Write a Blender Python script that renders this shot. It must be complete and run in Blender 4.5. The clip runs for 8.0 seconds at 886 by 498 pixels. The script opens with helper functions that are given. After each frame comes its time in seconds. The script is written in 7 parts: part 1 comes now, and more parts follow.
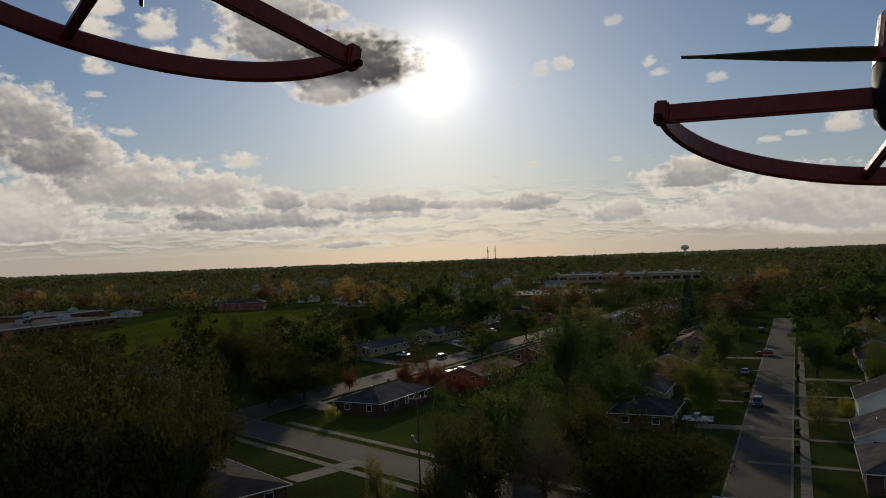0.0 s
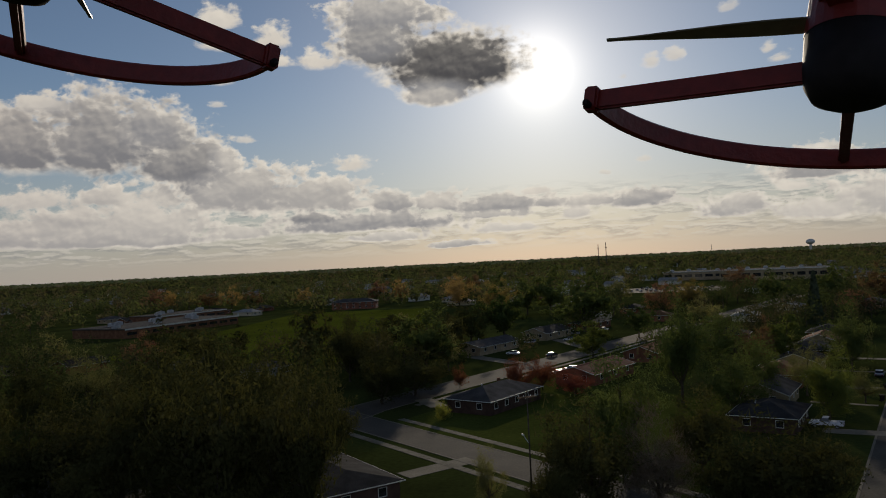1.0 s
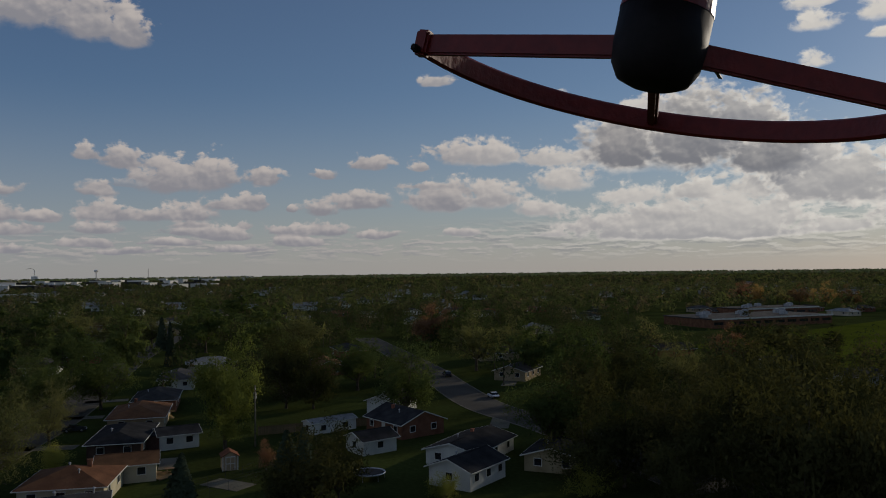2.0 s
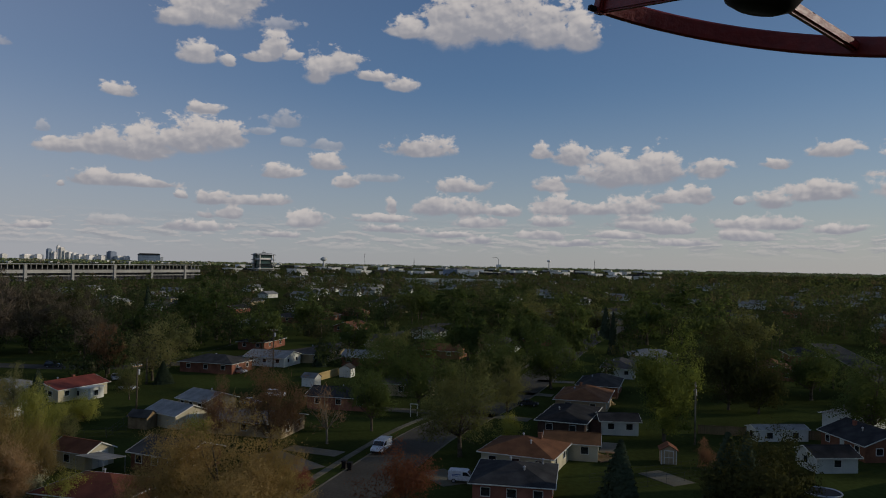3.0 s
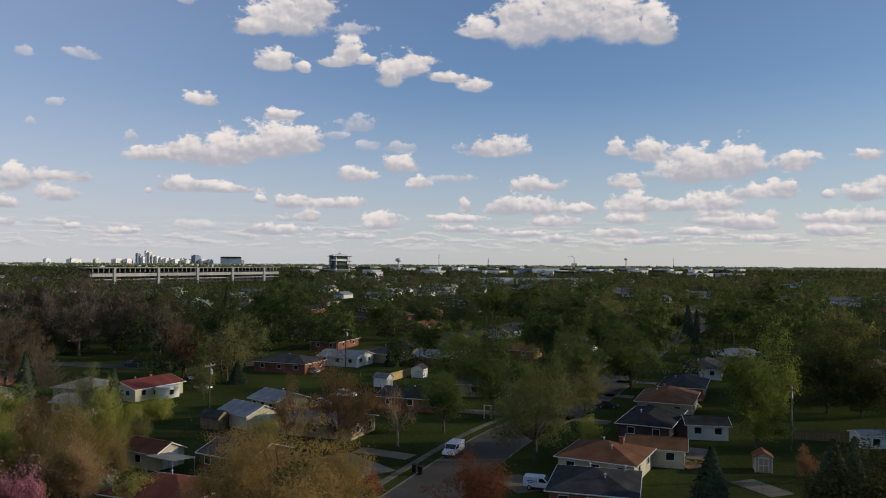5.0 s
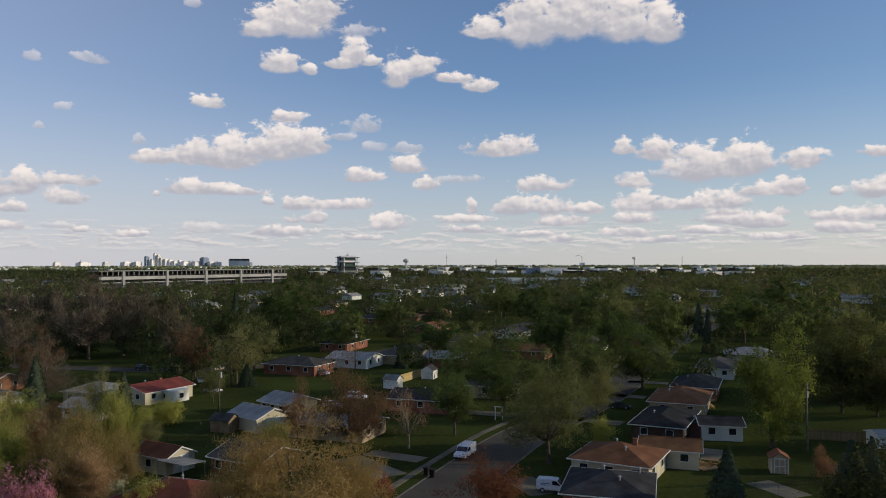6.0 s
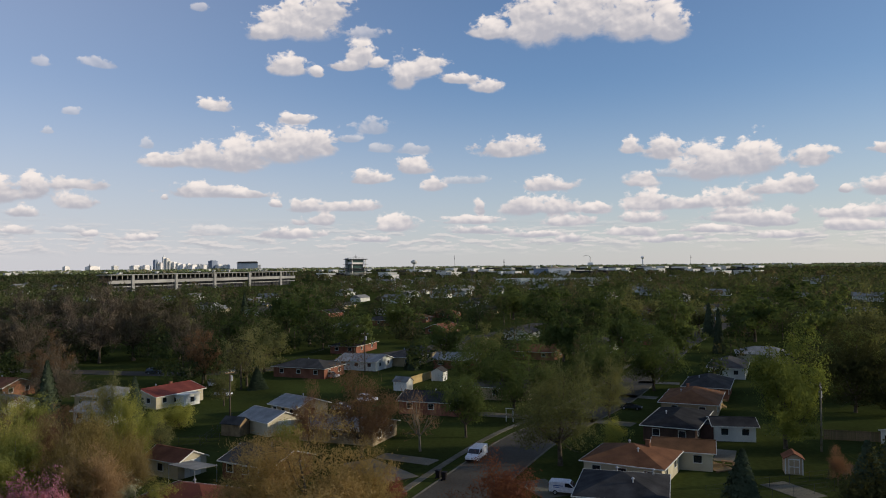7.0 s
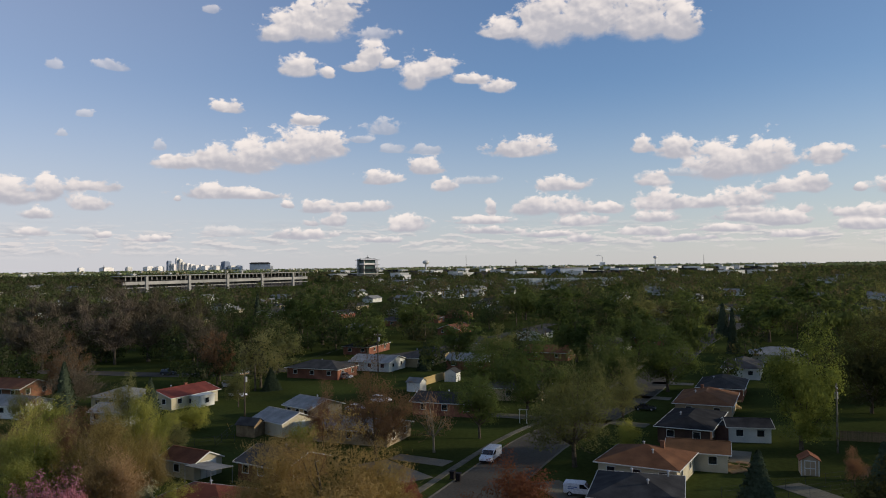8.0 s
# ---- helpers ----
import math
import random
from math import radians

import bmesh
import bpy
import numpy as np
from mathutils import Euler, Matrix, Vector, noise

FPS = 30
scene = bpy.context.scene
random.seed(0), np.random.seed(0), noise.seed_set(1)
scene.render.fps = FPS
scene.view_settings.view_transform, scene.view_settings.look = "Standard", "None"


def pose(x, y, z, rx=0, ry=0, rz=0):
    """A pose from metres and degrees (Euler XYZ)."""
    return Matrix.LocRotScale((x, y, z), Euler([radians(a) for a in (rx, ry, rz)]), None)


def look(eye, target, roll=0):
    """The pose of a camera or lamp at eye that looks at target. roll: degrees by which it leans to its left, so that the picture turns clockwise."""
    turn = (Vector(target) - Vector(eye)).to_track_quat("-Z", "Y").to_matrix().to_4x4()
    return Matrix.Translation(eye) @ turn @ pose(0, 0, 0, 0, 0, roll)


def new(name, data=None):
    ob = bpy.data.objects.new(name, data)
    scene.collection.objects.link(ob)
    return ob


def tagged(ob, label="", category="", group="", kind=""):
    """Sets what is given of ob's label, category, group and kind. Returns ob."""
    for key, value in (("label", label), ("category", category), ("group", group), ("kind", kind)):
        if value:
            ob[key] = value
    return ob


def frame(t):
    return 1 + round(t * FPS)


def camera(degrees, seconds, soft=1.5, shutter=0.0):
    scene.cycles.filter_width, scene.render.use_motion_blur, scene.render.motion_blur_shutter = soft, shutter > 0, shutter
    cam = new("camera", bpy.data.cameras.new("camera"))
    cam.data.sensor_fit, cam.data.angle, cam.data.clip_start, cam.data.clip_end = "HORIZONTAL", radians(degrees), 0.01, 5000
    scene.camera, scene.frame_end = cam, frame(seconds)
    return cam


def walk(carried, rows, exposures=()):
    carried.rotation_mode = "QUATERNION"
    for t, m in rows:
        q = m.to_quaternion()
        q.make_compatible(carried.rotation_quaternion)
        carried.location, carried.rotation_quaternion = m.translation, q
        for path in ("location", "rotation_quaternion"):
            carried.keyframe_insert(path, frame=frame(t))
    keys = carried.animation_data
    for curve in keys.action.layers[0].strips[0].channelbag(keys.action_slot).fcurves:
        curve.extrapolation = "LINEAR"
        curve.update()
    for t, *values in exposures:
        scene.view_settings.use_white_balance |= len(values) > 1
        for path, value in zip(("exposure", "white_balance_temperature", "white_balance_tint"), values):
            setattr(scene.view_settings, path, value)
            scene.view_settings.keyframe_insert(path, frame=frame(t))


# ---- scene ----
cam = camera(60.0, 8.0, soft=1.0)
walk(cam, [
    (0.0, pose(-0.042, 1.416, 26.918, 90.64, 2.16, 0.00)),
    (0.5, pose(-0.040, 1.416, 26.918, 90.62, 2.32, 0.21)),
    (1.0, pose(0.039, 1.425, 26.913, 90.88, 2.83, 8.11)),
    (1.2, pose(0.097, 1.429, 26.907, 91.07, 2.48, 17.45)),
    (2.3, pose(-0.009, 1.463, 26.962, 91.58, -0.06, 61.55)),
    (2.5, pose(0.020, 1.490, 26.954, 91.39, -0.56, 69.42)),
    (3.0, pose(0.129, 1.516, 26.916, 91.05, -1.08, 82.20)),
    (3.5, pose(-0.85, 2.15, 26.83, 90.98, -1.11, 87.61)),
    (4.0, pose(-2.40, 2.70, 26.64, 90.97, -0.89, 87.61)),
    (4.5, pose(-3.65, 2.65, 26.41, 91.01, -0.56, 86.98)),
    (5.0, pose(-4.40, 2.47, 26.30, 90.98, -0.37, 87.75)),
    (6.5, pose(-5.41, 2.05, 26.44, 91.04, 0.26, 88.50)),
    (7.0, pose(-5.49, 1.91, 26.50, 91.09, 0.58, 88.90)),
    (7.5, pose(-5.42, 1.79, 26.57, 91.10, 0.74, 89.35)),
    (8.0, pose(-5.28, 1.67, 26.66, 91.12, 0.75, 89.77)),
], exposures=[(0.0, -0.82, 6850, 10), (1.0, -0.87, 6850, 10), (1.2, -0.87, 6800, 10), (2.3, -0.9, 6350, 10), (2.5, -0.87, 6300, 10), (3.0, -0.65, 6250, 9), (3.5, -0.38, 6250, 9), (4.5, -0.1, 6350, 9.5), (5.0, 0.0, 6380, 9.6), (8.0, 0.1, 6450, 10)])

# ---- world: evening sky with fair-weather clouds, and the low sun ----
SUN_AZ, SUN_EL = 0.3, 13.6          # degrees to the left of +y, degrees above the horizon
SUN_DIR = Vector((-math.sin(radians(SUN_AZ)) * math.cos(radians(SUN_EL)), math.cos(radians(SUN_AZ)) * math.cos(radians(SUN_EL)), math.sin(radians(SUN_EL))))
sun_data = bpy.data.lights.new("sun", "SUN")
sun_data.energy, sun_data.angle, sun_data.color = 2.9, radians(1.2), (1.0, 0.88, 0.72)
sun = new("sun", sun_data)
sun.matrix_world = look(SUN_DIR * 200, (0, 0, 0))

CLOUDS = []


def cloud(az, el, w, h, grey=0.0):
    """A cloud at an azimuth left of +y and an elevation, with half its width and its height over the base line, in degrees."""
    CLOUDS.append((az, el, w, h, grey))


cloud(6.7, 14.11, 4.59, 2.55, 1)
cloud(12.1, 16.03, 2.69, 2.47, 0.6)
cloud(7.9, 12.37, 2.24, 1.26, 0.3)
cloud(23.7, 16.02, 1.33, 0.72)
cloud(23.9, 13.57, 0.88, 0.64)
cloud(20.0, 16.37, 1.09, 1.10)
cloud(19.4, 14.76, 0.86, 0.43)
cloud(16.5, 14.83, 1.30, 0.85)
cloud(23.8, 17.57, 1.48, 0.88)
cloud(11.6, 17.97, 3.72, 1.50, 0.4)
cloud(23.9, 11.77, 0.52, 0.22, -0.3)
cloud(22.1, 9.39, 0.72, 0.34, -0.2)
cloud(14.7, 7.37, 1.40, 0.60)
cloud(14.2, 6.06, 0.50, 0.28, -0.3)
cloud(12.9, 5.74, 0.42, 0.20, -0.4)
cloud(28.6, 9.81, 2.58, 1.98, 0.5)
cloud(26.4, 7.37, 2.96, 2.60, 0.65)
cloud(23.7, 7.77, 0.96, 1.14, 0.2)
cloud(22.6, 5.54, 4.31, 2.00, 0.35)
cloud(17.0, 5.04, 3.41, 1.38, 0.30)
cloud(28.9, 3.81, 2.35, 2.12, 0.10)
cloud(17.6, 3.58, 2.00, 0.51, 0.60)
cloud(13.6, 4.56, 0.75, 0.41)
cloud(11.7, 4.32, 1.69, 0.78, 0.40)
cloud(8.4, 4.34, 1.72, 0.76, 0.20)
cloud(4.2, 3.93, 3.49, 0.84, 0.40)
cloud(13.3, 2.95, 6.64, 0.83, 0.45)
cloud(1.0, 4.81, 1.23, 0.38)
cloud(0.2, 3.92, 0.88, 0.46, 0.3)
cloud(-2.9, 3.83, 2.19, 0.57, 0.20)
cloud(-6.6, 3.66, 2.06, 0.82, 0.40)
cloud(4.3, 3.29, 2.62, 0.39, 0.20)
cloud(-2.1, 2.99, 1.31, 0.53, 0.10)
cloud(-9.7, 3.46, 0.94, 0.31)
cloud(-12.8, 2.72, 2.50, 0.83, 0.30)
cloud(22.7, 2.67, 2.42, 0.52, 0.20)
cloud(28.2, 2.38, 1.88, 0.68, 0.30)
cloud(12.2, 1.91, 2.94, 0.43, 0.20)
cloud(3.5, 2.19, 2.62, 0.48, 0.10)
cloud(6.8, 1.18, 2.08, 0.31, 0.3)
cloud(-18.3, 5.06, 3.08, 1.30, 0.40)
cloud(-16.9, 3.97, 1.21, 0.40)
cloud(-21.9, 2.86, 2.84, 1.01, 0.20)
cloud(-25.5, 2.61, 4.97, 2.07, 0.25)
cloud(-28.5, 1.83, 4.06, 1.70, 0.20)
cloud(-18.3, 2.16, 2.78, 0.87, 0.10)
cloud(-7.7, 13.27, 0.52, 0.56, -0.2)
cloud(-9.4, 13.52, 0.69, 0.51, -0.2)
cloud(-5.8, 12.55, 0.31, 0.20, -0.4)
cloud(-13.0, 16.35, 0.50, 0.38, -0.4)
cloud(-15.5, 13.30, 0.41, 0.40, -0.2)
cloud(-16.3, 12.49, 0.57, 0.35, -0.2)
cloud(-20.0, 11.71, 0.78, 0.44, -0.4)
cloud(-22.9, 15.19, 0.60, 0.42, -0.2)
cloud(-24.3, 14.56, 0.73, 0.58, -0.2)
cloud(-27.8, 7.80, 0.96, 0.73, -0.1)
cloud(-25.1, 7.51, 0.65, 0.24, -0.3)
cloud(-23.5, 7.23, 0.59, 0.27, -0.3)
cloud(-30.5, 7.94, 0.65, 1.07)
cloud(-6.9, 6.69, 0.61, 0.23, -0.3)
cloud(-4.1, 5.82, 0.35, 0.21, -0.3)
cloud(-12.9, 6.68, 0.42, 0.22, -0.4)
cloud(32.0, 2.40, 6.50, 0.57, 0.30)
cloud(85.0, 16.91, 1.18, 0.78)
cloud(81.7, 17.41, 2.09, 2.43)
cloud(78.4, 17.75, 2.39, 2.29)
cloud(74.9, 17.07, 1.83, 2.02)
cloud(72.3, 16.48, 1.33, 1.40)
cloud(101.9, 16.64, 1.09, 0.95)
cloud(99.2, 17.29, 2.22, 1.61)
cloud(97.3, 18.48, 1.38, 1.32)
cloud(100.1, 14.21, 1.22, 0.72)
cloud(98.1, 13.89, 0.46, 0.40)
cloud(96.0, 14.46, 0.96, 0.40)
cloud(95.0, 15.17, 0.87, 1.12)
cloud(93.6, 14.70, 0.70, 0.40)
cloud(91.6, 13.73, 0.97, 1.20)
cloud(90.1, 14.30, 1.15, 0.90)
cloud(87.4, 13.51, 1.23, 0.44)
cloud(85.5, 12.95, 1.06, 0.54)
cloud(94.5, 16.73, 1.14, 0.49, -0.5)
cloud(105.3, 11.30, 1.06, 0.45)
cloud(116.6, 13.47, 0.53, 0.30, -0.5)
cloud(112.9, 13.66, 1.03, 0.40, -0.5)
cloud(114.8, 10.38, 0.43, 0.24, -0.5)
cloud(116.1, 8.99, 0.33, 0.33, -0.5)
cloud(110.0, 8.42, 0.46, 0.39, -0.5)
cloud(106.4, 17.93, 0.48, 0.31, -0.5)
cloud(99.6, 10.56, 1.02, 0.48)
cloud(108.8, 7.26, 1.17, 0.59)
cloud(106.6, 7.56, 1.60, 0.89)
cloud(103.9, 7.67, 1.64, 1.36)
cloud(100.7, 8.42, 2.03, 1.32)
cloud(98.2, 8.72, 1.37, 1.12)
cloud(94.0, 10.05, 1.05, 0.57, -0.5)
cloud(95.7, 9.28, 0.70, 0.29, -0.5)
cloud(93.5, 8.48, 0.96, 0.35, -0.5)
cloud(91.1, 8.40, 1.06, 0.41, -0.5)
cloud(91.0, 7.20, 1.14, 0.65)
cloud(89.5, 5.84, 0.67, 0.63)
cloud(87.3, 6.16, 1.23, 0.31, -0.5)
cloud(94.4, 6.37, 1.36, 0.48)
cloud(108.8, 4.87, 0.26, 0.26)
cloud(106.2, 5.26, 1.92, 0.60)
cloud(103.5, 5.10, 1.65, 0.35)
cloud(101.2, 4.43, 0.45, 0.31)
cloud(98.7, 4.24, 1.40, 0.58)
cloud(95.9, 4.24, 1.99, 0.48)
cloud(119.2, 4.96, 1.31, 1.00)
cloud(117.2, 5.14, 0.89, 0.92)
cloud(114.6, 5.52, 1.72, 0.49)
cloud(114.4, 4.38, 1.00, 0.57)
cloud(117.7, 3.59, 1.01, 0.37)
cloud(99.5, 3.17, 0.58, 0.37)
cloud(97.9, 3.28, 0.94, 0.42)
cloud(92.3, 2.87, 1.31, 0.67)
cloud(110.6, 1.95, 0.96, 0.27)
cloud(113.6, 2.22, 0.44, 0.23)
cloud(117.9, 2.44, 0.81, 0.31)
cloud(115.0, 2.51, 0.85, 0.23, -0.5)
cloud(100.3, 2.22, 1.69, 0.43)
cloud(105.5, 2.45, 1.94, 0.40, -0.5)
cloud(83.8, 8.36, 2.18, 0.76)
cloud(75.0, 8.19, 0.75, 0.48)
cloud(72.9, 7.85, 1.30, 0.84)
cloud(69.9, 6.73, 1.89, 1.38)
cloud(67.0, 6.84, 1.74, 1.29)
cloud(63.0, 6.84, 1.00, 0.75)
cloud(58.7, 7.18, 0.79, 0.40)
cloud(74.3, 5.75, 0.99, 0.57, 0.5)
cloud(72.4, 6.25, 1.13, 0.26, -0.5)
cloud(81.1, 5.62, 1.64, 0.52)
cloud(65.7, 4.90, 1.04, 0.52)
cloud(64.0, 5.01, 0.80, 0.76)
cloud(59.1, 4.66, 1.06, 0.64, 0.2)
cloud(61.0, 4.67, 0.30, 0.28)
cloud(86.1, 4.09, 0.39, 0.59)
cloud(83.0, 4.05, 1.31, 0.71)
cloud(80.3, 4.00, 1.46, 0.71)
cloud(77.6, 3.88, 1.18, 0.52)
cloud(73.8, 4.14, 1.64, 0.71)
cloud(70.8, 4.09, 1.11, 0.50)
cloud(68.5, 4.27, 1.78, 0.83)
cloud(86.9, 3.18, 1.76, 0.38)
cloud(79.6, 3.04, 1.88, 0.46)
cloud(74.3, 3.15, 1.24, 0.47)
cloud(68.2, 3.45, 1.08, 0.30)
cloud(65.9, 2.74, 1.79, 0.48)
cloud(64.5, 3.44, 0.51, 0.35)
cloud(61.0, 2.98, 1.58, 0.50)
cloud(60.8, 2.20, 1.61, 0.46)
cloud(86.1, 2.38, 1.75, 0.34)
cloud(81.9, 2.06, 1.73, 0.27)
cloud(79.4, 1.70, 0.86, 0.33)
cloud(74.6, 2.11, 1.65, 0.39)
cloud(69.5, 2.17, 1.88, 0.28)
cloud(64.8, 1.74, 1.76, 0.27)
cloud(72.6, 1.59, 1.94, 0.28)
cloud(94.1, 1.84, 1.40, 0.25)
cloud(55.2, 7.87, 1.22, 0.62)
cloud(51.8, 7.60, 0.60, 0.35)
cloud(56.0, 5.16, 2.09, 0.77, 0.3)
cloud(47.0, 8.55, 3.14, 1.10)
cloud(41.7, 8.09, 1.79, 0.78)
cloud(41.0, 6.52, 1.93, 1.08)
cloud(50.0, 5.25, 2.03, 1.23, 0.45)
cloud(46.4, 5.41, 1.97, 1.26, 0.1)
cloud(42.7, 4.49, 1.50, 0.70)
cloud(50.9, 6.30, 2.04, 0.35)
cloud(50.4, 13.87, 1.02, 0.45)
cloud(41.8, 12.67, 0.94, 0.42)
cloud(39.7, 11.91, 0.76, 0.38)
cloud(35.3, 11.62, 1.42, 0.73)
cloud(36.7, 8.68, 2.62, 2.34, 0.7)
cloud(32.0, 9.10, 2.94, 3.22, 0.65)
cloud(35.7, 5.18, 2.00, 0.85)
cloud(33.5, 3.76, 2.61, 0.80, 0.3)
cloud(67.1, 2.97, 2.35, 0.46)
cloud(59.0, 3.09, 1.93, 0.59)
cloud(55.0, 2.71, 1.39, 0.38)
cloud(48.6, 2.71, 1.17, 0.33)
cloud(42.0, 2.61, 1.09, 0.34)
cloud(31.7, 5.44, 1.59, 0.91, 0.2)
cloud(32.5, 3.20, 7.50, 1.38, 0.20)

world = bpy.data.worlds.new("sky")
scene.world = world
world.use_nodes = True
wn, wl = world.node_tree.nodes, world.node_tree.links
wn.clear()


def plug(node, index, value):
    if value is None:
        return
    if isinstance(value, bpy.types.NodeSocket):
        wl.new(value, node.inputs[index])
    else:
        node.inputs[index].default_value = value


def wmath(op, a, b=None, c=None, clamp=False):
    n = wn.new("ShaderNodeMath")
    n.operation, n.use_clamp = op, clamp
    for i, v in enumerate((a, b, c)):
        plug(n, i, v)
    return n.outputs[0]


def wvec(op, a, b=None, c=None):
    n = wn.new("ShaderNodeVectorMath")
    n.operation = op
    for i, v in enumerate((a, b, c)):
        plug(n, i, v)
    return n.outputs["Value"] if op in ("LENGTH", "DOT_PRODUCT") else n.outputs[0]


def wstep(value, lo, hi, to_lo=0.0, to_hi=1.0):
    n = wn.new("ShaderNodeMapRange")
    n.interpolation_type = "SMOOTHSTEP"
    for i, v in enumerate((value, lo, hi, to_lo, to_hi)):
        plug(n, i, v)
    return n.outputs[0]


def wmix(fac, a, b):
    n = wn.new("ShaderNodeMix")
    n.data_type = "RGBA"
    plug(n, 0, fac), plug(n, 6, a), plug(n, 7, b)
    return n.outputs[2]


def wnoise(vector, scale, detail, rough=0.55):
    n = wn.new("ShaderNodeTexNoise")
    plug(n, "Vector", vector)
    n.inputs["Scale"].default_value, n.inputs["Detail"].default_value, n.inputs["Roughness"].default_value = scale, detail, rough
    return n


way = wvec("NORMALIZE", wn.new("ShaderNodeTexCoord").outputs["Generated"])
split = wn.new("ShaderNodeSeparateXYZ")
wl.new(way, split.inputs[0])
azimuth = wmath("MULTIPLY", wmath("ARCTAN2", wmath("MULTIPLY", split.outputs[0], -1.0), split.outputs[1]), 57.2958)
elevation = wmath("MULTIPLY", wmath("ARCSINE", split.outputs[2]), 57.2958)
flat = wn.new("ShaderNodeCombineXYZ")
wl.new(azimuth, flat.inputs[0]), wl.new(elevation, flat.inputs[1])
spot = flat.outputs[0]
toward = wvec("DOT_PRODUCT", way, tuple(SUN_DIR))

sky = wn.new("ShaderNodeTexSky")
sky.sky_type, sky.sun_disc = "NISHITA", False
sky.sun_elevation, sky.sun_rotation = radians(SUN_EL), radians(-SUN_AZ)
sky.altitude, sky.air_density, sky.dust_density, sky.ozone_density = 240, 1.0, 0.25, 3.0
# haze that whitens the air towards the horizon, and the bright ring round the sun
haze = wmath("ADD", wstep(elevation, -1.0, 14.0, 0.62, 0.05), wstep(toward, 0.3, -0.6, 0.0, 0.27))
facing = wstep(toward, -0.2, 0.85)
blue = wvec("MULTIPLY", sky.outputs[0], wmix(facing, (0.945, 1.10, 1.31, 1), (1.0, 1.0, 1.07, 1)))
haze = wmath("MULTIPLY_ADD", wstep(elevation, -1.0, 5.0, 0.18, 0.0), facing, haze)
air = wmix(haze, blue, wmix(facing, (5.85, 5.68, 6.12, 1), (5.95, 5.75, 5.75, 1)))
ring = wmath("MULTIPLY", wmath("POWER", wmath("MAXIMUM", toward, 0.0), 36.0), 2.1)
core = wmath("ADD", wmath("MULTIPLY", wmath("POWER", wmath("MAXIMUM", toward, 0.0), 150.0), 3.6), wmath("MULTIPLY", wmath("POWER", wmath("MAXIMUM", toward, 0.0), 900.0), 12.0))
glow = wn.new("ShaderNodeVectorMath")
glow.operation = "MULTIPLY_ADD"
wl.new(wmath("ADD", ring, core), glow.inputs[0])
glow.inputs[1].default_value = (1.0, 0.95, 0.86)
wl.new(air, glow.inputs[2])
clear_sky = glow.outputs[0]

# billows: coarse swirls bend the outlines, round puffs and fine fibres fray them
coarse = wnoise(wvec("MULTIPLY", spot, (0.30, 0.5, 1.0)), 1.0, 3.0)
bend = wvec("MULTIPLY", wvec("SUBTRACT", coarse.outputs["Color"], (0.5, 0.5, 0.5)), (1.3, 0.55, 0.0))
bent = wvec("ADD", spot, bend)


def puffs(at):
    """Round cauliflower heads in three sizes: high in the middle of each head, low in the folds between them."""
    n = wn.new("ShaderNodeTexVoronoi")
    n.voronoi_dimensions, n.normalize = "2D", False
    plug(n, "Vector", at)
    n.inputs["Scale"].default_value, n.inputs["Detail"].default_value, n.inputs["Roughness"].default_value, n.inputs["Lacunarity"].default_value = 0.50, 2.0, 0.5, 2.3
    return n.outputs["Distance"]


shape = wvec("MULTIPLY", bent, (0.85, 1.15, 1.0))
fine = wnoise(shape, 0.9, 5.0, 0.56)
heads = puffs(shape)
heads_lit = puffs(wvec("ADD", shape, (-0.18, 0.34, 0.0)))
small = wnoise(wvec("ADD", shape, (7.3, 2.1, 0.0)), 2.3, 3.0, 0.5)
small_lit = wnoise(wvec("ADD", shape, (7.2, 2.3, 0.0)), 2.3, 3.0, 0.5)
knots = wmath("SUBTRACT", small.outputs[0], small_lit.outputs[0])
fray = wmath("MULTIPLY_ADD", wmath("SUBTRACT", small.outputs[0], 0.5), 0.9, wmath("ADD", wmath("MULTIPLY", wmath("SUBTRACT", fine.outputs[0], 0.5), 2.3), wmath("MULTIPLY", wmath("SUBTRACT", 0.52, heads), 0.30)))
relief = wmath("ADD", wmath("SUBTRACT", heads_lit, heads), wmath("ADD", wmath("MULTIPLY", wmath("SUBTRACT", fine.outputs[0], 0.5), 0.35), wmath("MULTIPLY", knots, 0.4)))
sunward = wstep(toward, 0.55, 0.97)
# small far clouds in rows above the horizon
low = wvec("MULTIPLY", bent, (0.42, 2.3, 1.0))
rows_noise = wnoise(wvec("ADD", low, (3.7, 0.0, 0.0)), 1.0, 6.0, 0.62)
rows_top = wnoise(wvec("ADD", low, (3.65, 0.32, 0.0)), 1.0, 3.0, 0.5)
band = wmath("MULTIPLY", wstep(elevation, 0.4, 1.6), wstep(wmath("MULTIPLY_ADD", sunward, -2.2, elevation), 1.8, 3.6, 1.0, 0.0))
deck_mask = wmath("MULTIPLY", wstep(wmath("ADD", rows_noise.outputs[0], wmath("MULTIPLY", wmath("SUBTRACT", coarse.outputs[0], 0.5), 0.5)), wmath("MULTIPLY_ADD", sunward, -0.04, 0.455), wmath("MULTIPLY_ADD", sunward, -0.04, 0.565)), band)
deck_shade = wstep(wmath("SUBTRACT", rows_noise.outputs[0], rows_top.outputs[0]), -0.10, 0.10)


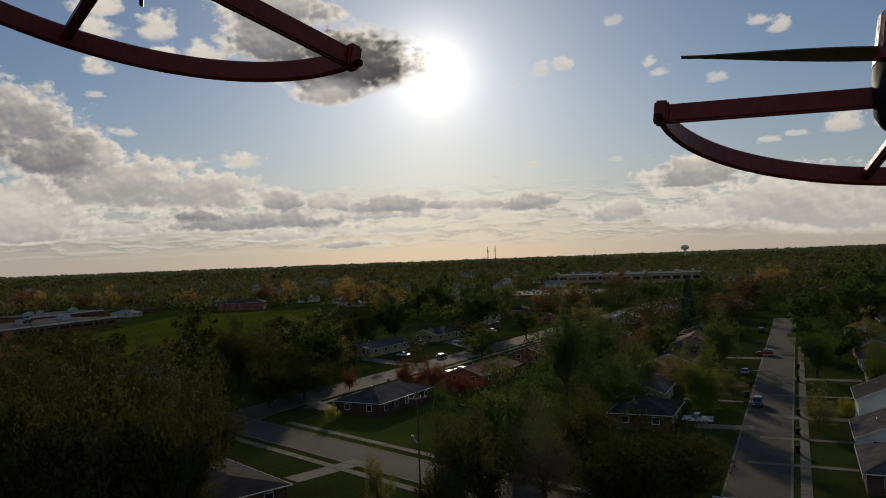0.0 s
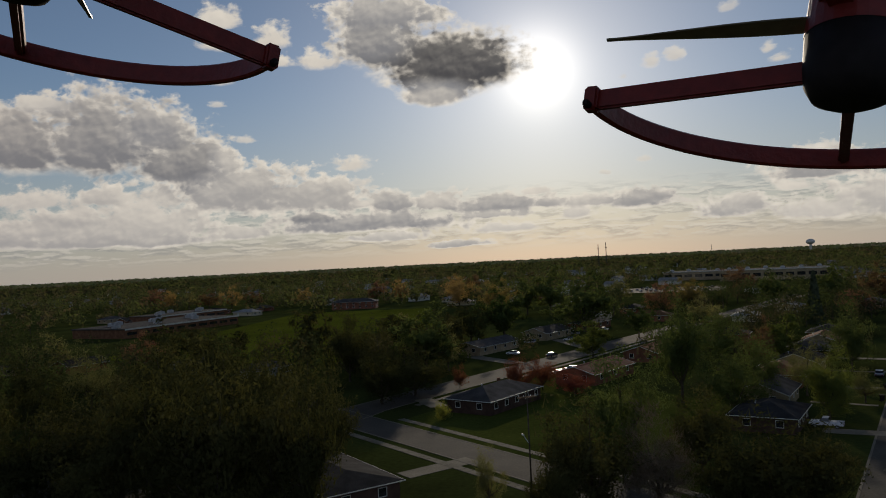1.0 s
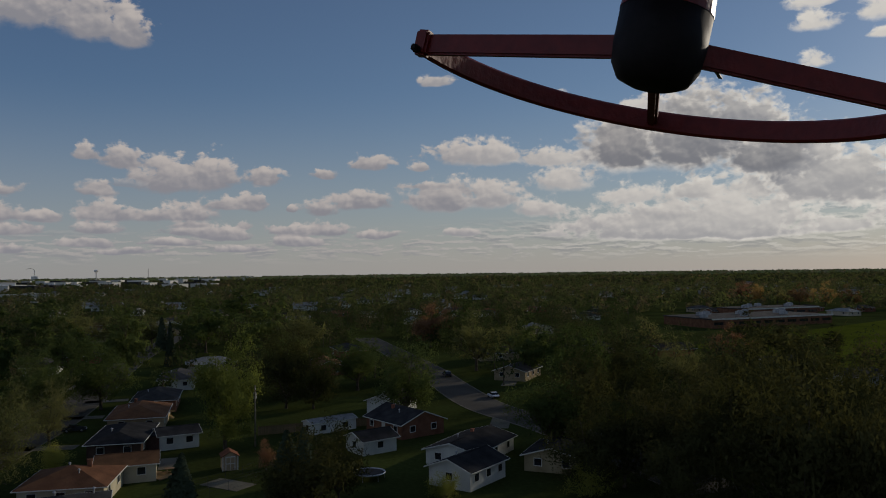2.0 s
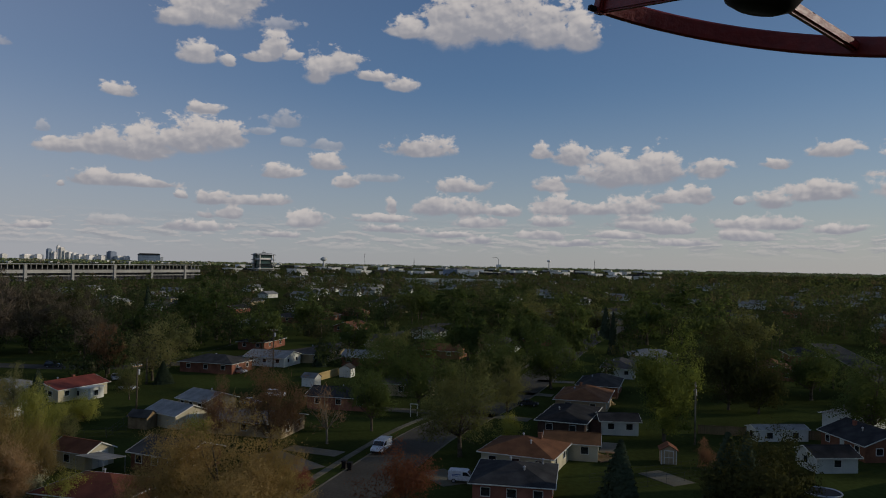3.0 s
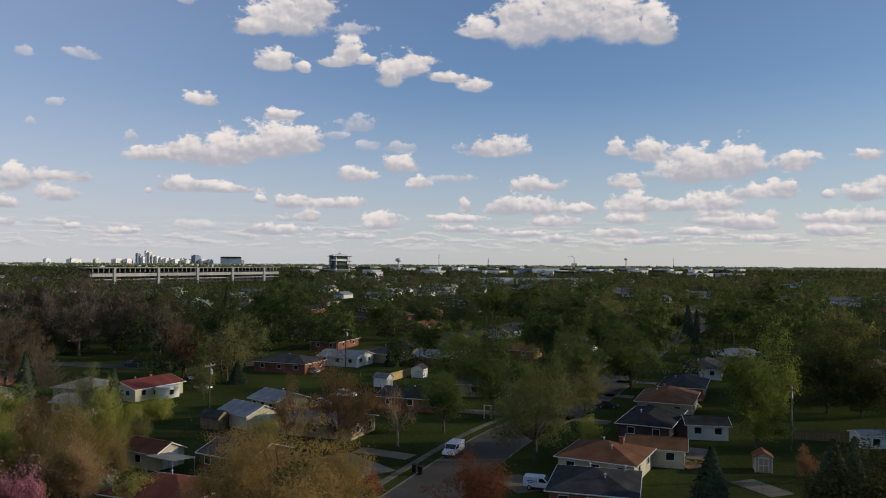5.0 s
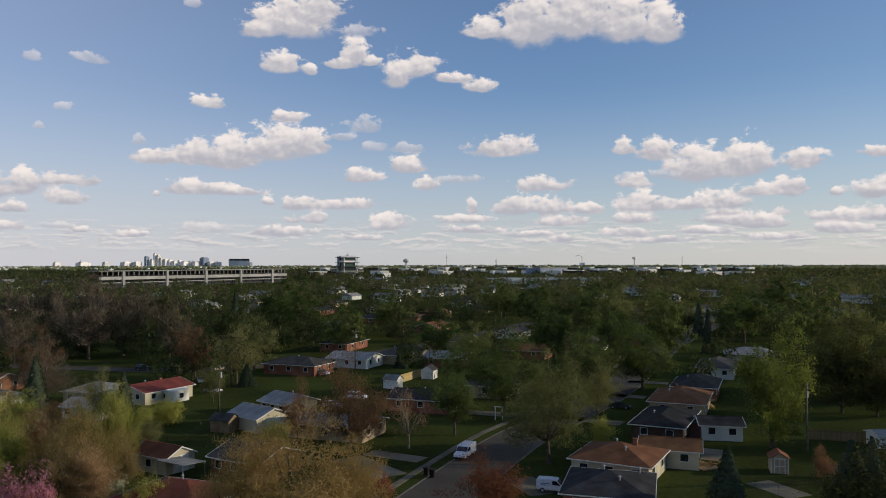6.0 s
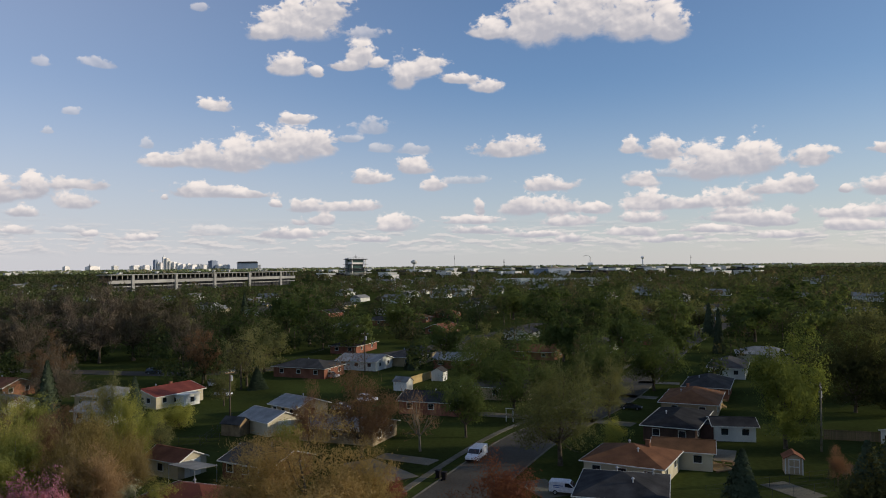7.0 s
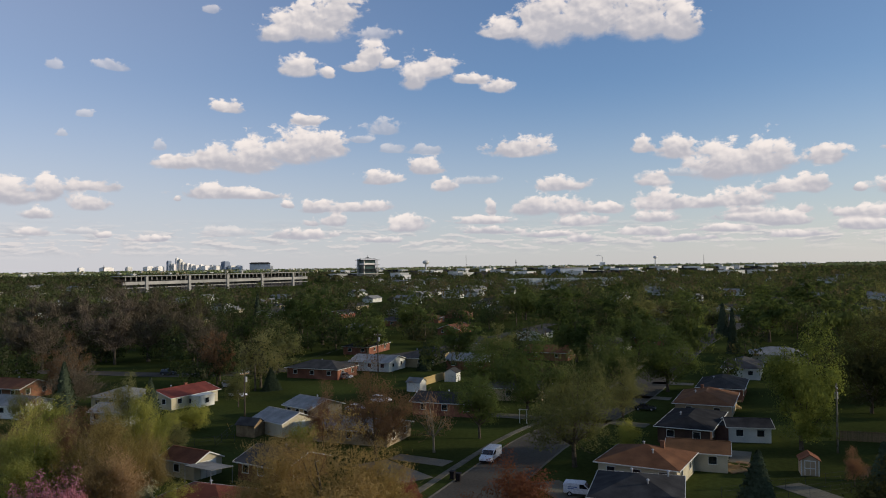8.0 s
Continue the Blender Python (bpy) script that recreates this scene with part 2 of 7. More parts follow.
def lobe_group():
    """One round head of a cloud with a flatter base, melted into those before it; it passes on the place within the nearest head."""
    tree_ = bpy.data.node_groups.new("cloud_lobe", "ShaderNodeTree")
    for title, kind, side in (("spot", "NodeSocketVector", "INPUT"), ("near", "NodeSocketFloat", "INPUT"), ("inner", "NodeSocketVector", "INPUT"), ("size", "NodeSocketVector", "INPUT"),
                              ("offset", "NodeSocketVector", "INPUT"), ("near", "NodeSocketFloat", "OUTPUT"), ("inner", "NodeSocketVector", "OUTPUT")):
        tree_.interface.new_socket(title, in_out=side, socket_type=kind)
    n, l = tree_.nodes, tree_.links
    a, z = n.new("NodeGroupInput"), n.new("NodeGroupOutput")
    q, flip, fold, far = (n.new("ShaderNodeVectorMath") for _ in range(4))
    q.operation, flip.operation, fold.operation, far.operation = "MULTIPLY_ADD", "MULTIPLY", "MAXIMUM", "LENGTH"
    l.new(a.outputs[0], q.inputs[0]), l.new(a.outputs[3], q.inputs[1]), l.new(a.outputs[4], q.inputs[2])
    l.new(q.outputs[0], flip.inputs[0])
    flip.inputs[1].default_value = (-1.0, -1.7, 0.0)
    l.new(q.outputs[0], fold.inputs[0]), l.new(flip.outputs[0], fold.inputs[1]), l.new(fold.outputs[0], far.inputs[0])
    less, melt, pick = n.new("ShaderNodeMath"), n.new("ShaderNodeMath"), n.new("ShaderNodeMix")
    gap = n.new("ShaderNodeMath")
    gap.operation, less.operation, melt.operation, pick.data_type = "SUBTRACT", "MULTIPLY_ADD", "SMOOTH_MIN", "VECTOR"
    l.new(a.outputs[1], gap.inputs[0]), l.new(far.outputs["Value"], gap.inputs[1]), l.new(gap.outputs[0], less.inputs[0])
    less.inputs[1].default_value, less.inputs[2].default_value, less.use_clamp = 0.8, 0.5, True
    l.new(far.outputs["Value"], melt.inputs[0]), l.new(a.outputs[1], melt.inputs[1])
    melt.inputs[2].default_value = 0.55
    l.new(less.outputs[0], pick.inputs[0]), l.new(a.outputs[2], pick.inputs[4]), l.new(q.outputs[0], pick.inputs[5])
    l.new(melt.outputs[0], z.inputs[0]), l.new(pick.outputs[1], z.inputs[1])
    return tree_


LOBE = lobe_group()


def sky_sector(chosen):
    """The sky with those of the clouds that stand in one sector of it."""
    near, inner = 9.0, (0.0, 0.0, 0.0)
    for az, el, w, h, g in chosen:
        w, h = w * 1.22, h * 1.18
        n = wn.new("ShaderNodeGroup")
        n.node_tree = LOBE
        for k, v in enumerate((bent, near, inner, (1 / w, 1 / h, 0.0), (-az / w, -el / h, g * 0.001))):
            plug(n, k, v)
        near, inner = n.outputs[0], n.outputs[1]
    parts = wn.new("ShaderNodeSeparateXYZ")
    wl.new(wvec("MULTIPLY", inner, (1.0, 1.0, 1000.0)), parts.inputs[0])
    grey = wmath("MAXIMUM", parts.outputs[2], 0.0)
    body = wmath("ADD", wmath("SUBTRACT", 1.24, near), wmath("MULTIPLY", fray, wmath("MULTIPLY", wmath("MULTIPLY_ADD", grey, -0.6, 1.0), wstep(parts.outputs[1], -0.6, 0.25, 0.22, 1.0))))
    mask = wstep(body, 0.0, wmath("MULTIPLY_ADD", wmath("MULTIPLY", sunward, wstep(grey, 0.0, 0.3, 1.0, 0.0)), 0.3, 0.45))
    thick = wstep(wmath("SUBTRACT", body, wmath("MULTIPLY", relief, 0.5)), 0.08, 0.62)
    top = wstep(wmath("ADD", wmath("MULTIPLY", relief, 0.75), wmath("MULTIPLY", parts.outputs[1], 0.8)), -0.45, 0.95)
    lit = wmix(top, (4.4, 4.35, 4.8, 1), (8.6, 7.8, 7.35, 1))
    inside = wmix(wstep(grey, 0.45, 1.0), (4.2, 4.3, 4.7, 1), (1.3, 1.3, 1.42, 1))
    shaded = wmix(wmath("MULTIPLY", thick, wmath("MULTIPLY_ADD", grey, 1.4, 0.3, True)), (13.6, 12.8, 11.6, 1), inside)
    shaded = wmix(wmath("MULTIPLY", top, wmath("MULTIPLY_ADD", grey, -0.55, 0.72)), shaded, (13.2, 12.5, 11.3, 1))
    cumulus = wmix(sunward, lit, shaded)
    rows_lit = wmix(deck_shade, wmix(sunward, (4.4, 4.4, 4.75, 1), (3.9, 4.0, 4.3, 1)), wmix(sunward, (7.3, 6.7, 6.45, 1), (12.6, 12.0, 10.9, 1)))
    back = wmix(wmath("MULTIPLY", deck_mask, wmath("MULTIPLY_ADD", sunward, -0.3, 0.65)), clear_sky, rows_lit)
    veil = wmath("ADD", wmath("MINIMUM", parts.outputs[2], 0.0), 1.0)  # thin wisps
    return wmix(wmath("MULTIPLY", mask, veil), back, cumulus)


shader = None
SECTORS = (-180, 4, 22, 40, 55, 70, 82, 94, 106, 180)
for k, (lo, hi) in enumerate(zip(SECTORS, SECTORS[1:])):
    chosen = [(az + 0.001 * k, el, w, h, g) for az, el, w, h, g in CLOUDS if az + w * 1.5 + 1.5 > lo and az - w * 1.5 - 1.5 < hi]
    bg = wn.new("ShaderNodeBackground")
    plug(bg, 0, sky_sector(chosen))
    bg.inputs[1].default_value = 0.1
    if shader is None:
        shader = bg.outputs[0]
    else:
        mix = wn.new("ShaderNodeMixShader")
        plug(mix, 0, wmath("GREATER_THAN", azimuth, float(lo)))
        wl.new(shader, mix.inputs[1]), wl.new(bg.outputs[0], mix.inputs[2])
        shader = mix.outputs[0]
wl.new(shader, wn.new("ShaderNodeOutputWorld").inputs[0])

# ---- materials ----
def material(name, dark, light, rough=0.85, scale=0.6, fine=9.0, bump=0.0, metal=0.0, vary=0.0, spec=0.12, place="Object", grit=0.2):
    """A surface that drifts between two colours in broad patches, with fine grain over it; vary: how far single objects differ."""
    m = bpy.data.materials.new(name)
    m.use_nodes = True
    n, l = m.node_tree.nodes, m.node_tree.links
    b = n["Principled BSDF"]
    where = n.new("ShaderNodeNewGeometry").outputs["Position"] if place == "Position" else n.new("ShaderNodeTexCoord").outputs["Object"]
    broad, grain = n.new("ShaderNodeTexNoise"), n.new("ShaderNodeTexNoise")
    for t, s, d in ((broad, scale, 4.0), (grain, fine, 3.0)):
        l.new(where, t.inputs["Vector"])
        t.inputs["Scale"].default_value, t.inputs["Detail"].default_value = s, d
    ramp = n.new("ShaderNodeMapRange")
    l.new(broad.outputs[0], ramp.inputs[0])
    ramp.inputs[1].default_value, ramp.inputs[2].default_value = 0.32, 0.68
    mix = n.new("ShaderNodeMix")
    mix.data_type = "RGBA"
    mix.inputs[6].default_value, mix.inputs[7].default_value = (*dark, 1), (*light, 1)
    l.new(ramp.outputs[0], mix.inputs[0])
    hsv = n.new("ShaderNodeHueSaturation")
    l.new(mix.outputs[2], hsv.inputs["Color"])
    gr = n.new("ShaderNodeMapRange")
    l.new(grain.outputs[0], gr.inputs[0])
    gr.inputs[1].default_value, gr.inputs[2].default_value, gr.inputs[3].default_value, gr.inputs[4].default_value = 0.25, 0.75, 1 - grit, 1 + grit
    value = gr.outputs[0]
    if vary:
        info = n.new("ShaderNodeObjectInfo")
        r = n.new("ShaderNodeMapRange")
        l.new(info.outputs["Random"], r.inputs[0])
        r.inputs[3].default_value, r.inputs[4].default_value = 1 - vary, 1 + vary
        mul = n.new("ShaderNodeMath")
        mul.operation = "MULTIPLY"
        l.new(value, mul.inputs[0]), l.new(r.outputs[0], mul.inputs[1])
        value = mul.outputs[0]
        hue = n.new("ShaderNodeMapRange")
        l.new(info.outputs["Random"], hue.inputs[0])
        hue.inputs[3].default_value, hue.inputs[4].default_value = 0.5 + vary * 0.07, 0.5 - vary * 0.07
        l.new(hue.outputs[0], hsv.inputs["Hue"])
    l.new(value, hsv.inputs["Value"])
    l.new(hsv.outputs[0], b.inputs["Base Color"])
    b.inputs["Roughness"].default_value, b.inputs["Metallic"].default_value, b.inputs["Specular IOR Level"].default_value = rough, metal, spec
    if bump:
        bp = n.new("ShaderNodeBump")
        bp.inputs["Strength"].default_value, bp.inputs["Distance"].default_value = bump, 0.05
        l.new(grain.outputs[0], bp.inputs["Height"]), l.new(bp.outputs[0], b.inputs["Normal"])
    return m


def leaf_material(name, dark, light, patch=0.0, translucent=0.52, bright=1.0):
    """Foliage: every leaf clump has its own tone, every tree leans its own way; patch: metres over which far woods change colour."""
    m = bpy.data.materials.new(name)
    m.use_nodes = True
    n, l = m.node_tree.nodes, m.node_tree.links
    n.remove(n["Principled BSDF"])
    geo, info = n.new("ShaderNodeNewGeometry"), n.new("ShaderNodeObjectInfo")
    mix = n.new("ShaderNodeMix")
    mix.data_type = "RGBA"
    mix.inputs[6].default_value, mix.inputs[7].default_value = (*dark, 1), (*light, 1)
    tone = n.new("ShaderNodeMapRange")
    tone.inputs[3].default_value, tone.inputs[4].default_value = 0.36, 0.60
    l.new(geo.outputs["Random Per Island"], tone.inputs[0]), l.new(tone.outputs[0], mix.inputs[0])
    colour = mix.outputs[2]
    if patch:
        t = n.new("ShaderNodeTexNoise")
        t.inputs["Scale"].default_value, t.inputs["Detail"].default_value = 1 / patch, 3.0
        l.new(geo.outputs["Position"], t.inputs["Vector"])
        ramp = n.new("ShaderNodeValToRGB")
        e = ramp.color_ramp.elements
        # bright lifts these tones, so far sunlight is painted into the leaves
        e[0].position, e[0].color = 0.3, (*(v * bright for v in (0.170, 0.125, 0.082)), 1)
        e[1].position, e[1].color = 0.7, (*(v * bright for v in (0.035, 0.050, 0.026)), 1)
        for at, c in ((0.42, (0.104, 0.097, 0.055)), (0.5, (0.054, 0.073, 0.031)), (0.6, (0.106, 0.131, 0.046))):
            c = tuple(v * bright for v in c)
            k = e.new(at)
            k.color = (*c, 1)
        l.new(t.outputs[0], ramp.inputs[0])
        two = n.new("ShaderNodeMix")
        two.data_type = "RGBA"
        two.inputs[0].default_value = 0.78
        l.new(colour, two.inputs[6]), l.new(ramp.outputs[0], two.inputs[7])
        colour = two.outputs[2]
    hsv = n.new("ShaderNodeHueSaturation")
    l.new(colour, hsv.inputs["Color"])
    r, h = n.new("ShaderNodeMapRange"), n.new("ShaderNodeMapRange")
    l.new(info.outputs["Random"], r.inputs[0]), l.new(info.outputs["Random"], h.inputs[0])
    r.inputs[3].default_value, r.inputs[4].default_value = 0.75, 1.25
    h.inputs[3].default_value, h.inputs[4].default_value = 0.515, 0.485
    l.new(r.outputs[0], hsv.inputs["Value"]), l.new(h.outputs[0], hsv.inputs["Hue"])
    d, t, s = n.new("ShaderNodeBsdfDiffuse"), n.new("ShaderNodeBsdfTranslucent"), n.new("ShaderNodeMixShader")
    glow_through = n.new("ShaderNodeMix")  # light that passes a leaf comes out yellower
    glow_through.data_type, glow_through.blend_type = "RGBA", "MULTIPLY"
    glow_through.inputs[0].default_value, glow_through.inputs[7].default_value = 1.0, (1.14, 1.10, 0.72, 1)
    l.new(hsv.outputs[0], glow_through.inputs[6])
    l.new(hsv.outputs[0], d.inputs[0]), l.new(glow_through.outputs[2], t.inputs[0])
    s.inputs[0].default_value = translucent
    l.new(d.outputs[0], s.inputs[1]), l.new(t.outputs[0], s.inputs[2])
    l.new(s.outputs[0], n["Material Output"].inputs[0])
    return m


GRASS = material("grass", (0.0356, 0.0425, 0.0124), (0.0588, 0.0738, 0.0196), 0.95, 0.05, 1.4, 0.3, place="Position", spec=0.0)
FIELD = material("mown_field", (0.0694, 0.0858, 0.0109), (0.1069, 0.1248, 0.0164), 0.95, 0.03, 0.8, 0.2, place="Position", spec=0.0)
LAWN = material("corner_grass", (0.052, 0.066, 0.014), (0.080, 0.096, 0.020), 0.95, 0.08, 1.6, 0.3, place="Position", spec=0.0)
ASPHALT = material("worn_asphalt", (0.066, 0.058, 0.046), (0.104, 0.092, 0.070), 0.9, 0.12, 3.0, 0.15, place="Position", spec=0.1)
CONCRETE = material("concrete", (0.125, 0.112, 0.078), (0.205, 0.184, 0.131), 0.9, 0.25, 4.0, 0.1, place="Position", vary=0.15)
BARK = material("bark", (0.060, 0.047, 0.031), (0.130, 0.107, 0.074), 0.95, 1.5, 9.0, 0.4)
PALE_BARK = material("pale_bark", (0.160, 0.136, 0.098), (0.300, 0.262, 0.189), 0.95, 1.5, 9.0, 0.4)
WHITE = material("white_siding", (0.535, 0.538, 0.480), (0.691, 0.684, 0.596), 0.7, 0.4, 6.0, vary=0.08, grit=0.06)
CREAM = material("cream_siding", (0.450, 0.392, 0.266), (0.594, 0.533, 0.369), 0.75, 0.4, 6.0, vary=0.1, grit=0.06)
BRICK = material("red_brick", (0.160, 0.068, 0.041), (0.280, 0.126, 0.074), 0.9, 0.6, 14.0, 0.2, vary=0.15)
# brick darkened so that the shadow on house walls is in its colour
SHADE_DARK_BRICK = material("shade_darkened_brick", (0.070, 0.042, 0.032), (0.125, 0.076, 0.056), 0.9, 0.6, 14.0, 0.2, vary=0.15)
TAN = material("tan_stone", (0.300, 0.233, 0.139), (0.450, 0.359, 0.221), 0.9, 0.6, 8.0, 0.2, vary=0.15, grit=0.06)
SHINGLE_GREY = material("grey_shingle", (0.050, 0.048, 0.044), (0.092, 0.088, 0.082), 0.95, 0.5, 11.0, 0.3, vary=0.2, spec=0.03)
SHINGLE_DARK = material("charcoal_shingle", (0.026, 0.026, 0.026), (0.055, 0.054, 0.053), 0.95, 0.5, 11.0, 0.3, vary=0.2, spec=0.03)
SHINGLE_BROWN = material("brown_shingle", (0.136, 0.059, 0.028), (0.232, 0.105, 0.050), 0.9, 0.5, 11.0, 0.3, vary=0.15)
SHINGLE_RED = material("red_shingle", (0.126, 0.040, 0.026), (0.216, 0.068, 0.041), 0.9, 0.5, 11.0, 0.3, vary=0.15)
SHINGLE_PALE = material("pale_shingle", (0.190, 0.189, 0.176), (0.320, 0.315, 0.290), 0.9, 0.5, 11.0, 0.2, vary=0.2, spec=0.05)
PAINT_WHITE = material("white_paint", (0.605, 0.599, 0.526), (0.708, 0.701, 0.619), 0.5, 1.0, 8.0, grit=0.06)
WOOD = material("weathered_wood", (0.160, 0.107, 0.057), (0.300, 0.213, 0.115), 0.9, 1.0, 12.0, 0.3, vary=0.2)
YELLOW_WOOD = material("yellow_boards", (0.42, 0.30, 0.12), (0.58, 0.44, 0.2), 0.8, 1.0, 12.0, 0.2)
METAL = material("galvanised_metal", (0.35, 0.36, 0.37), (0.50, 0.51, 0.52), 0.45, 0.8, 9.0, metal=0.6)
STEEL_DARK = material("dark_steel", (0.03, 0.032, 0.035), (0.06, 0.062, 0.066), 0.5, 1.0, 9.0, metal=0.4)
STEEL_GREEN = material("green_glazing", (0.02, 0.05, 0.045), (0.06, 0.12, 0.10), 0.25, 0.1, 1.0, spec=0.6)
RUBBER = material("tyre_rubber", (0.015, 0.015, 0.015), (0.03, 0.03, 0.03), 0.85, 4.0, 20.0)
GLASS_DARK = material("window_glass", (0.012, 0.014, 0.017), (0.03, 0.033, 0.037), 0.08, 0.5, 3.0, spec=0.7)
CAR_WHITE = material("white_car_paint", (0.70, 0.71, 0.73), (0.78, 0.79, 0.80), 0.25, 0.8, 5.0, spec=0.6)
CAR_DARK = material("dark_car_paint", (0.02, 0.022, 0.026), (0.04, 0.042, 0.048), 0.22, 0.8, 5.0, spec=0.6, vary=0.5)
CAR_SILVER = material("silver_car_paint", (0.30, 0.31, 0.33), (0.42, 0.43, 0.45), 0.28, 0.8, 5.0, metal=0.4, spec=0.6, vary=0.3)
CAR_RED = material("red_car_paint", (0.22, 0.02, 0.015), (0.30, 0.03, 0.02), 0.25, 0.8, 5.0, spec=0.6)
BLUE_MARK = material("blue_lettering", (0.03, 0.07, 0.25), (0.05, 0.10, 0.32), 0.5, 2.0, 9.0)
LAMP_RED = material("red_lens", (0.25, 0.01, 0.01), (0.35, 0.02, 0.02), 0.2, 2.0, 9.0)
LAMP_CLEAR = material("clear_lens", (0.6, 0.6, 0.58), (0.75, 0.75, 0.72), 0.1, 2.0, 9.0, spec=0.8)
PLASTIC_RED = material("dark_red_plastic", (0.16, 0.014, 0.010), (0.22, 0.022, 0.014), 0.42, 12.0, 220.0, 0.05, spec=0.4)
PLASTIC_BLACK = material("black_plastic", (0.012, 0.010, 0.010), (0.022, 0.018, 0.018), 0.6, 12.0, 220.0, spec=0.12)
BLADE = material("olive_blade", (0.12, 0.11, 0.06), (0.18, 0.165, 0.09), 0.35, 12.0, 220.0, spec=0.4)
FACADE = material("pale_facade", (0.70, 0.66, 0.59), (0.86, 0.82, 0.75), 0.8, 0.02, 0.3, vary=0.25, grit=0.06)
FACADE_BLUE = material("blue_glass_facade", (0.20, 0.25, 0.31), (0.30, 0.36, 0.44), 0.5, 0.02, 0.3, vary=0.2)
LEAF = {
    "green": leaf_material("spring_green_leaves", (0.057, 0.082, 0.028), (0.137, 0.171, 0.061)),
    # leaves darkened because cloud shade over near trees is put into their colour
    "dark": leaf_material("cloud_shade_leaves", (0.048, 0.050, 0.019), (0.095, 0.096, 0.038), translucent=0.38),
    "olive": leaf_material("olive_leaves", (0.130, 0.134, 0.057), (0.253, 0.248, 0.106)),
    "gold": leaf_material("golden_green_leaves", (0.251, 0.174, 0.072), (0.464, 0.336, 0.146)),
    "round": leaf_material("yellow_green_leaves", (0.085, 0.115, 0.032), (0.189, 0.218, 0.059)),
    "rust": leaf_material("rust_brown_buds", (0.142, 0.085, 0.056), (0.279, 0.161, 0.101)),
    "maple": leaf_material("dark_red_leaves", (0.133, 0.050, 0.036), (0.265, 0.101, 0.066)),
    "bare": leaf_material("grey_brown_twigs", (0.104, 0.083, 0.059), (0.182, 0.149, 0.105), translucent=0.2),
    "dead": leaf_material("sparse_grey_buds", (0.192, 0.130, 0.062), (0.325, 0.212, 0.104), translucent=0.15),
    "bush": leaf_material("fresh_green_leaves", (0.215, 0.230, 0.051), (0.485, 0.460, 0.120)),
    "sapling": leaf_material("yellow_green_shoots", (0.215, 0.225, 0.055), (0.470, 0.440, 0.130)),
    "brown_sapling": leaf_material("brown_shoots", (0.235, 0.165, 0.085), (0.430, 0.315, 0.160)),
    "pink": leaf_material("pink_blossom", (0.312, 0.122, 0.156), (0.541, 0.265, 0.312)),
    "blossom": leaf_material("cream_blossom", (0.360, 0.360, 0.240), (0.660, 0.636, 0.480)),
    "conifer": leaf_material("needles", (0.033, 0.046, 0.029), (0.081, 0.102, 0.058), translucent=0.1),
    "woods": leaf_material("woodland_leaves", (0.043, 0.052, 0.026), (0.115, 0.118, 0.064), patch=11.0, translucent=0.48),
    # far leaves greyed and rim leaves lightened to paint in haze and distant sun
    "far": leaf_material("haze_greyed_woods", (0.118, 0.108, 0.059), (0.195, 0.180, 0.098), patch=60.0),
    "rim": leaf_material("haze_lit_treeline", (0.235, 0.205, 0.125), (0.380, 0.335, 0.215), patch=160.0, bright=2.4, translucent=0.12),
}


# ---- building blocks ----
class Geo:
    """Collects corners and faces of one mesh."""

    def __init__(self):
        self.v, self.f = [], []

    def add(self, verts, faces):
        k = len(self.v)
        self.v += [tuple(p) for p in verts]
        self.f += [tuple(k + i for i in q) for q in faces]
        return self

    def box(self, x0, x1, y0, y1, z0, z1, m=None):
        p = [Vector((x, y, z)) for z in (z0, z1) for x, y in ((x0, y0), (x1, y0), (x1, y1), (x0, y1))]
        return self.add([m @ q for q in p] if m else p, [(3, 2, 1, 0), (4, 5, 6, 7), (0, 1, 5, 4), (1, 2, 6, 5), (2, 3, 7, 6), (3, 0, 4, 7)])

    def tube(self, a, b, r0, r1, n=6, caps=True):
        a, b = Vector(a), Vector(b)
        q = (b - a).to_track_quat("Z", "Y")
        ring = [Vector((math.cos(2 * math.pi * i / n), math.sin(2 * math.pi * i / n), 0)) for i in range(n)]
        faces = [(i, (i + 1) % n, n + (i + 1) % n, n + i) for i in range(n)]
        if caps:
            faces += [tuple(range(n - 1, -1, -1)), tuple(range(n, 2 * n))]
        return self.add([a + q @ (p * r0) for p in ring] + [b + q @ (p * r1) for p in ring], faces)

    def prism(self, outline, y0, y1):
        """An outline in x and z, drawn out along y."""
        n = len(outline)
        return self.add([(x, y0, z) for x, z in outline] + [(x, y1, z) for x, z in outline],
                        [(i, (i + 1) % n, n + (i + 1) % n, n + i) for i in range(n)] + [tuple(range(n - 1, -1, -1)), tuple(range(n, 2 * n))])

    def mesh(self, name, mat, smooth=False, bevel=0.0):
        me = bpy.data.meshes.new(name)
        me.from_pydata(self.v, [], self.f)
        bm = bmesh.new()
        bm.from_mesh(me)
        bmesh.ops.recalc_face_normals(bm, faces=bm.faces)
        if bevel:
            bmesh.ops.bevel(bm, geom=list(bm.edges), offset=bevel, segments=2, affect="EDGES", clamp_overlap=True)
        for f in bm.faces:
            f.smooth = smooth
        bm.to_mesh(me)
        bm.free()
        me.materials.append(mat)
        return me


def part(name, geo, mat, parent, label="", m=None, smooth=False, bevel=0.0):
    """Links a mesh as one object under a thing or under a part."""
    me = geo if isinstance(geo, bpy.types.Mesh) else geo.mesh(name, mat, smooth, bevel)
    ob = new(name, me)
    ob.parent = parent
    if m is not None:
        ob.matrix_basis = m
    return tagged(ob, label=label)


def thing(name, m, label, category, group="", kind=""):
    ob = new(name)
    ob.matrix_basis = m
    ob.empty_display_size = 0.5
    return tagged(ob, label, category, group, kind)


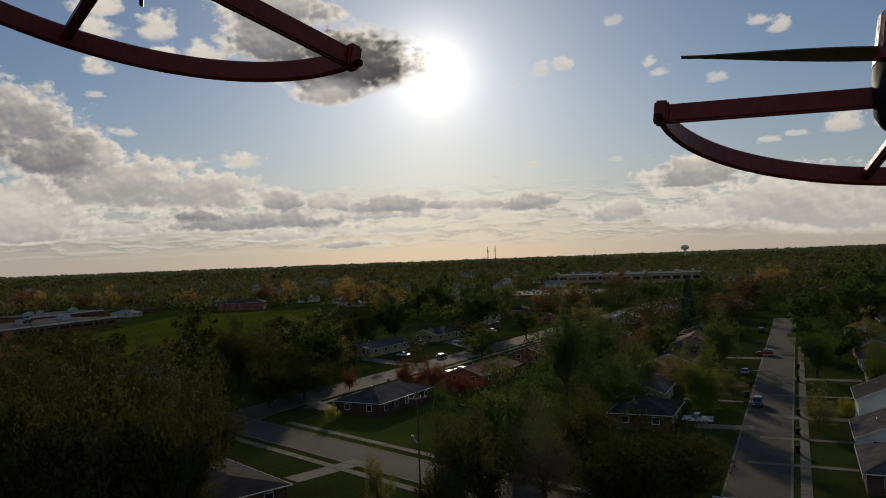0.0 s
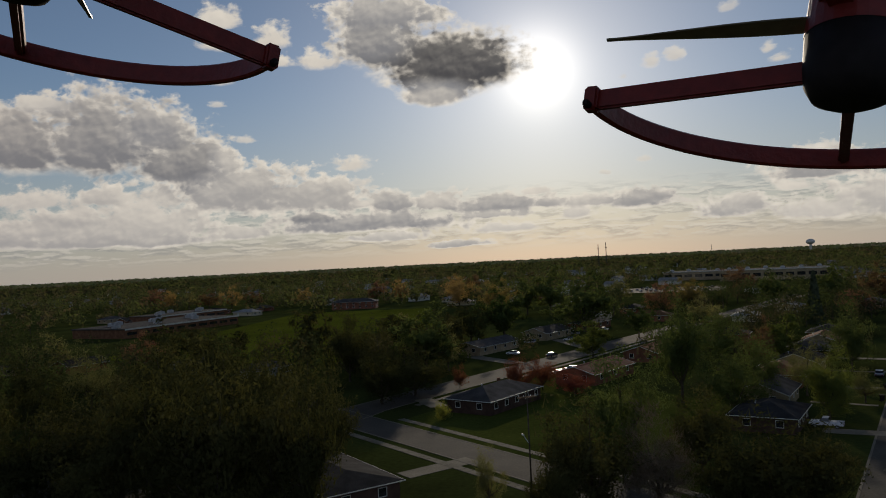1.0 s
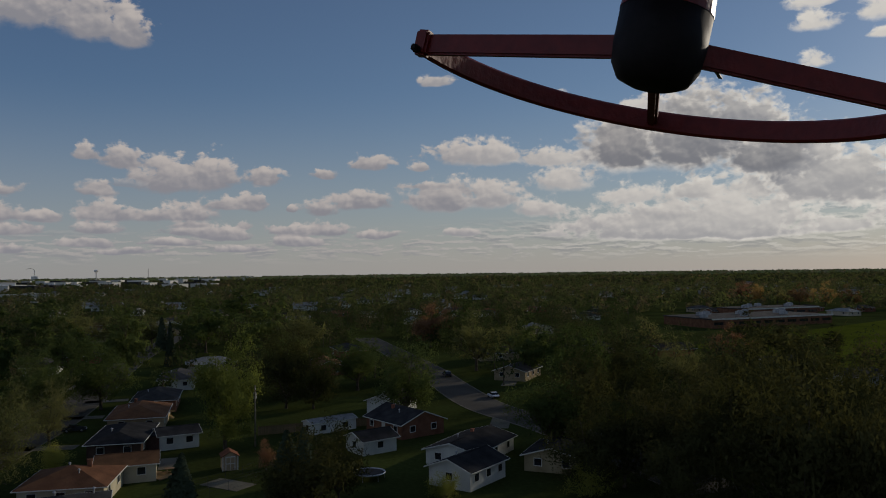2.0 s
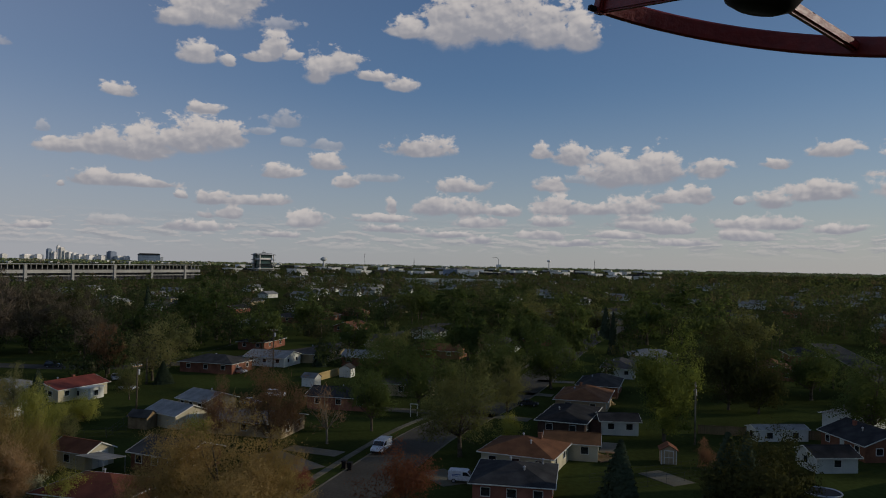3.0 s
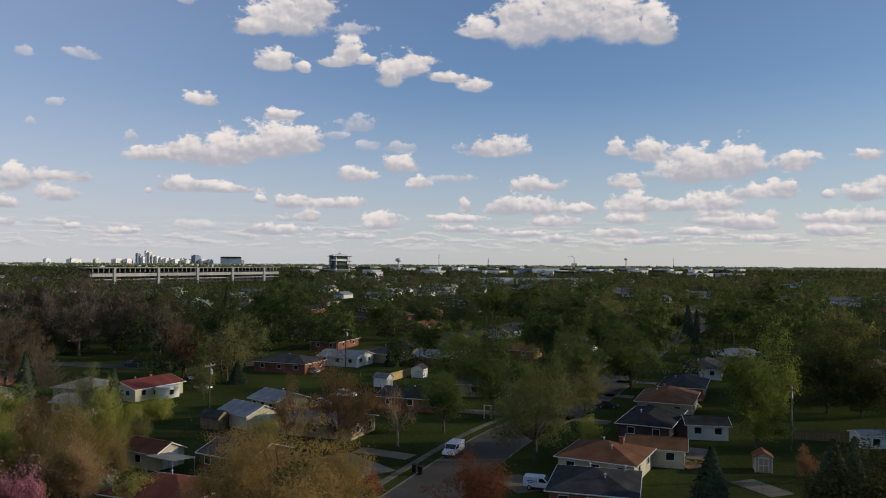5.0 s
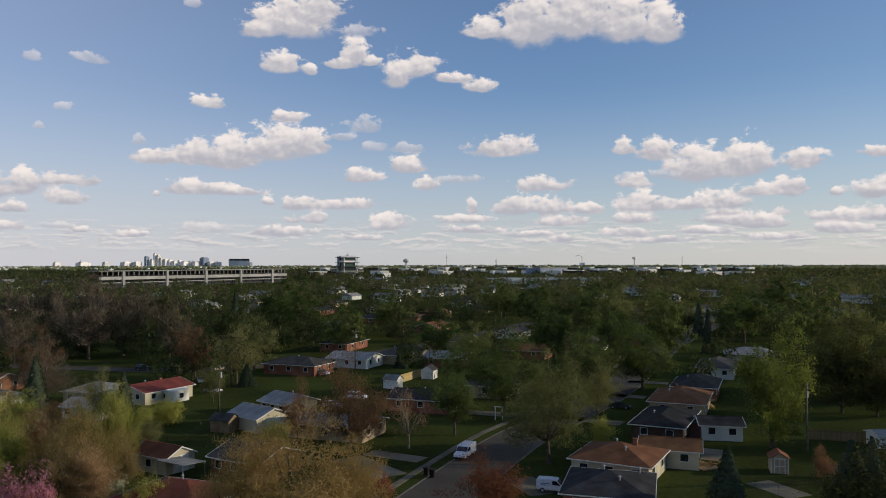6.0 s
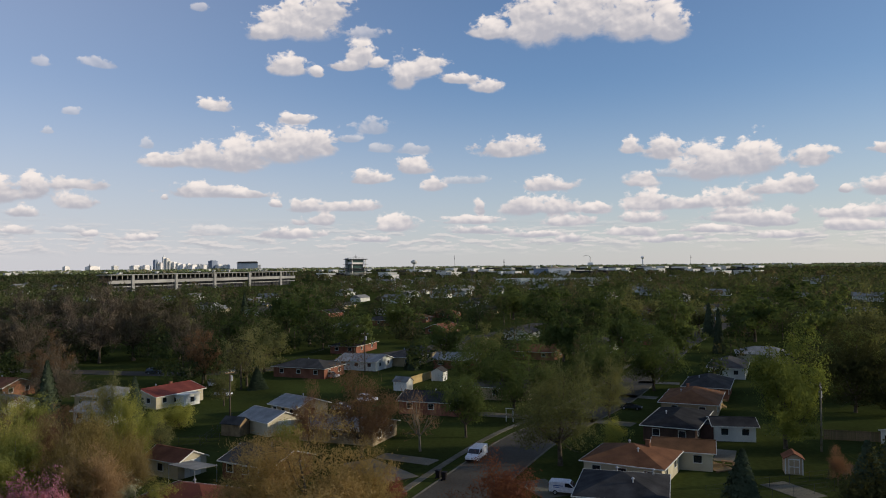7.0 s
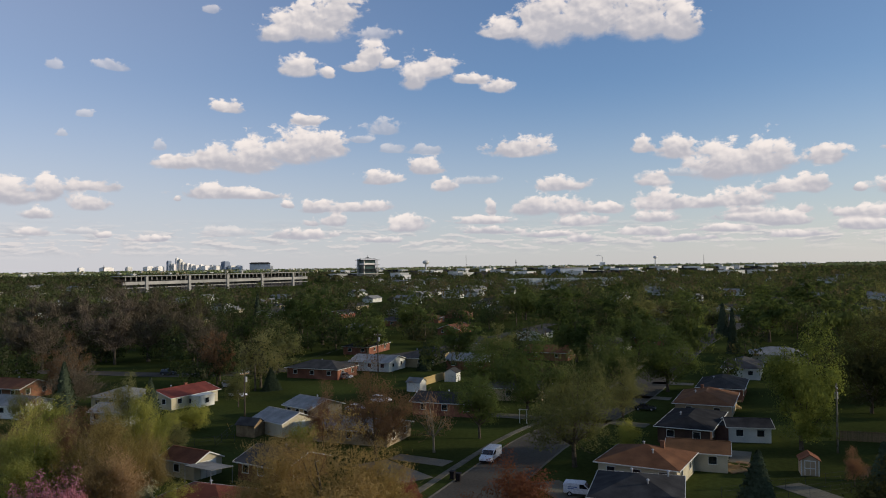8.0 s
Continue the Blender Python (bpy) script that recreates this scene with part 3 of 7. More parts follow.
def sheet(name, geo, mat, label, category, kind="structure", smooth=False):
    return tagged(new(name, geo.mesh(name, mat, smooth)), label, category, kind=kind)


def offset_line(points, d):
    """A line beside a line, d metres to its left."""
    out = []
    for i, p in enumerate(points):
        a, b = Vector(points[max(i - 1, 0)]), Vector(points[min(i + 1, len(points) - 1)])
        t = (b - a).normalized()
        out.append((p[0] - t.y * d, p[1] + t.x * d))
    return out


def smooth_line(points, step=4.0):
    out = []
    for i in range(len(points) - 1):
        p = [Vector((*points[min(max(i + k, 0), len(points) - 1)], 0)) for k in (-1, 0, 1, 2)]
        n = max(1, int((p[2] - p[1]).length / step))
        for k in range(n):
            t = k / n
            q = 0.5 * ((2 * p[1]) + (p[2] - p[0]) * t + (2 * p[0] - 5 * p[1] + 4 * p[2] - p[3]) * t * t + (3 * p[1] - p[0] - 3 * p[2] + p[3]) * t ** 3)
            out.append((q.x, q.y))
    return out + [tuple(points[-1])]


def ribbon(geo, line, w0, w1, z0, z1):
    """A strip along a line, between two distances to its left, with top and edges."""
    a, b = offset_line(line, w0), offset_line(line, w1)
    n = len(line)
    verts = [(*p, z1) for p in a] + [(*p, z1) for p in b] + [(*p, z0) for p in a] + [(*p, z0) for p in b]
    faces = []
    for i in range(n - 1):
        faces += [(i, i + 1, n + i + 1, n + i), (2 * n + i, 2 * n + i + 1, i + 1, i), (n + i, n + i + 1, 3 * n + i + 1, 3 * n + i)]
    return geo.add(verts, faces)


# ---- ground ----
def ground_sheet():
    g, rings, n = Geo(), (0, 40, 120, 300, 700, 1500, 3000, 4900), 72
    verts = [(0, 0, 0)]
    for r in rings[1:]:
        verts += [(r * math.cos(2 * math.pi * i / n), r * math.sin(2 * math.pi * i / n), 0) for i in range(n)]
    faces = [(0, 1 + i, 1 + (i + 1) % n) for i in range(n)]
    for k in range(len(rings) - 2):
        o, q = 1 + k * n, 1 + (k + 1) * n
        faces += [(o + i, q + i, q + (i + 1) % n, o + (i + 1) % n) for i in range(n)]
    return sheet("ground", g.add(verts, faces), GRASS, "grassy ground of a suburb, green with worn patches", "ground")


ground_sheet()
LINES = {
    "side": smooth_line([(5, 24), (33, 84.8), (75, 176), (118, 269), (124, 283)]),
    "drive": smooth_line([(-37, 131), (-35.8, 141), (-3, 197.4), (29.3, 254), (69, 323), (130, 430)]),
    "cross": smooth_line([(-75, 172), (-37.5, 133.6), (-3.1, 98.1), (23, 71), (62, 31)]),
    "court": smooth_line([(-20, -27), (-60, -9.5), (-94.6, 5.2), (-111.8, 12.8), (-122.1, 17.9), (-135.5, 26.3), (-165, 43), (-250, 83), (-330, 128)]),
    "bend": smooth_line([(-50, 86), (-88, 100), (-112, 106), (-140, 120), (-172, 137), (-260, 178)]),
    "park": smooth_line([(-214, -150), (-205, -100), (-196, -60), (-202, -40), (-224, -17), (-262, 10), (-340, 50)]),
}
WIDTH = {"side": 6.6, "drive": 8.6, "cross": 7.0, "court": 8.0, "bend": 8.5, "park": 6.5}
for i, key in enumerate(LINES):
    half = WIDTH[key] / 2
    sheet("road", ribbon(Geo(), LINES[key], -half, half, -0.05, 0.03 + 0.005 * i), ASPHALT, "worn grey asphalt street between lawns", "road")
    if key != "park":
        for s in (-1, 1):
            a, b = sorted((s * half, s * (half + 0.28)))
            sheet("kerb", ribbon(Geo(), LINES[key], a, b, -0.05, 0.055 + 0.004 * i), CONCRETE, "pale concrete kerb along the street", "kerb")

field = Geo()
field.add([(x, y, 0.02) for x, y in ((-150, 235), (-62, 205), (-48, 300), (-70, 440), (-150, 445))], [(0, 1, 2, 3, 4)])
sheet("playing_field", field, FIELD, "bright green mown playing field beside a school", "grass field")
lawn = Geo()
lawn.add([(x, y, 0.018) for x, y in ((-31, 122.5), (3, 89), (30, 138), (-2, 178))], [(0, 1, 2, 3)])
sheet("corner_lawn", lawn, LAWN, "green lawn round a corner house", "lawn")


def sidewalk(line, at, width, first, last, slab=1.5):
    """A footpath of single slabs laid end to end, with open joints."""
    path = thing("footpath", pose(0, 0, 0), "pale concrete footpath of square slabs", "footpath", kind="structure")
    me = Geo().box(-slab / 2 + 0.03, slab / 2 - 0.03, -width / 2, width / 2, -0.04, 0.06).mesh("slab", CONCRETE, bevel=0.012)
    pts, run, k = offset_line(line, at), 0.0, 0
    for p, q in zip(pts, pts[1:]):
        a, b = Vector(p), Vector(q)
        d = (b - a).length
        while run < d:
            c = a.lerp(b, run / d)
            if first <= k * slab <= last:
                part("slab", me, CONCRETE, path, m=pose(c.x, c.y, 0, 0, 0, math.degrees(math.atan2(b.y - a.y, b.x - a.x))))
            run, k = run + slab, k + 1
        run -= d


def slab_strip(name, x0, y0, x1, y1, width, label):
    a = math.degrees(math.atan2(y1 - y0, x1 - x0))
    n = math.hypot(x1 - x0, y1 - y0)
    g = Geo().box(0, n, -width / 2, width / 2, -0.05, 0.045)
    ob = sheet(name, g, CONCRETE, label, name)
    ob.matrix_basis = pose(x0, y0, 0, 0, 0, a)
    return ob


# ---- trees ----
def leaf_mesh(name, centres, size, mat, rng, outward, loose=0.34, twigs=0.0):
    """Many small leaf clumps, each a pointed blade that looks roughly outward from its crown."""
    n = len(centres)
    face = outward + rng.normal(size=(n, 3)) * loose
    face /= np.linalg.norm(face, axis=1)[:, None] + 1e-6
    u = rng.normal(size=(n, 3))
    u -= face * (face * u).sum(1)[:, None]
    u /= np.linalg.norm(u, axis=1)[:, None]
    w = np.cross(face, u)
    s = size * rng.uniform(0.55, 1.35, (n, 1))
    u, w = u * s * 0.72, w * s * 0.50
    k = int(n * twigs)  # so many thin upright shoots in place of leaves
    if k:
        t = outward[:k] * 0.5 + np.array([0, 0, 0.8]) + rng.normal(size=(k, 3)) * 0.6
        u[:k] = t * s[:k] * 3.6 / np.linalg.norm(t, axis=1)[:, None]
        t = np.cross(u[:k], rng.normal(size=(k, 3)))
        w[:k] = t * s[:k] * 0.17 / (np.linalg.norm(t, axis=1)[:, None] + 1e-6)
    c = np.asarray(centres)
    v = np.stack([c - u * 0.7 - w, c - u * 0.7 + w, c + u], 1).reshape(-1, 3)
    return mesh_arrays(name, v, np.arange(n * 3).reshape(-1, 3), mat)


def mesh_arrays(name, v, tri, mat):
    me = bpy.data.meshes.new(name)
    me.vertices.add(len(v))
    me.vertices.foreach_set("co", np.asarray(v, dtype=np.float32).ravel())
    me.loops.add(len(tri) * 3)
    me.loops.foreach_set("vertex_index", np.asarray(tri, dtype=np.int32).ravel())
    me.polygons.add(len(tri))
    me.polygons.foreach_set("loop_start", np.arange(0, len(tri) * 3, 3, dtype=np.int32))
    me.update(calc_edges=True)
    me.materials.append(mat)
    return me


def branch_out(geo, rng, start, way, length, radius, depth, tips, bend=0.35):
    """Grows a limb in short bent pieces, with side branches; the places for leaves are kept in tips."""
    p, d = Vector(start), Vector(way).normalized()
    pieces = 3 if depth else 1
    for k in range(pieces):
        d = (d + Vector(rng.normal(size=3)) * bend * 0.45 + Vector((0, 0, 0.10))).normalized()
        q = p + d * length / pieces
        r0, r1 = radius * (1 - 0.28 * k), radius * (1 - 0.28 * (k + 1))
        geo.tube(p, q, r0, r1, 5 if depth > 1 else 3, caps=False)
        if depth > 0:
            for _ in range(2 if k else 1):
                side = (d * 0.75 + Vector(rng.normal(size=3)) * 0.62).normalized()
                branch_out(geo, rng, p.lerp(q, rng.uniform(0.3, 1.0)), side, length * rng.uniform(0.42, 0.66), r1 * 0.62, depth - 1, tips, bend)
        if depth <= 1:
            tips.append((q, 1.0))
        p = q
    tips.append((p, 1.3))


KINDS = {  # height, radius, trunk share, leaves, leaf size, spread about twigs, bark, words
    "green": (12, 5.5, 0.20, 14000, 0.200, 0.80, "bark", "broad tree in fresh spring green leaf on a lawn"),
    "dark": (12, 5.5, 0.14, 7200, 0.280, 0.88, "bark", "dense broad tree among houses, its green darkened for cloud shade"),
    "olive": (12, 5.0, 0.22, 12100, 0.146, 0.76, "bark", "half-leafed olive green tree with visible limbs"),
    "gold": (10, 5.5, 0.16, 28600, 0.107, 0.80, "bark", "budding golden-olive tree with fine twigs"),
    "round": (13, 6.0, 0.16, 30000, 0.185, 0.80, "bark", "large round yellow-green tree behind the houses"),
    "rust": (11, 5.2, 0.20, 14850, 0.133, 0.76, "bark", "rust-brown budding tree with an open crown"),
    "maple": (7, 4.0, 0.16, 13200, 0.120, 0.60, "bark", "small dark red leaved maple beside the street"),
    "bare": (15, 5.5, 0.24, 9000, 0.155, 0.84, "bark", "tall nearly bare tree with grey-brown twigs"),
    "dead": (9, 3.8, 0.25, 550, 0.181, 0.42, "pale", "leafless pale tree with few thick limbs"),
    "bush": (4, 3.4, 0.08, 9900, 0.112, 0.52, "bark", "bushy fresh green shrub"),
    "sapling": (9, 2.6, 0.20, 9000, 0.115, 0.55, "pale", "slender sapling in fresh yellow-green leaf with thin pale stems"),
    "brown_sapling": (8, 2.6, 0.18, 9000, 0.115, 0.55, "pale", "slender brown budding sapling with thin pale stems"),
    "pink": (4.5, 2.6, 0.16, 4620, 0.146, 0.42, "bark", "small tree in pink blossom"),
    "blossom": (3.5, 2.4, 0.12, 3960, 0.129, 0.42, "bark", "small shrub in cream blossom"),
}
TWIGGY = {"bare": 1.0, "dead": 1.0, "sapling": 0.5, "brown_sapling": 0.65, "gold": 0.35, "rust": 0.35, "olive": 0.3, "green": 0.05, "dark": 0.12}  # share of bare shoots
STOCK = {}


def grow(kind, variant, fine):
    """The trunk and crown meshes of one kind of tree; fine: near the camera, or coarser for far away."""
    key = (kind, variant, fine)
    if key in STOCK:
        return STOCK[key]
    rng = np.random.default_rng(sum(map(ord, kind)) * 7 + variant)
    if kind == "conifer":
        h, r = 10.0, 3.0
        geo = Geo().tube((0, 0, -0.2), (0, 0, h * 0.95), 0.2, 0.03, 6)
        n = 7000 if fine else 1800
        z = h * (0.06 + 0.93 * rng.random(n) ** 1.5)
        tier = 0.72 + 0.28 * np.abs(((z / h * 13) % 1) * 2 - 1)
        rr = r * (1 - z / h) ** 0.85 * tier * (0.35 + 0.65 * np.sqrt(rng.random(n))) + 0.05
        a = rng.random(n) * 2 * np.pi
        sway = 1 + 0.18 * np.sin(3 * a + variant)
        c = np.stack([np.cos(a) * rr * sway, np.sin(a) * rr * sway, z - rr * 0.22], 1)
        c[:, 2] = np.maximum(c[:, 2], 0.25)
        STOCK[key] = (geo.mesh("trunk", BARK, True), leaf_mesh("crown", c, 0.30 if fine else 0.62, LEAF["conifer"], rng, np.stack([np.cos(a), np.sin(a), 0.5 + 0 * a], 1)), h, r)
        return STOCK[key]
    h, r, share, leaves, size, spread, bark, _ = KINDS[kind]
    geo, tips = Geo(), []
    base = h * share
    lean = Vector((rng.normal() * 0.04, rng.normal() * 0.04, 1)).normalized()
    top = lean * base
    thick = 0.028 * h
    geo.tube((0, 0, -0.3), top * 0.25, thick * 1.35, thick, 8, caps=False)
    geo.tube(top * 0.25, top, thick, thick * 0.86, 8, caps=False)
    if kind in ("bush", "pink", "blossom"):
        limbs, rise = 9, (0.2, 1.0)
    elif "sapling" in kind:
        limbs, rise = 6, (1.6, 3.4)
    else:
        limbs, rise = 7, (0.35, 1.25)
    for i in range(limbs):
        a = 2 * math.pi * (i + rng.uniform(-0.3, 0.3)) / limbs
        up = rng.uniform(*rise)
        way = Vector((math.cos(a), math.sin(a), up))
        n = (Vector((r, 0, (h - base) * 0.9)).length * 0.58) * rng.uniform(0.75, 1.1)
        branch_out(geo, rng, top * rng.uniform(0.85, 1.0), way, n, thick * 0.48, 2 if fine else 1, tips)
    branch_out(geo, rng, top, Vector((0.05, -0.04, 1)), (h - base) * 0.72, thick * 0.7, 2 if fine else 1, tips, 0.2)
    pts = np.array([t[0] for t in tips])
    # bring the twigs to the crown's size
    hor = np.percentile(np.hypot(pts[:, 0], pts[:, 1]), 92)
    up = np.percentile(pts[:, 2], 97)
    fx, fz = r * 0.86 / hor, (h * 0.94 - base) / (up - base)
    shape = lambda p: (p[0] * fx, p[1] * fx, base + (p[2] - base) * fz if p[2] > base else p[2])
    geo.v = [shape(p) for p in geo.v]
    pts = np.array([shape(p) for p in pts])
    k = leaves if fine else leaves // 3
    pick = pts[rng.integers(0, len(pts), k)]
    c = pick + rng.normal(size=(k, 3)) * spread * np.array([1.0, 1.0, 0.75]) * rng.uniform(0.3, 1.0, (k, 1))
    low = base * 0.8 if kind not in ("bush", "pink", "blossom") else 0.2
    middle = np.array([0, 0, base + (h - base) * 0.40])
    out = (c - middle) / np.array([r, r, (h - base) * 0.6])
    out = out / (np.linalg.norm(out, axis=1)[:, None] + 0.15) + 0.55 * (c - pick) / spread
    keep = c[:, 2] > low
    c, out = c[keep], out[keep]
    STOCK[key] = (geo.mesh("trunk", PALE_BARK if bark == "pale" else BARK, True), leaf_mesh("crown", c, size if fine else size * 1.8, LEAF[kind], rng, out, twigs=TWIGGY.get(kind, 0.0)), h, r)
    return STOCK[key]


PLANTED = []


def tree(kind, x, y, h, r):
    """A tree of one kind at a place, with its height and the radius of its crown."""
    k = len(PLANTED)
    PLANTED.append((x, y, r))
    far = math.hypot(x, y) > 185
    trunk, crown, h0, r0 = grow(kind, k % 2 if far else k % 3, not far)
    words = KINDS[kind][7] if kind in KINDS else "dark green conifer with drooping branches"
    name = {"sapling": "sapling", "brown_sapling": "sapling", "conifer": "conifer", "bush": "shrub", "blossom": "shrub", "dead": "bare_tree", "bare": "bare_tree"}.get(kind, "tree")
    s = r / r0
    ob = thing(name, pose(x, y, 0, 0, 0, (k * 137) % 360) @ Matrix.Diagonal((s, s, h / h0, 1)), words, "shrub" if name == "shrub" else "tree")
    part("trunk", trunk, BARK, ob)
    part("crown", crown, LEAF[kind], ob)


tree("round", -112.9, 51.9, 15.7, 5.6)
tree("olive", -105.8, 18.9, 14.2, 6.4)
tree("green", -162.5, 47.9, 13.5, 6.9)
tree("rust", -111.4, -7.4, 12.4, 5.6)
tree("gold", -76.2, -9.3, 10.9, 7.9)
tree("maple", -83.6, 9.0, 6.7, 4.2)
tree("conifer", -129.4, -59.0, 11.7, 3.2)
tree("conifer", -130.6, -45.6, 8.8, 2.6)
tree("conifer", -82.4, 33.3, 7.6, 3.1)
tree("sapling", -108.7, -51.8, 9.2, 3.2)
tree("gold", -90.3, -35.2, 10.5, 5.1)
tree("pink", -81.8, -38.5, 5.8, 2.4)
tree("pink", -80.9, -34.8, 6.4, 1.9)
tree("bush", -91.7, -44.0, 4.4, 4.0)
tree("blossom", -91.1, -32.3, 3.2, 2.4)
tree("dead", -114.5, 0.5, 8.8, 3.8)
tree("green", -122.9, 7.4, 10.3, 4.3)
tree("green", -138.2, 16.4, 13.6, 5.9)
tree("olive", -139.2, 22.7, 9.3, 4.0)
tree("olive", -133.7, 31.9, 9.9, 4.6)
tree("conifer", -198.7, -2.3, 7.1, 2.4)
tree("green", -233.2, -20.1, 13.9, 8.0)
tree("olive", -197.5, -39.2, 12.6, 7.2)
tree("rust", -180.4, -49.3, 11.8, 4.2)
tree("green", -264.3, -38.2, 17.1, 9.6)
tree("conifer", -224.7, 85.0, 12.9, 2.2)
tree("green", -207.6, 67.2, 17.9, 7.0)
tree("green", -209.1, 54.2, 16.5, 7.7)
tree("green", -253.5, 107.9, 17.0, 9.9)
tree("bare", -224.4, -81.6, 18.4, 7.8)
tree("bare", -219.0, -88.9, 17.9, 7.7)
tree("bare", -226.6, -101.8, 17.8, 7.2)
tree("bare", -222.9, -68.3, 17.5, 6.7)
tree("bare", -209.3, -104.0, 17.1, 6.8)
tree("bare", -216.0, -114.3, 13.8, 6.2)
tree("conifer", -414.9, -95.7, 12.0, 3.1)
tree("bush", -130.3, -42.2, 3.6, 3.4)
tree("olive", -107.9, -38.4, 6.7, 2.4)
tree("rust", -108.3, -45.7, 8.2, 4.6)
tree("brown_sapling", -98.4, -49.2, 9.2, 2.9)
tree("conifer", -171.3, -35.1, 4.8, 2.5)
tree("bush", -115.7, -18.6, 3.9, 2.5)
tree("green", -164.9, 36.2, 11.7, 6.0)
tree("dark", -160.4, 86.9, 13.1, 5.9)
tree("maple", -88.6, -2.7, 4.1, 2.1)
tree("bush", -116.1, 28.4, 3.6, 2.5)
tree("sapling", -93.9, -47.0, 10.6, 3.0)
tree("sapling", -90.7, -43.4, 9.0, 3.2)
tree("brown_sapling", -91.4, -38.2, 8.0, 3.6)
tree("rust", -101.7, -45.1, 7.9, 3.5)
tree("brown_sapling", -85.6, -31.4, 7.3, 3.0)
tree("sapling", -102.4, -36.5, 10.9, 1.9)
tree("sapling", -105.0, -35.3, 9.4, 1.7)
tree("gold", -76.4, -14.0, 9.9, 5.1)
tree("gold", -78.8, -4.9, 8.5, 4.1)
tree("olive", -117.5, -45.8, 6.9, 2.7)
tree("rust", -121.8, -58.6, 7.2, 3.4)
tree("olive", -90.9, -27.7, 3.1, 2.0)
tree("olive", -134.2, -67.9, 6.5, 3.2)
tree("brown_sapling", -100.5, -45.9, 7.4, 2.7)
tree("sapling", -85.2, -41.7, 7.2, 2.8)
tree("brown_sapling", -85.7, -34.1, 7.6, 2.9)
tree("brown_sapling", -95.2, -32.2, 5.9, 2.1)
tree("bush", -84.5, -26.1, 4.3, 2.2)
tree("green", -234.2, -52.0, 14.2, 6.9)
tree("green", -214.5, 6.3, 12.3, 6.9)
tree("olive", -202.0, 16.1, 10.8, 5.8)
tree("green", -279.5, -8.3, 15.1, 8.1)
tree("green", -210.9, 37.9, 14.3, 6.9)
tree("olive", -252.4, -77.8, 14.4, 7.6)
tree("rust", -168.0, -77.9, 11.8, 5.3)
tree("olive", -151.9, -37.0, 7.5, 2.8)
tree("bare", -148.7, -67.4, 10.9, 6.4)
tree("bare", -300.5, -155.6, 16.8, 11.1)
tree("bare", -298.5, -141.8, 18.2, 12.0)
tree("bare", -296.6, -128.1, 18.7, 10.6)
tree("bare", -294.8, -115.7, 19.5, 12.7)
tree("bare", -297.9, -106.3, 18.0, 10.3)
tree("bare", -316.7, -105.3, 15.5, 9.7)
tree("olive", -327.5, -175.8, 12.9, 8.1)
tree("dark", -280.6, -88.5, 15.5, 7.5)
tree("green", -285.4, -49.6, 18.0, 11.5)
tree("olive", -175.4, -38.2, 12.0, 5.8)
tree("green", -160.2, 11.8, 11.0, 6.3)
tree("green", -312.9, 49.3, 17.9, 12.6)
tree("green", -364.3, 41.4, 16.9, 12.0)
tree("olive", -284.3, 75.7, 16.8, 11.7)
tree("green", -309.0, 73.3, 16.1, 10.3)
tree("green", -305.2, 96.8, 13.3, 8.1)
tree("green", -278.2, 115.5, 15.3, 9.8)
tree("green", -214.7, 112.2, 18.2, 9.6)
tree("olive", -192.0, 109.2, 19.0, 8.7)
tree("green", -344.5, 164.7, 18.3, 13.9)
tree("dark", -137.6, 75.7, 14.6, 6.1)
tree("conifer", -81.0, 45.2, 8.6, 3.4)
tree("dark", -77.5, 50.0, 9.2, 3.6)
tree("conifer", -86.5, 50.6, 7.4, 2.8)
tree("dark", -133.5, 79.5, 12.6, 5.4)
tree("rust", -95.2, 49.8, 4.6, 1.3)
tree("rust", -119.0, -15.9, 8.3, 2.5)
tree("green", -158.0, 37.5, 11.2, 4.6)
tree("olive", -285.0, 100.7, 14.4, 9.8)
tree("bare", -210.3, -61.3, 13.5, 5.5)
tree("olive", -133.0, -50.1, 8.8, 3.0)
tree("bush", -132.2, -39.2, 4.1, 2.9)
tree("olive", -116.9, -36.7, 4.5, 2.2)
tree("gold", -99.9, -34.3, 6.2, 2.2)
tree("dark", -44.8, 82.5, 17.5, 6.6)
tree("dark", -34.9, 76.6, 17.3, 6.2)
tree("dark", -33.6, 97.7, 14.3, 5.7)
tree("dark", -46.6, 120.8, 14.2, 5.7)
tree("dark", -71.2, 153.0, 13.4, 6.8)
tree("dark", -71.8, 133.0, 14.6, 6.1)
tree("dark", -47.8, 174.9, 15.4, 6.0)
tree("dark", -63.6, 196.0, 15.8, 7.6)
tree("dark", -38.0, 165.3, 12.1, 5.0)
tree("green", -31.2, 183.4, 16.1, 8.9)
tree("green", 7.3, 97.3, 13.9, 5.6)
tree("dark", 3.0, 81.6, 11.3, 5.4)
tree("dark", 16.4, 96.1, 9.9, 4.7)
tree("dark", 20.4, 79.6, 9.6, 6.4)
tree("green", 21.3, 140.3, 17.0, 5.7)
tree("green", 27.5, 128.9, 9.7, 5.8)
tree("round", 39.8, 123.1, 9.9, 4.0)
tree("round", 51.0, 185.4, 10.9, 5.3)
tree("olive", -8.0, 83.8, 6.4, 1.8)
tree("round", 9.2, 203.6, 9.6, 4.7)
tree("maple", -8.2, 158.8, 6.4, 3.9)
tree("maple", -3.2, 157.7, 6.2, 3.6)
tree("conifer", 85.6, 271.6, 17.4, 3.8)
tree("green", 74.0, 155.4, 9.8, 5.4)
tree("green", -16.6, 252.1, 16.7, 9.3)
tree("green", 10.1, 270.1, 19.4, 12.9)
tree("green", 109.4, 232.1, 15.4, 8.5)
tree("green", -2.0, 353.9, 20.8, 11.7)
tree("green", 25.4, 245.9, 10.8, 5.5)
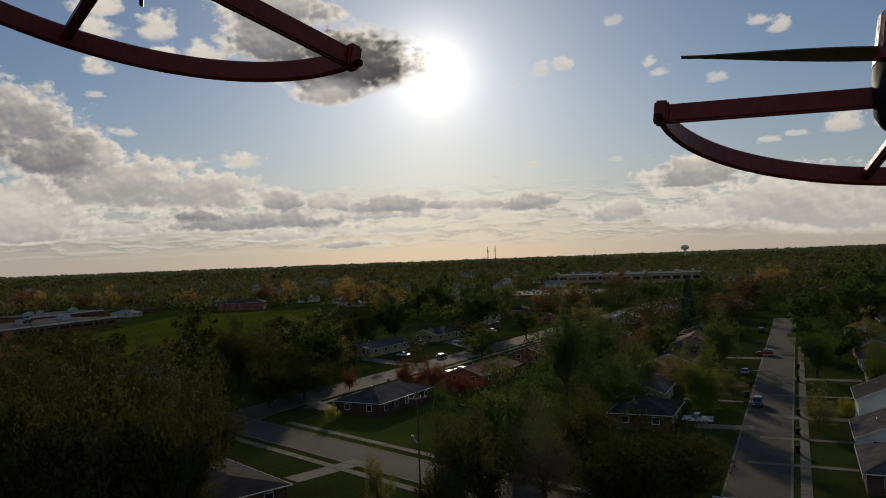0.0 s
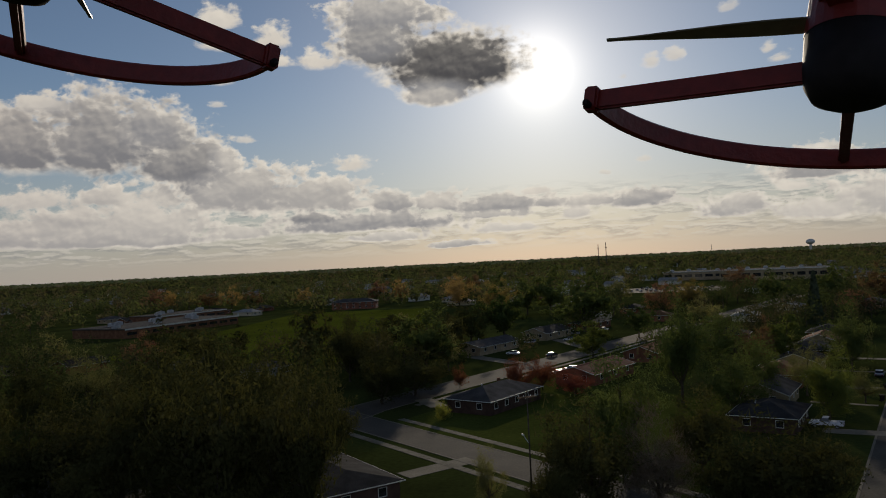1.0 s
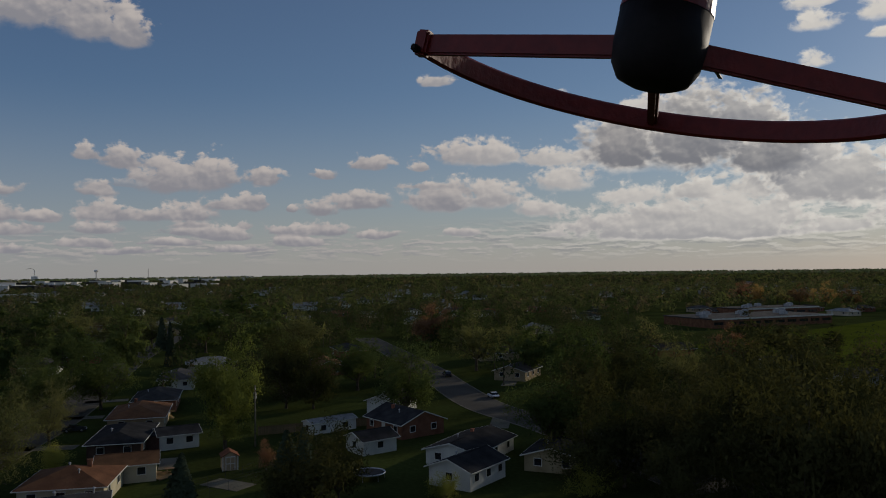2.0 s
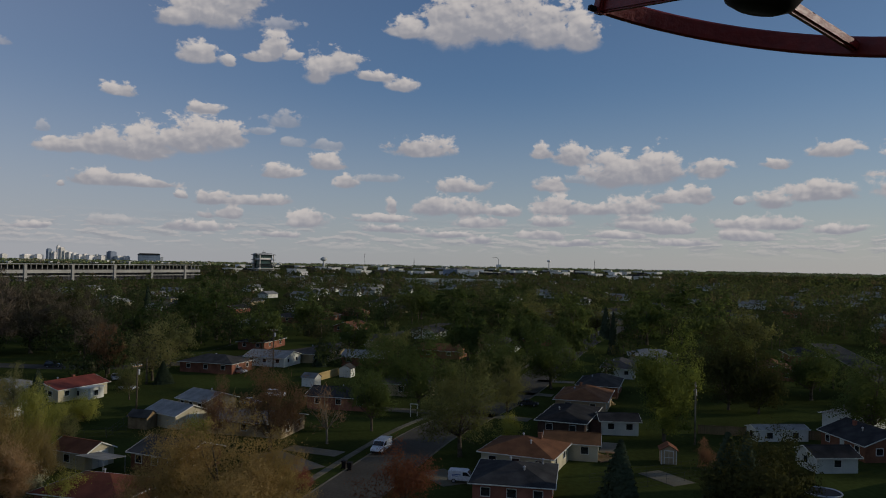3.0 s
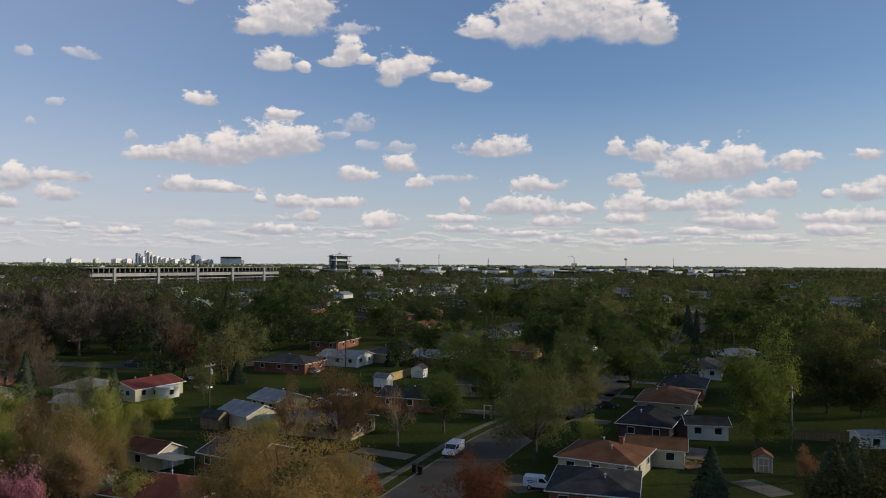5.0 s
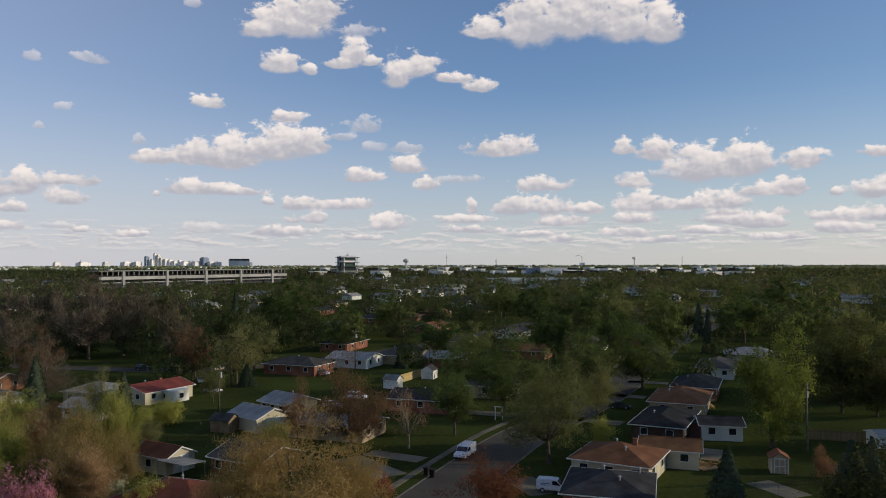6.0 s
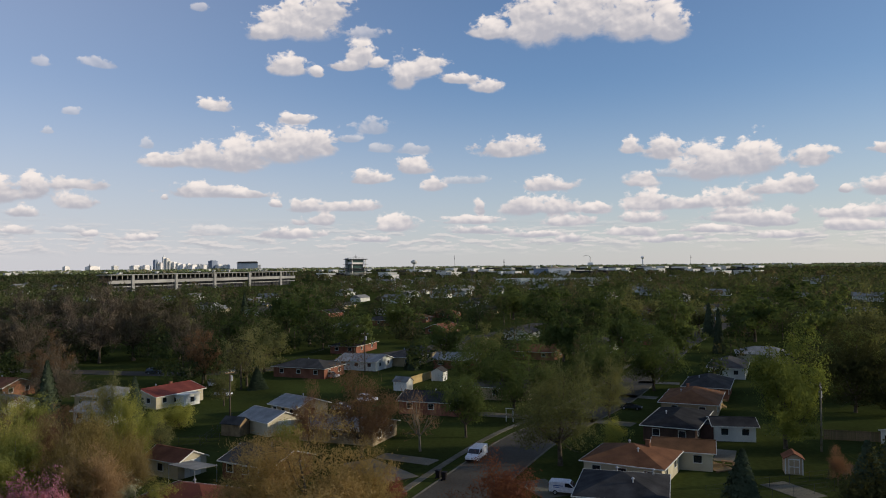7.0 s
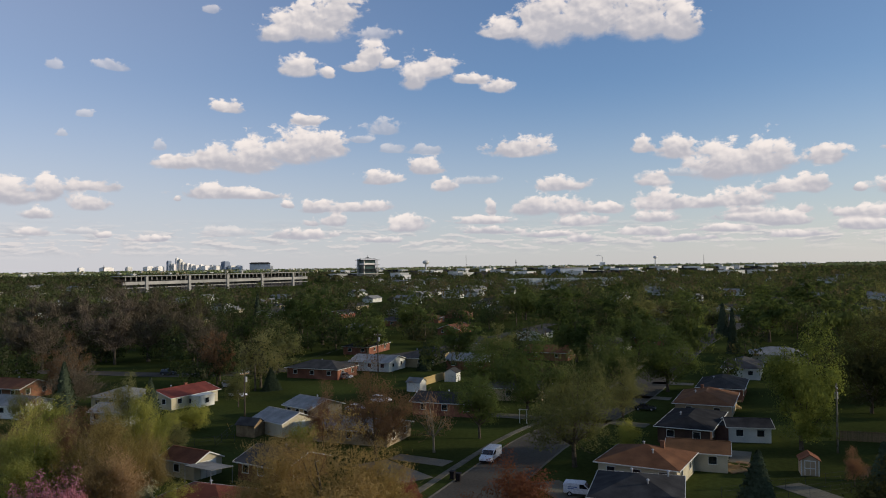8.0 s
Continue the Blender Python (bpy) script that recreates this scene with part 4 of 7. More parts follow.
tree("rust", 138.2, 352.7, 15.6, 8.4)
tree("green", 122.1, 227.3, 20.0, 9.5)
tree("dark", 28.4, 89.6, 5.6, 2.8)
tree("olive", -26.3, 186.6, 10.3, 4.9)
tree("maple", -20.5, 161.4, 4.7, 1.8)
tree("maple", 3.0, 149.9, 4.9, 3.9)
tree("bush", -19.6, 130.6, 2.9, 1.5)
tree("rust", 104.1, 287.8, 9.5, 6.8)
tree("green", 117.3, 344.9, 16.5, 9.4)
tree("green", 95.3, 357.5, 14.5, 8.2)
tree("olive", 47.2, 255.9, 11.3, 6.7)
tree("rust", 44.3, 331.1, 13.4, 7.4)
tree("green", 77.8, 139.9, 9.3, 4.1)
tree("bush", 61.5, 120.4, 2.7, 1.5)
tree("olive", 53.0, 111.9, 5.8, 2.7)
tree("dark", -2.5, 82.2, 4.5, 1.8)
tree("green", 33.7, 140.6, 10.8, 4.8)
tree("olive", 43.2, 144.4, 9.0, 3.9)
tree("green", 59.7, 169.2, 11.8, 4.6)
tree("green", 34.6, 175.6, 12.3, 5.9)
tree("rust", 45.3, 182.0, 10.0, 4.1)
tree("olive", 50.1, 137.2, 5.5, 2.7)
tree("green", 86.5, 170.8, 10.7, 5.6)
tree("olive", 101.4, 186.5, 10.3, 5.5)
tree("round", 74.4, 132.2, 8.7, 3.4)
tree("green", 86.5, 185.5, 11.6, 5.3)
tree("bare", 9.6, 81.8, 9.9, 4.8)
tree("dark", 17.0, 80.0, 8.2, 4.5)
tree("dark", -0.1, 77.6, 8.8, 3.1)
tree("dark", 24.3, 80.0, 6.7, 2.8)
tree("olive", 9.2, 119.3, 6.1, 3.5)
tree("dark", -35.5, 209.4, 10.0, 6.3)
tree("olive", -47.4, 238.7, 10.5, 6.3)
tree("dark", -26.1, 78.0, 13.7, 3.8)
tree("gold", -26.3, 365.9, 16.1, 9.5)
tree("gold", -54.6, 443.8, 16.3, 9.9)
tree("green", -12.6, 359.2, 15.8, 7.9)
tree("olive", 34.5, 415.9, 15.3, 9.2)
tree("gold", 55.9, 341.8, 13.8, 7.7)
tree("rust", 111.7, 484.2, 14.2, 11.0)
tree("gold", 180.9, 428.8, 15.8, 12.0)
tree("green", 233.8, 458.1, 18.5, 15.1)
tree("green", 198.6, 358.6, 21.1, 13.6)
tree("rust", -297.3, 541.0, 15.9, 9.1)
tree("gold", -286.3, 546.5, 13.7, 8.2)
tree("olive", -270.9, 543.9, 14.8, 9.4)
tree("rust", -253.0, 539.8, 13.5, 8.3)
tree("gold", -232.7, 534.3, 14.5, 9.4)
tree("rust", -215.4, 530.4, 13.3, 7.6)
tree("olive", -186.2, 519.5, 14.1, 8.5)
tree("gold", -174.4, 524.6, 11.9, 7.7)
tree("rust", -127.6, 547.3, 14.1, 8.3)
tree("gold", -106.7, 533.8, 14.5, 8.8)
tree("olive", -93.5, 560.7, 14.0, 8.4)
tree("gold", -73.0, 561.7, 14.0, 8.8)
tree("rust", -58.6, 584.0, 14.6, 8.6)
tree("green", -43.1, 608.1, 15.2, 9.9)
tree("dark", -111.8, 208.1, 11.4, 7.8)
tree("dark", -105.5, 217.1, 11.1, 8.0)
tree("dark", -98.5, 227.0, 8.3, 7.3)
tree("dark", -42.0, 211.3, 12.4, 8.7)
tree("dark", -29.1, 207.7, 12.2, 7.7)
tree("dark", -45.2, 191.4, 9.8, 5.8)
tree("dark", -27.2, 247.4, 11.8, 7.3)
tree("dark", -28.5, 153.4, 9.6, 6.9)
tree("dark", -33.6, 145.7, 9.6, 5.5)
tree("green", -74.9, 84.6, 11.6, 6.2)
tree("green", -112.0, 86.3, 13.8, 6.2)
tree("olive", -152.7, 140.7, 15.5, 7.6)
tree("green", -133.6, 142.7, 14.1, 6.4)
tree("dark", -75.2, 44.9, 9.0, 5.4)
tree("green", -97.0, 117.3, 16.4, 6.1)
tree("green", -147.1, 99.0, 11.3, 7.2)
tree("green", -152.0, 83.2, 12.5, 6.4)
tree("olive", -166.9, 169.5, 12.6, 7.8)
tree("rust", -211.6, 172.8, 15.2, 9.0)
tree("bush", -70.0, 59.9, 2.8, 2.0)
tree("bush", -60.0, 74.5, 4.8, 3.1)
tree("olive", -88.4, 103.6, 4.3, 3.0)
tree("conifer", -272.8, 99.9, 11.7, 3.2)
tree("green", -208.5, 184.2, 15.2, 9.2)
tree("dark", -67.3, 100.9, 9.3, 4.9)
tree("dark", -93.0, 113.7, 10.9, 6.5)
tree("dark", -59.0, 79.7, 10.9, 5.1)
tree("dark", -37.9, 78.0, 12.8, 5.4)
tree("dark", -29.1, 79.5, 16.3, 4.7)
tree("dark", -66.2, 112.3, 12.0, 5.3)
tree("dark", -47.3, 88.8, 11.5, 4.4)
tree("dark", -43.3, 107.4, 12.6, 4.3)
tree("dark", -48.9, 76.1, 8.6, 4.7)
tree("green", -126.6, 145.6, 11.6, 6.4)
tree("dark", -106.9, 139.9, 10.9, 6.5)
tree("olive", -95.0, 147.4, 11.1, 5.8)
tree("dark", -73.1, 142.2, 10.4, 5.3)
tree("green", -75.9, 171.7, 10.9, 5.5)
tree("dark", -31.4, 105.5, 8.8, 3.6)
tree("rust", -108.4, 191.3, 11.0, 5.7)
tree("dark", -33.4, 83.9, 10.5, 3.7)
tree("olive", -144.8, 203.8, 11.3, 7.4)
tree("dark", -76.7, 90.0, 12.7, 6.1)
tree("dark", -54.4, 90.4, 12.0, 5.4)
tree("dark", -56.5, 109.4, 12.4, 5.4)
tree("dark", -56.4, 126.8, 13.1, 5.6)
tree("dark", -82.1, 114.8, 11.8, 5.7)
tree("dark", -56.8, 84.8, 11.4, 5.6)
tree("dark", -61.0, 75.1, 9.1, 5.3)


# ---- houses ----
WINDOW_FRAME = Geo()
WINDOW_FRAME.add([(x * a, y, z * b - c) for y in (-0.05, 0.06) for a, b, c in ((0.56, 0.54, 0.01), (0.49, 0.46, 0.0)) for x, z in ((-1, -1), (1, -1), (1, 1), (-1, 1))],
                 [(i, (i + 1) % 4, 4 + (i + 1) % 4, 4 + i) for i in range(4)] + [(8 + i, 8 + (i + 1) % 4, 12 + (i + 1) % 4, 12 + i) for i in range(4)]
                 + [(i, (i + 1) % 4, 8 + (i + 1) % 4, 8 + i) for i in range(4)] + [(4 + i, 4 + (i + 1) % 4, 12 + (i + 1) % 4, 12 + i) for i in range(4)])
WINDOW_FRAME = WINDOW_FRAME.mesh("window", PAINT_WHITE)
PANE = Geo().box(-0.49, 0.49, -0.015, 0.015, -0.46, 0.46).mesh("pane", GLASS_DARK)
DOOR = Geo().box(-0.48, 0.48, -0.04, 0.06, 0, 2.05).box(-0.36, 0.36, 0.06, 0.075, 1.2, 1.85).box(-0.36, 0.36, 0.06, 0.075, 0.2, 1.0).mesh("door", PAINT_WHITE)
KNOB = Geo().tube((0.38, 0.06, 1.0), (0.38, 0.14, 1.0), 0.035, 0.03, 8).mesh("door_handle", METAL)
GARAGE_DOOR = Geo().box(-1.25, 1.25, -0.04, 0.05, 0, 2.1)
for z in (0.5, 1.02, 1.54):
    GARAGE_DOOR.box(-1.2, 1.2, 0.05, 0.07, z - 0.2, z + 0.2)
GARAGE_DOOR = GARAGE_DOOR.mesh("garage_door", PAINT_WHITE)
VENT = Geo().tube((0, 0, -0.2), (0, 0, 0.35), 0.09, 0.09, 8).tube((0, 0, 0.35), (0, 0, 0.5), 0.2, 0.06, 8).mesh("roof_vent", METAL)
HOUSES = []


def house(x, y, rot, w, d, h, roof, walls, roofing, label, pitch=0.36, windows=3, chimney=False, door=True, garage=False, vents=1, name="house", eaves=0.45):
    """A house with its long side along rot. roof: gable, hip or flat."""
    HOUSES.append((x, y, max(w, d) / 2))
    ob = thing(name, pose(x, y, 0, 0, 0, rot), label, name.replace("_", " "))
    h, pitch = h * 0.87, pitch * 0.92
    rise = d / 2 * pitch
    g = Geo().box(-w / 2, w / 2, -d / 2, d / 2, -0.2, h)
    if roof == "gable":
        g = Geo().add([(sx * w / 2, sy * d / 2, z) for sx in (-1, 1) for sy, z in ((-1, -0.2), (1, -0.2), (1, h), (0, h + rise), (-1, h))],
                      [(4, 3, 2, 1, 0), (5, 6, 7, 8, 9), (0, 1, 6, 5), (1, 2, 7, 6), (2, 3, 8, 7), (3, 4, 9, 8), (4, 0, 5, 9)])
    part("wall", g, walls, ob)
    e, t = eaves, 0.12
    if roof == "gable":
        z0, z1, L = h - e * pitch, h + rise, w / 2 + e
        r = Geo()
        for s in (-1, 1):
            o = s * (d / 2 + e)
            r.add([(-L, o, z0), (L, o, z0), (L, 0, z1), (-L, 0, z1), (-L, o, z0 + t), (L, o, z0 + t), (L, 0, z1 + t), (-L, 0, z1 + t)],
                  [(0, 1, 2, 3), (4, 5, 6, 7), (0, 1, 5, 4), (1, 2, 6, 5), (2, 3, 7, 6), (3, 0, 4, 7)])
        r.box(-L, L, -0.12, 0.12, z1 + t - 0.06, z1 + t + 0.03)
        part("roof", r, roofing, ob)
        for s in (-1, 1):
            o = s * (d / 2 + e + 0.02)
            part("fascia_board", Geo().box(-L, L, o - 0.03, o + 0.03, z0, z0 + t), PAINT_WHITE, ob, "white fascia board")
            for q in (-1, 1):
                a, b = Vector((q * (L + 0.02), o, z0 + t / 2)), Vector((q * (L + 0.02), 0, z1 + t / 2))
                f = Geo().add([a + Vector((i, 0, k)) for i in (-0.025, 0.025) for k in (-0.08, 0.07)] + [b + Vector((i, 0, k)) for i in (-0.025, 0.025) for k in (-0.08, 0.07)],
                              [(0, 1, 5, 4), (1, 3, 7, 5), (3, 2, 6, 7), (2, 0, 4, 6)])
                part("barge_board", f, PAINT_WHITE, ob, "white barge board")
    elif roof == "hip":
        W, D = w / 2 + e, d / 2 + e
        z0, z1 = h - 0.02, h + (d / 2 + e) * pitch
        k = max(W - D, 0.05)
        part("roof", Geo().add([(-W, -D, z0), (W, -D, z0), (W, D, z0), (-W, D, z0), (-W, -D, z0 + t), (W, -D, z0 + t), (W, D, z0 + t), (-W, D, z0 + t), (-k, 0, z1), (k, 0, z1)],
                               [(3, 2, 1, 0), (0, 1, 5, 4), (1, 2, 6, 5), (2, 3, 7, 6), (3, 0, 4, 7), (4, 5, 9, 8), (6, 7, 8, 9), (5, 6, 9), (7, 4, 8)]), roofing, ob)
        for s in (-1, 1):
            part("fascia_board", Geo().box(-W - 0.05, W + 0.05, s * (D + 0.03) - 0.03, s * (D + 0.03) + 0.03, z0 + 0.01, z0 + t), PAINT_WHITE, ob, "white fascia board")
            part("fascia_board", Geo().box(s * (W + 0.03) - 0.03, s * (W + 0.03) + 0.03, -D, D, z0 + 0.01, z0 + t), PAINT_WHITE, ob, "white fascia board")
    else:
        part("roof", Geo().box(-w / 2 - 0.15, w / 2 + 0.15, -d / 2 - 0.15, d / 2 + 0.15, h, h + 0.22), roofing, ob, bevel=0.03)
        z1 = h
    for s in (-1, 1):
        n = windows
        for i in range(n):
            at = (i + 0.5) / n * w - w / 2
            if i == n // 2 and s > 0 and door and n > 1:
                dd = part("door", DOOR, PAINT_WHITE, ob, m=pose(at, s * (d / 2 + 0.01), 0))
                part("door_handle", KNOB, METAL, dd)
                continue
            storeys = (1.5,) if h < 4 else (1.5, 4.1)
            for z in storeys:
                win = part("window", WINDOW_FRAME, PAINT_WHITE, ob, m=pose(at, s * (d / 2 + 0.03), min(z, h - 0.85), 0, 0, 0 if s > 0 else 180))
                part("pane", PANE, GLASS_DARK, win)
        if windows:
            for q in ((-0.25, 0.25) if d > 7 else (0,)):
                if garage and s > 0:
                    continue
                win = part("window", WINDOW_FRAME, PAINT_WHITE, ob, m=pose(s * (w / 2 + 0.03), q * d, min(1.5, h - 0.85), 0, 0, -90 * s))
                part("pane", PANE, GLASS_DARK, win)
    if garage:
        part("garage_door", GARAGE_DOOR, PAINT_WHITE, ob, m=pose(w / 2 + 0.02, 0, 0, 0, 0, -90))
    if chimney:
        part("chimney", Geo().box(-0.26, 0.26, -0.20, 0.20, h - 0.5, z1 + 0.28).box(-0.30, 0.30, -0.24, 0.24, z1 + 0.26, z1 + 0.34), BRICK, ob, m=pose(w * 0.18, d * 0.12, 0))
    for i in range(vents if roof != "flat" else 0):
        yy = -d * 0.2 if i % 2 else d * 0.2
        part("roof_vent", VENT, METAL, ob, "small metal vent", m=pose((i - 0.4) * w * 0.22, yy, h + (d / 2 - abs(yy)) * pitch + 0.2))
    return ob


def shed(x, y, rot, w, d, h, walls, roofing, label, trim=True):
    """A small garden shed with a gable front, double door and white trim."""
    HOUSES.append((x, y, w / 2))
    ob = thing("shed", pose(x, y, 0, 0, 0, rot), label, "shed")
    rise = d / 2 * 0.6
    part("wall", Geo().add([(sx * w / 2, sy * d / 2, z) for sx in (-1, 1) for sy, z in ((-1, -0.1), (1, -0.1), (1, h), (0, h + rise), (-1, h))],
                           [(4, 3, 2, 1, 0), (5, 6, 7, 8, 9), (0, 1, 6, 5), (1, 2, 7, 6), (2, 3, 8, 7), (3, 4, 9, 8), (4, 0, 5, 9)]), walls, ob)
    r, L = Geo(), w / 2 + 0.2
    for s in (-1, 1):
        o = s * (d / 2 + 0.2)
        z0, z1, t = h - 0.12, h + rise, 0.09
        r.add([(-L, o, z0), (L, o, z0), (L, 0, z1), (-L, 0, z1), (-L, o, z0 + t), (L, o, z0 + t), (L, 0, z1 + t), (-L, 0, z1 + t)],
              [(0, 1, 2, 3), (4, 5, 6, 7), (0, 1, 5, 4), (1, 2, 6, 5), (2, 3, 7, 6), (3, 0, 4, 7)])
    part("roof", r, roofing, ob)
    if trim:
        f = w / 2
        for s in (-1, 1):
            e = s * (d / 2 - 0.06)
            part("corner_trim", Geo().box(f, f + 0.04, e - 0.06, e + 0.06, 0, h), PAINT_WHITE, ob, "white corner board")
            leaf = part("door", Geo().box(f, f + 0.03, min(0.03 * s, 0.6 * s), max(0.03 * s, 0.6 * s), 0.1, 1.8), walls, ob)
            part("stile", Geo().box(f + 0.03, f + 0.06, 0.6 * s - 0.05, 0.6 * s + 0.05, 0.1, 1.8), PAINT_WHITE, leaf)
            part("rail", Geo().box(f + 0.03, f + 0.06, min(0.03 * s, 0.55 * s), max(0.03 * s, 0.55 * s), 0.9, 1.0), PAINT_WHITE, leaf)
        part("door_stop", Geo().box(f, f + 0.05, -0.025, 0.025, 0.1, 1.8), PAINT_WHITE, ob)
        part("lintel", Geo().box(f, f + 0.05, -0.67, 0.67, 1.8, 1.92), PAINT_WHITE, ob)
    return ob


# houses seen while looking along the court
house(-105.3, -30.9, 58, 6.5, 4.5, 2.4, "gable", CREAM, SHINGLE_BROWN, "small cream outbuilding with a brown shingle roof", 0.5, 1, garage=True, vents=0, name="outbuilding", eaves=0.25)
house(-86.5, -23.0, 68, 10, 8, 2.7, "hip", BRICK, SHINGLE_RED, "brick house with a dark red shingle hip roof")
house(-103.2, -18.6, 58, 8, 7.5, 2.7, "gable", BRICK, SHINGLE_GREY, "brick house with a grey shingle roof and white fascia")
shed(-127.3, -28.6, 68, 3.4, 2.8, 1.9, WOOD, SHINGLE_GREY, "weathered grey garden shed in a back yard", False)
house(-129.8, -23.8, 48, 7.6, 6.4, 2.5, "gable", CREAM, SHINGLE_PALE, "cream detached garage with a grey gable roof", 0.42, 0, garage=True, vents=0, name="garage", eaves=0.3)
house(-141.5, -21, 48, 7, 7, 2.6, "gable", TAN, SHINGLE_PALE, "tan bungalow with a pale roof and lean-to")
house(-124, -10.6, 68, 12.5, 8.2, 2.5, "gable", TAN, SHINGLE_PALE, "tan ranch house with a grey-blue roof behind trees", 0.26, 3)
house(-156, -49.3, 150, 11.5, 8, 2.7, "gable", CREAM, SHINGLE_RED, "cream bungalow with an orange-brown shingle roof", 0.30, chimney=True)
house(-154.5, -45.6, 62, 5, 4, 2.3, "flat", WHITE, PAINT_WHITE, "white flat-roofed carport annex", 0.3, 1, name="carport", vents=0)
house(-154, -59.3, 75, 9, 8, 2.7, "hip", CREAM, SHINGLE_PALE, "cream house with a pale grey hip roof behind conifers", vents=2)
house(-147, -76, 70, 9, 7, 2.7, "gable", WHITE, SHINGLE_PALE, "white house with a pale roof")
house(-168, -88, 70, 11, 8, 2.7, "gable", BRICK, SHINGLE_BROWN, "brick house with a brown roof behind shrubs")
house(-139, -54, 75, 7.5, 6, 2.6, "gable", WHITE, SHINGLE_PALE, "white cottage half hidden by shrubs")
house(-191, -27, 66, 14, 9, 2.7, "hip", BRICK, SHINGLE_GREY, "brick ranch house with a dark grey roof")
house(-202.5, -14.5, 66, 11, 9, 2.7, "gable", WHITE, SHINGLE_PALE, "white ranch house with a pale roof", 0.3)
house(-214, -2.5, 160, 20, 9, 2.7, "hip", TAN, SHINGLE_GREY, "tan ranch house with a blue-grey hip roof")
house(-246, 12, 62, 15, 9, 2.7, "gable", TAN, SHINGLE_GREY, "ranch house with a grey roof down the street")
shed(-167.5, -3.6, 60, 3.2, 2.6, 2.0, WHITE, SHINGLE_PALE, "small white shed beside a board fence", False)
shed(-180.8, 4.2, -20, 3.0, 2.8, 2.1, WHITE, SHINGLE_GREY, "grey-white garden shed with a door")
house(-202, 9.5, 70, 11, 8, 2.7, "gable", BRICK, SHINGLE_PALE, "house with a white-edged pale roof")
house(-183.5, 71.7, 155, 14.5, 7.8, 2.7, "hip", WHITE, SHINGLE_GREY, "white house with a grey hip roof", 0.42)
house(-157, 57.2, 155, 13, 8, 2.7, "hip", BRICK, SHINGLE_GREY, "brick house with a slate grey hip roof", 0.4)
house(-141.3, 48.6, 155, 14, 9, 2.7, "hip", TAN, SHINGLE_BROWN, "tan house with an orange-brown shingle roof", 0.36, chimney=True)
house(-123.4, 40.1, 152, 14.6, 7.4, 2.7, "hip", SHADE_DARK_BRICK, SHINGLE_DARK, "brick house with a dark slate roof and white eaves", 0.30)
house(-120.3, 47.2, 78, 5.8, 5.6, 2.6, "gable", WHITE, SHINGLE_DARK, "white boarded annex with a dark roof", 0.28, 2, door=False, vents=0)
house(-100.8, 27, 60, 9.4, 9.2, 2.7, "hip", CREAM, SHINGLE_BROWN, "cream house with a brown shingle hip roof", 0.36, chimney=True, vents=2)
house(-106.2, 35.2, 70, 7.2, 7, 2.7, "gable", CREAM, SHINGLE_BROWN, "cream rear wing with a brown shingle roof", 0.24, 2, vents=0)
house(-88.4, 22.7, 72, 8.8, 10, 2.7, "hip", BRICK, SHINGLE_DARK, "brick house with a charcoal roof and metal vents", 0.30, vents=3)
shed(-101, 47.2, -18, 2.3, 2.1, 1.95, TAN, SHINGLE_BROWN, "grey-cream garden shed with white trim and a brown roof")
house(-96.5, 67.8, 88, 5.8, 5, 2.5, "gable", WHITE, SHINGLE_DARK, "small white garage with a dark roof", 0.4, 1, garage=True, vents=0, name="garage")
house(-104, 79.8, 178, 10.5, 8.5, 2.8, "gable", BRICK, SHINGLE_DARK, "brick house with white gables and a black roof", 0.42, 3, chimney=True)
house(-121.5, 90, 120, 8, 7, 2.8, "gable", WHITE, SHINGLE_DARK, "white house with a dark roof beside the street")
house(-74.2, 67.4, 105, 8.4, 6.2, 2.8, "gable", WHITE, SHINGLE_DARK, "white boarded house with a charcoal gable roof", 0.4, 3, chimney=False)
house(-83.5, 76.4, 112, 13.0, 7.8, 2.4, "gable", WHITE, SHINGLE_DARK, "white house with a long charcoal roof", 0.3, 3, chimney=True)
house(-71.5, 82.0, 118, 9, 7.6, 2.5, "gable", TAN, SHINGLE_DARK, "tan house with a dark roof at a corner lot", 0.32, 3)
house(-113.5, 71, 88, 8.5, 3.2, 2.1, "gable", WHITE, SHINGLE_PALE, "low white outbuilding in a back yard", 0.3, 2, door=False, vents=0, name="outbuilding", eaves=0.2)
house(-136, 139.5, 115, 12, 8, 2.7, "gable", TAN, SHINGLE_GREY, "tan house with a grey roof across the street")
# houses seen while looking towards the sun
# near walls in shadow take the brick with shade painted in
house(-11.6, 142.2, 61, 17, 9.2, 2.7, "hip", SHADE_DARK_BRICK, SHINGLE_GREY, "long brick corner house with a grey roof and white eaves", 0.40, 5, chimney=True)
house(-27.3, 90.3, 131, 17, 9, 2.7, "hip", SHADE_DARK_BRICK, SHINGLE_DARK, "brick house with a dark hip roof and bright white fascia", 0.26, 4)
house(-20, 225, 60, 20, 9, 2.7, "gable", TAN, SHINGLE_GREY, "tan ranch house with a grey roof and driveway", 0.3, 4)
house(-3, 256, 60, 16, 9, 2.7, "gable", TAN, SHINGLE_GREY, "tan ranch house with a grey roof")
house(12, 283, 60, 16, 9, 2.7, "hip", BRICK, SHINGLE_GREY, "brick ranch house with a grey roof")
house(8, 170, 59, 18, 9, 2.7, "gable", BRICK, SHINGLE_RED, "brick house with a dull red roof behind red maples", 0.32)
house(24, 199, 59, 16, 9, 2.7, "gable", BRICK, SHINGLE_BROWN, "brick house with a brown roof")
house(50.4, 86.6, 65, 12, 8.6, 2.7, "hip", SHADE_DARK_BRICK, SHINGLE_GREY, "brick house with a grey hip roof above clipped shrubs", 0.45)
house(57.3, 101, 65, 10.5, 8.6, 2.8, "gable", WHITE, SHINGLE_GREY, "white house with a grey roof and porch awning", 0.45)
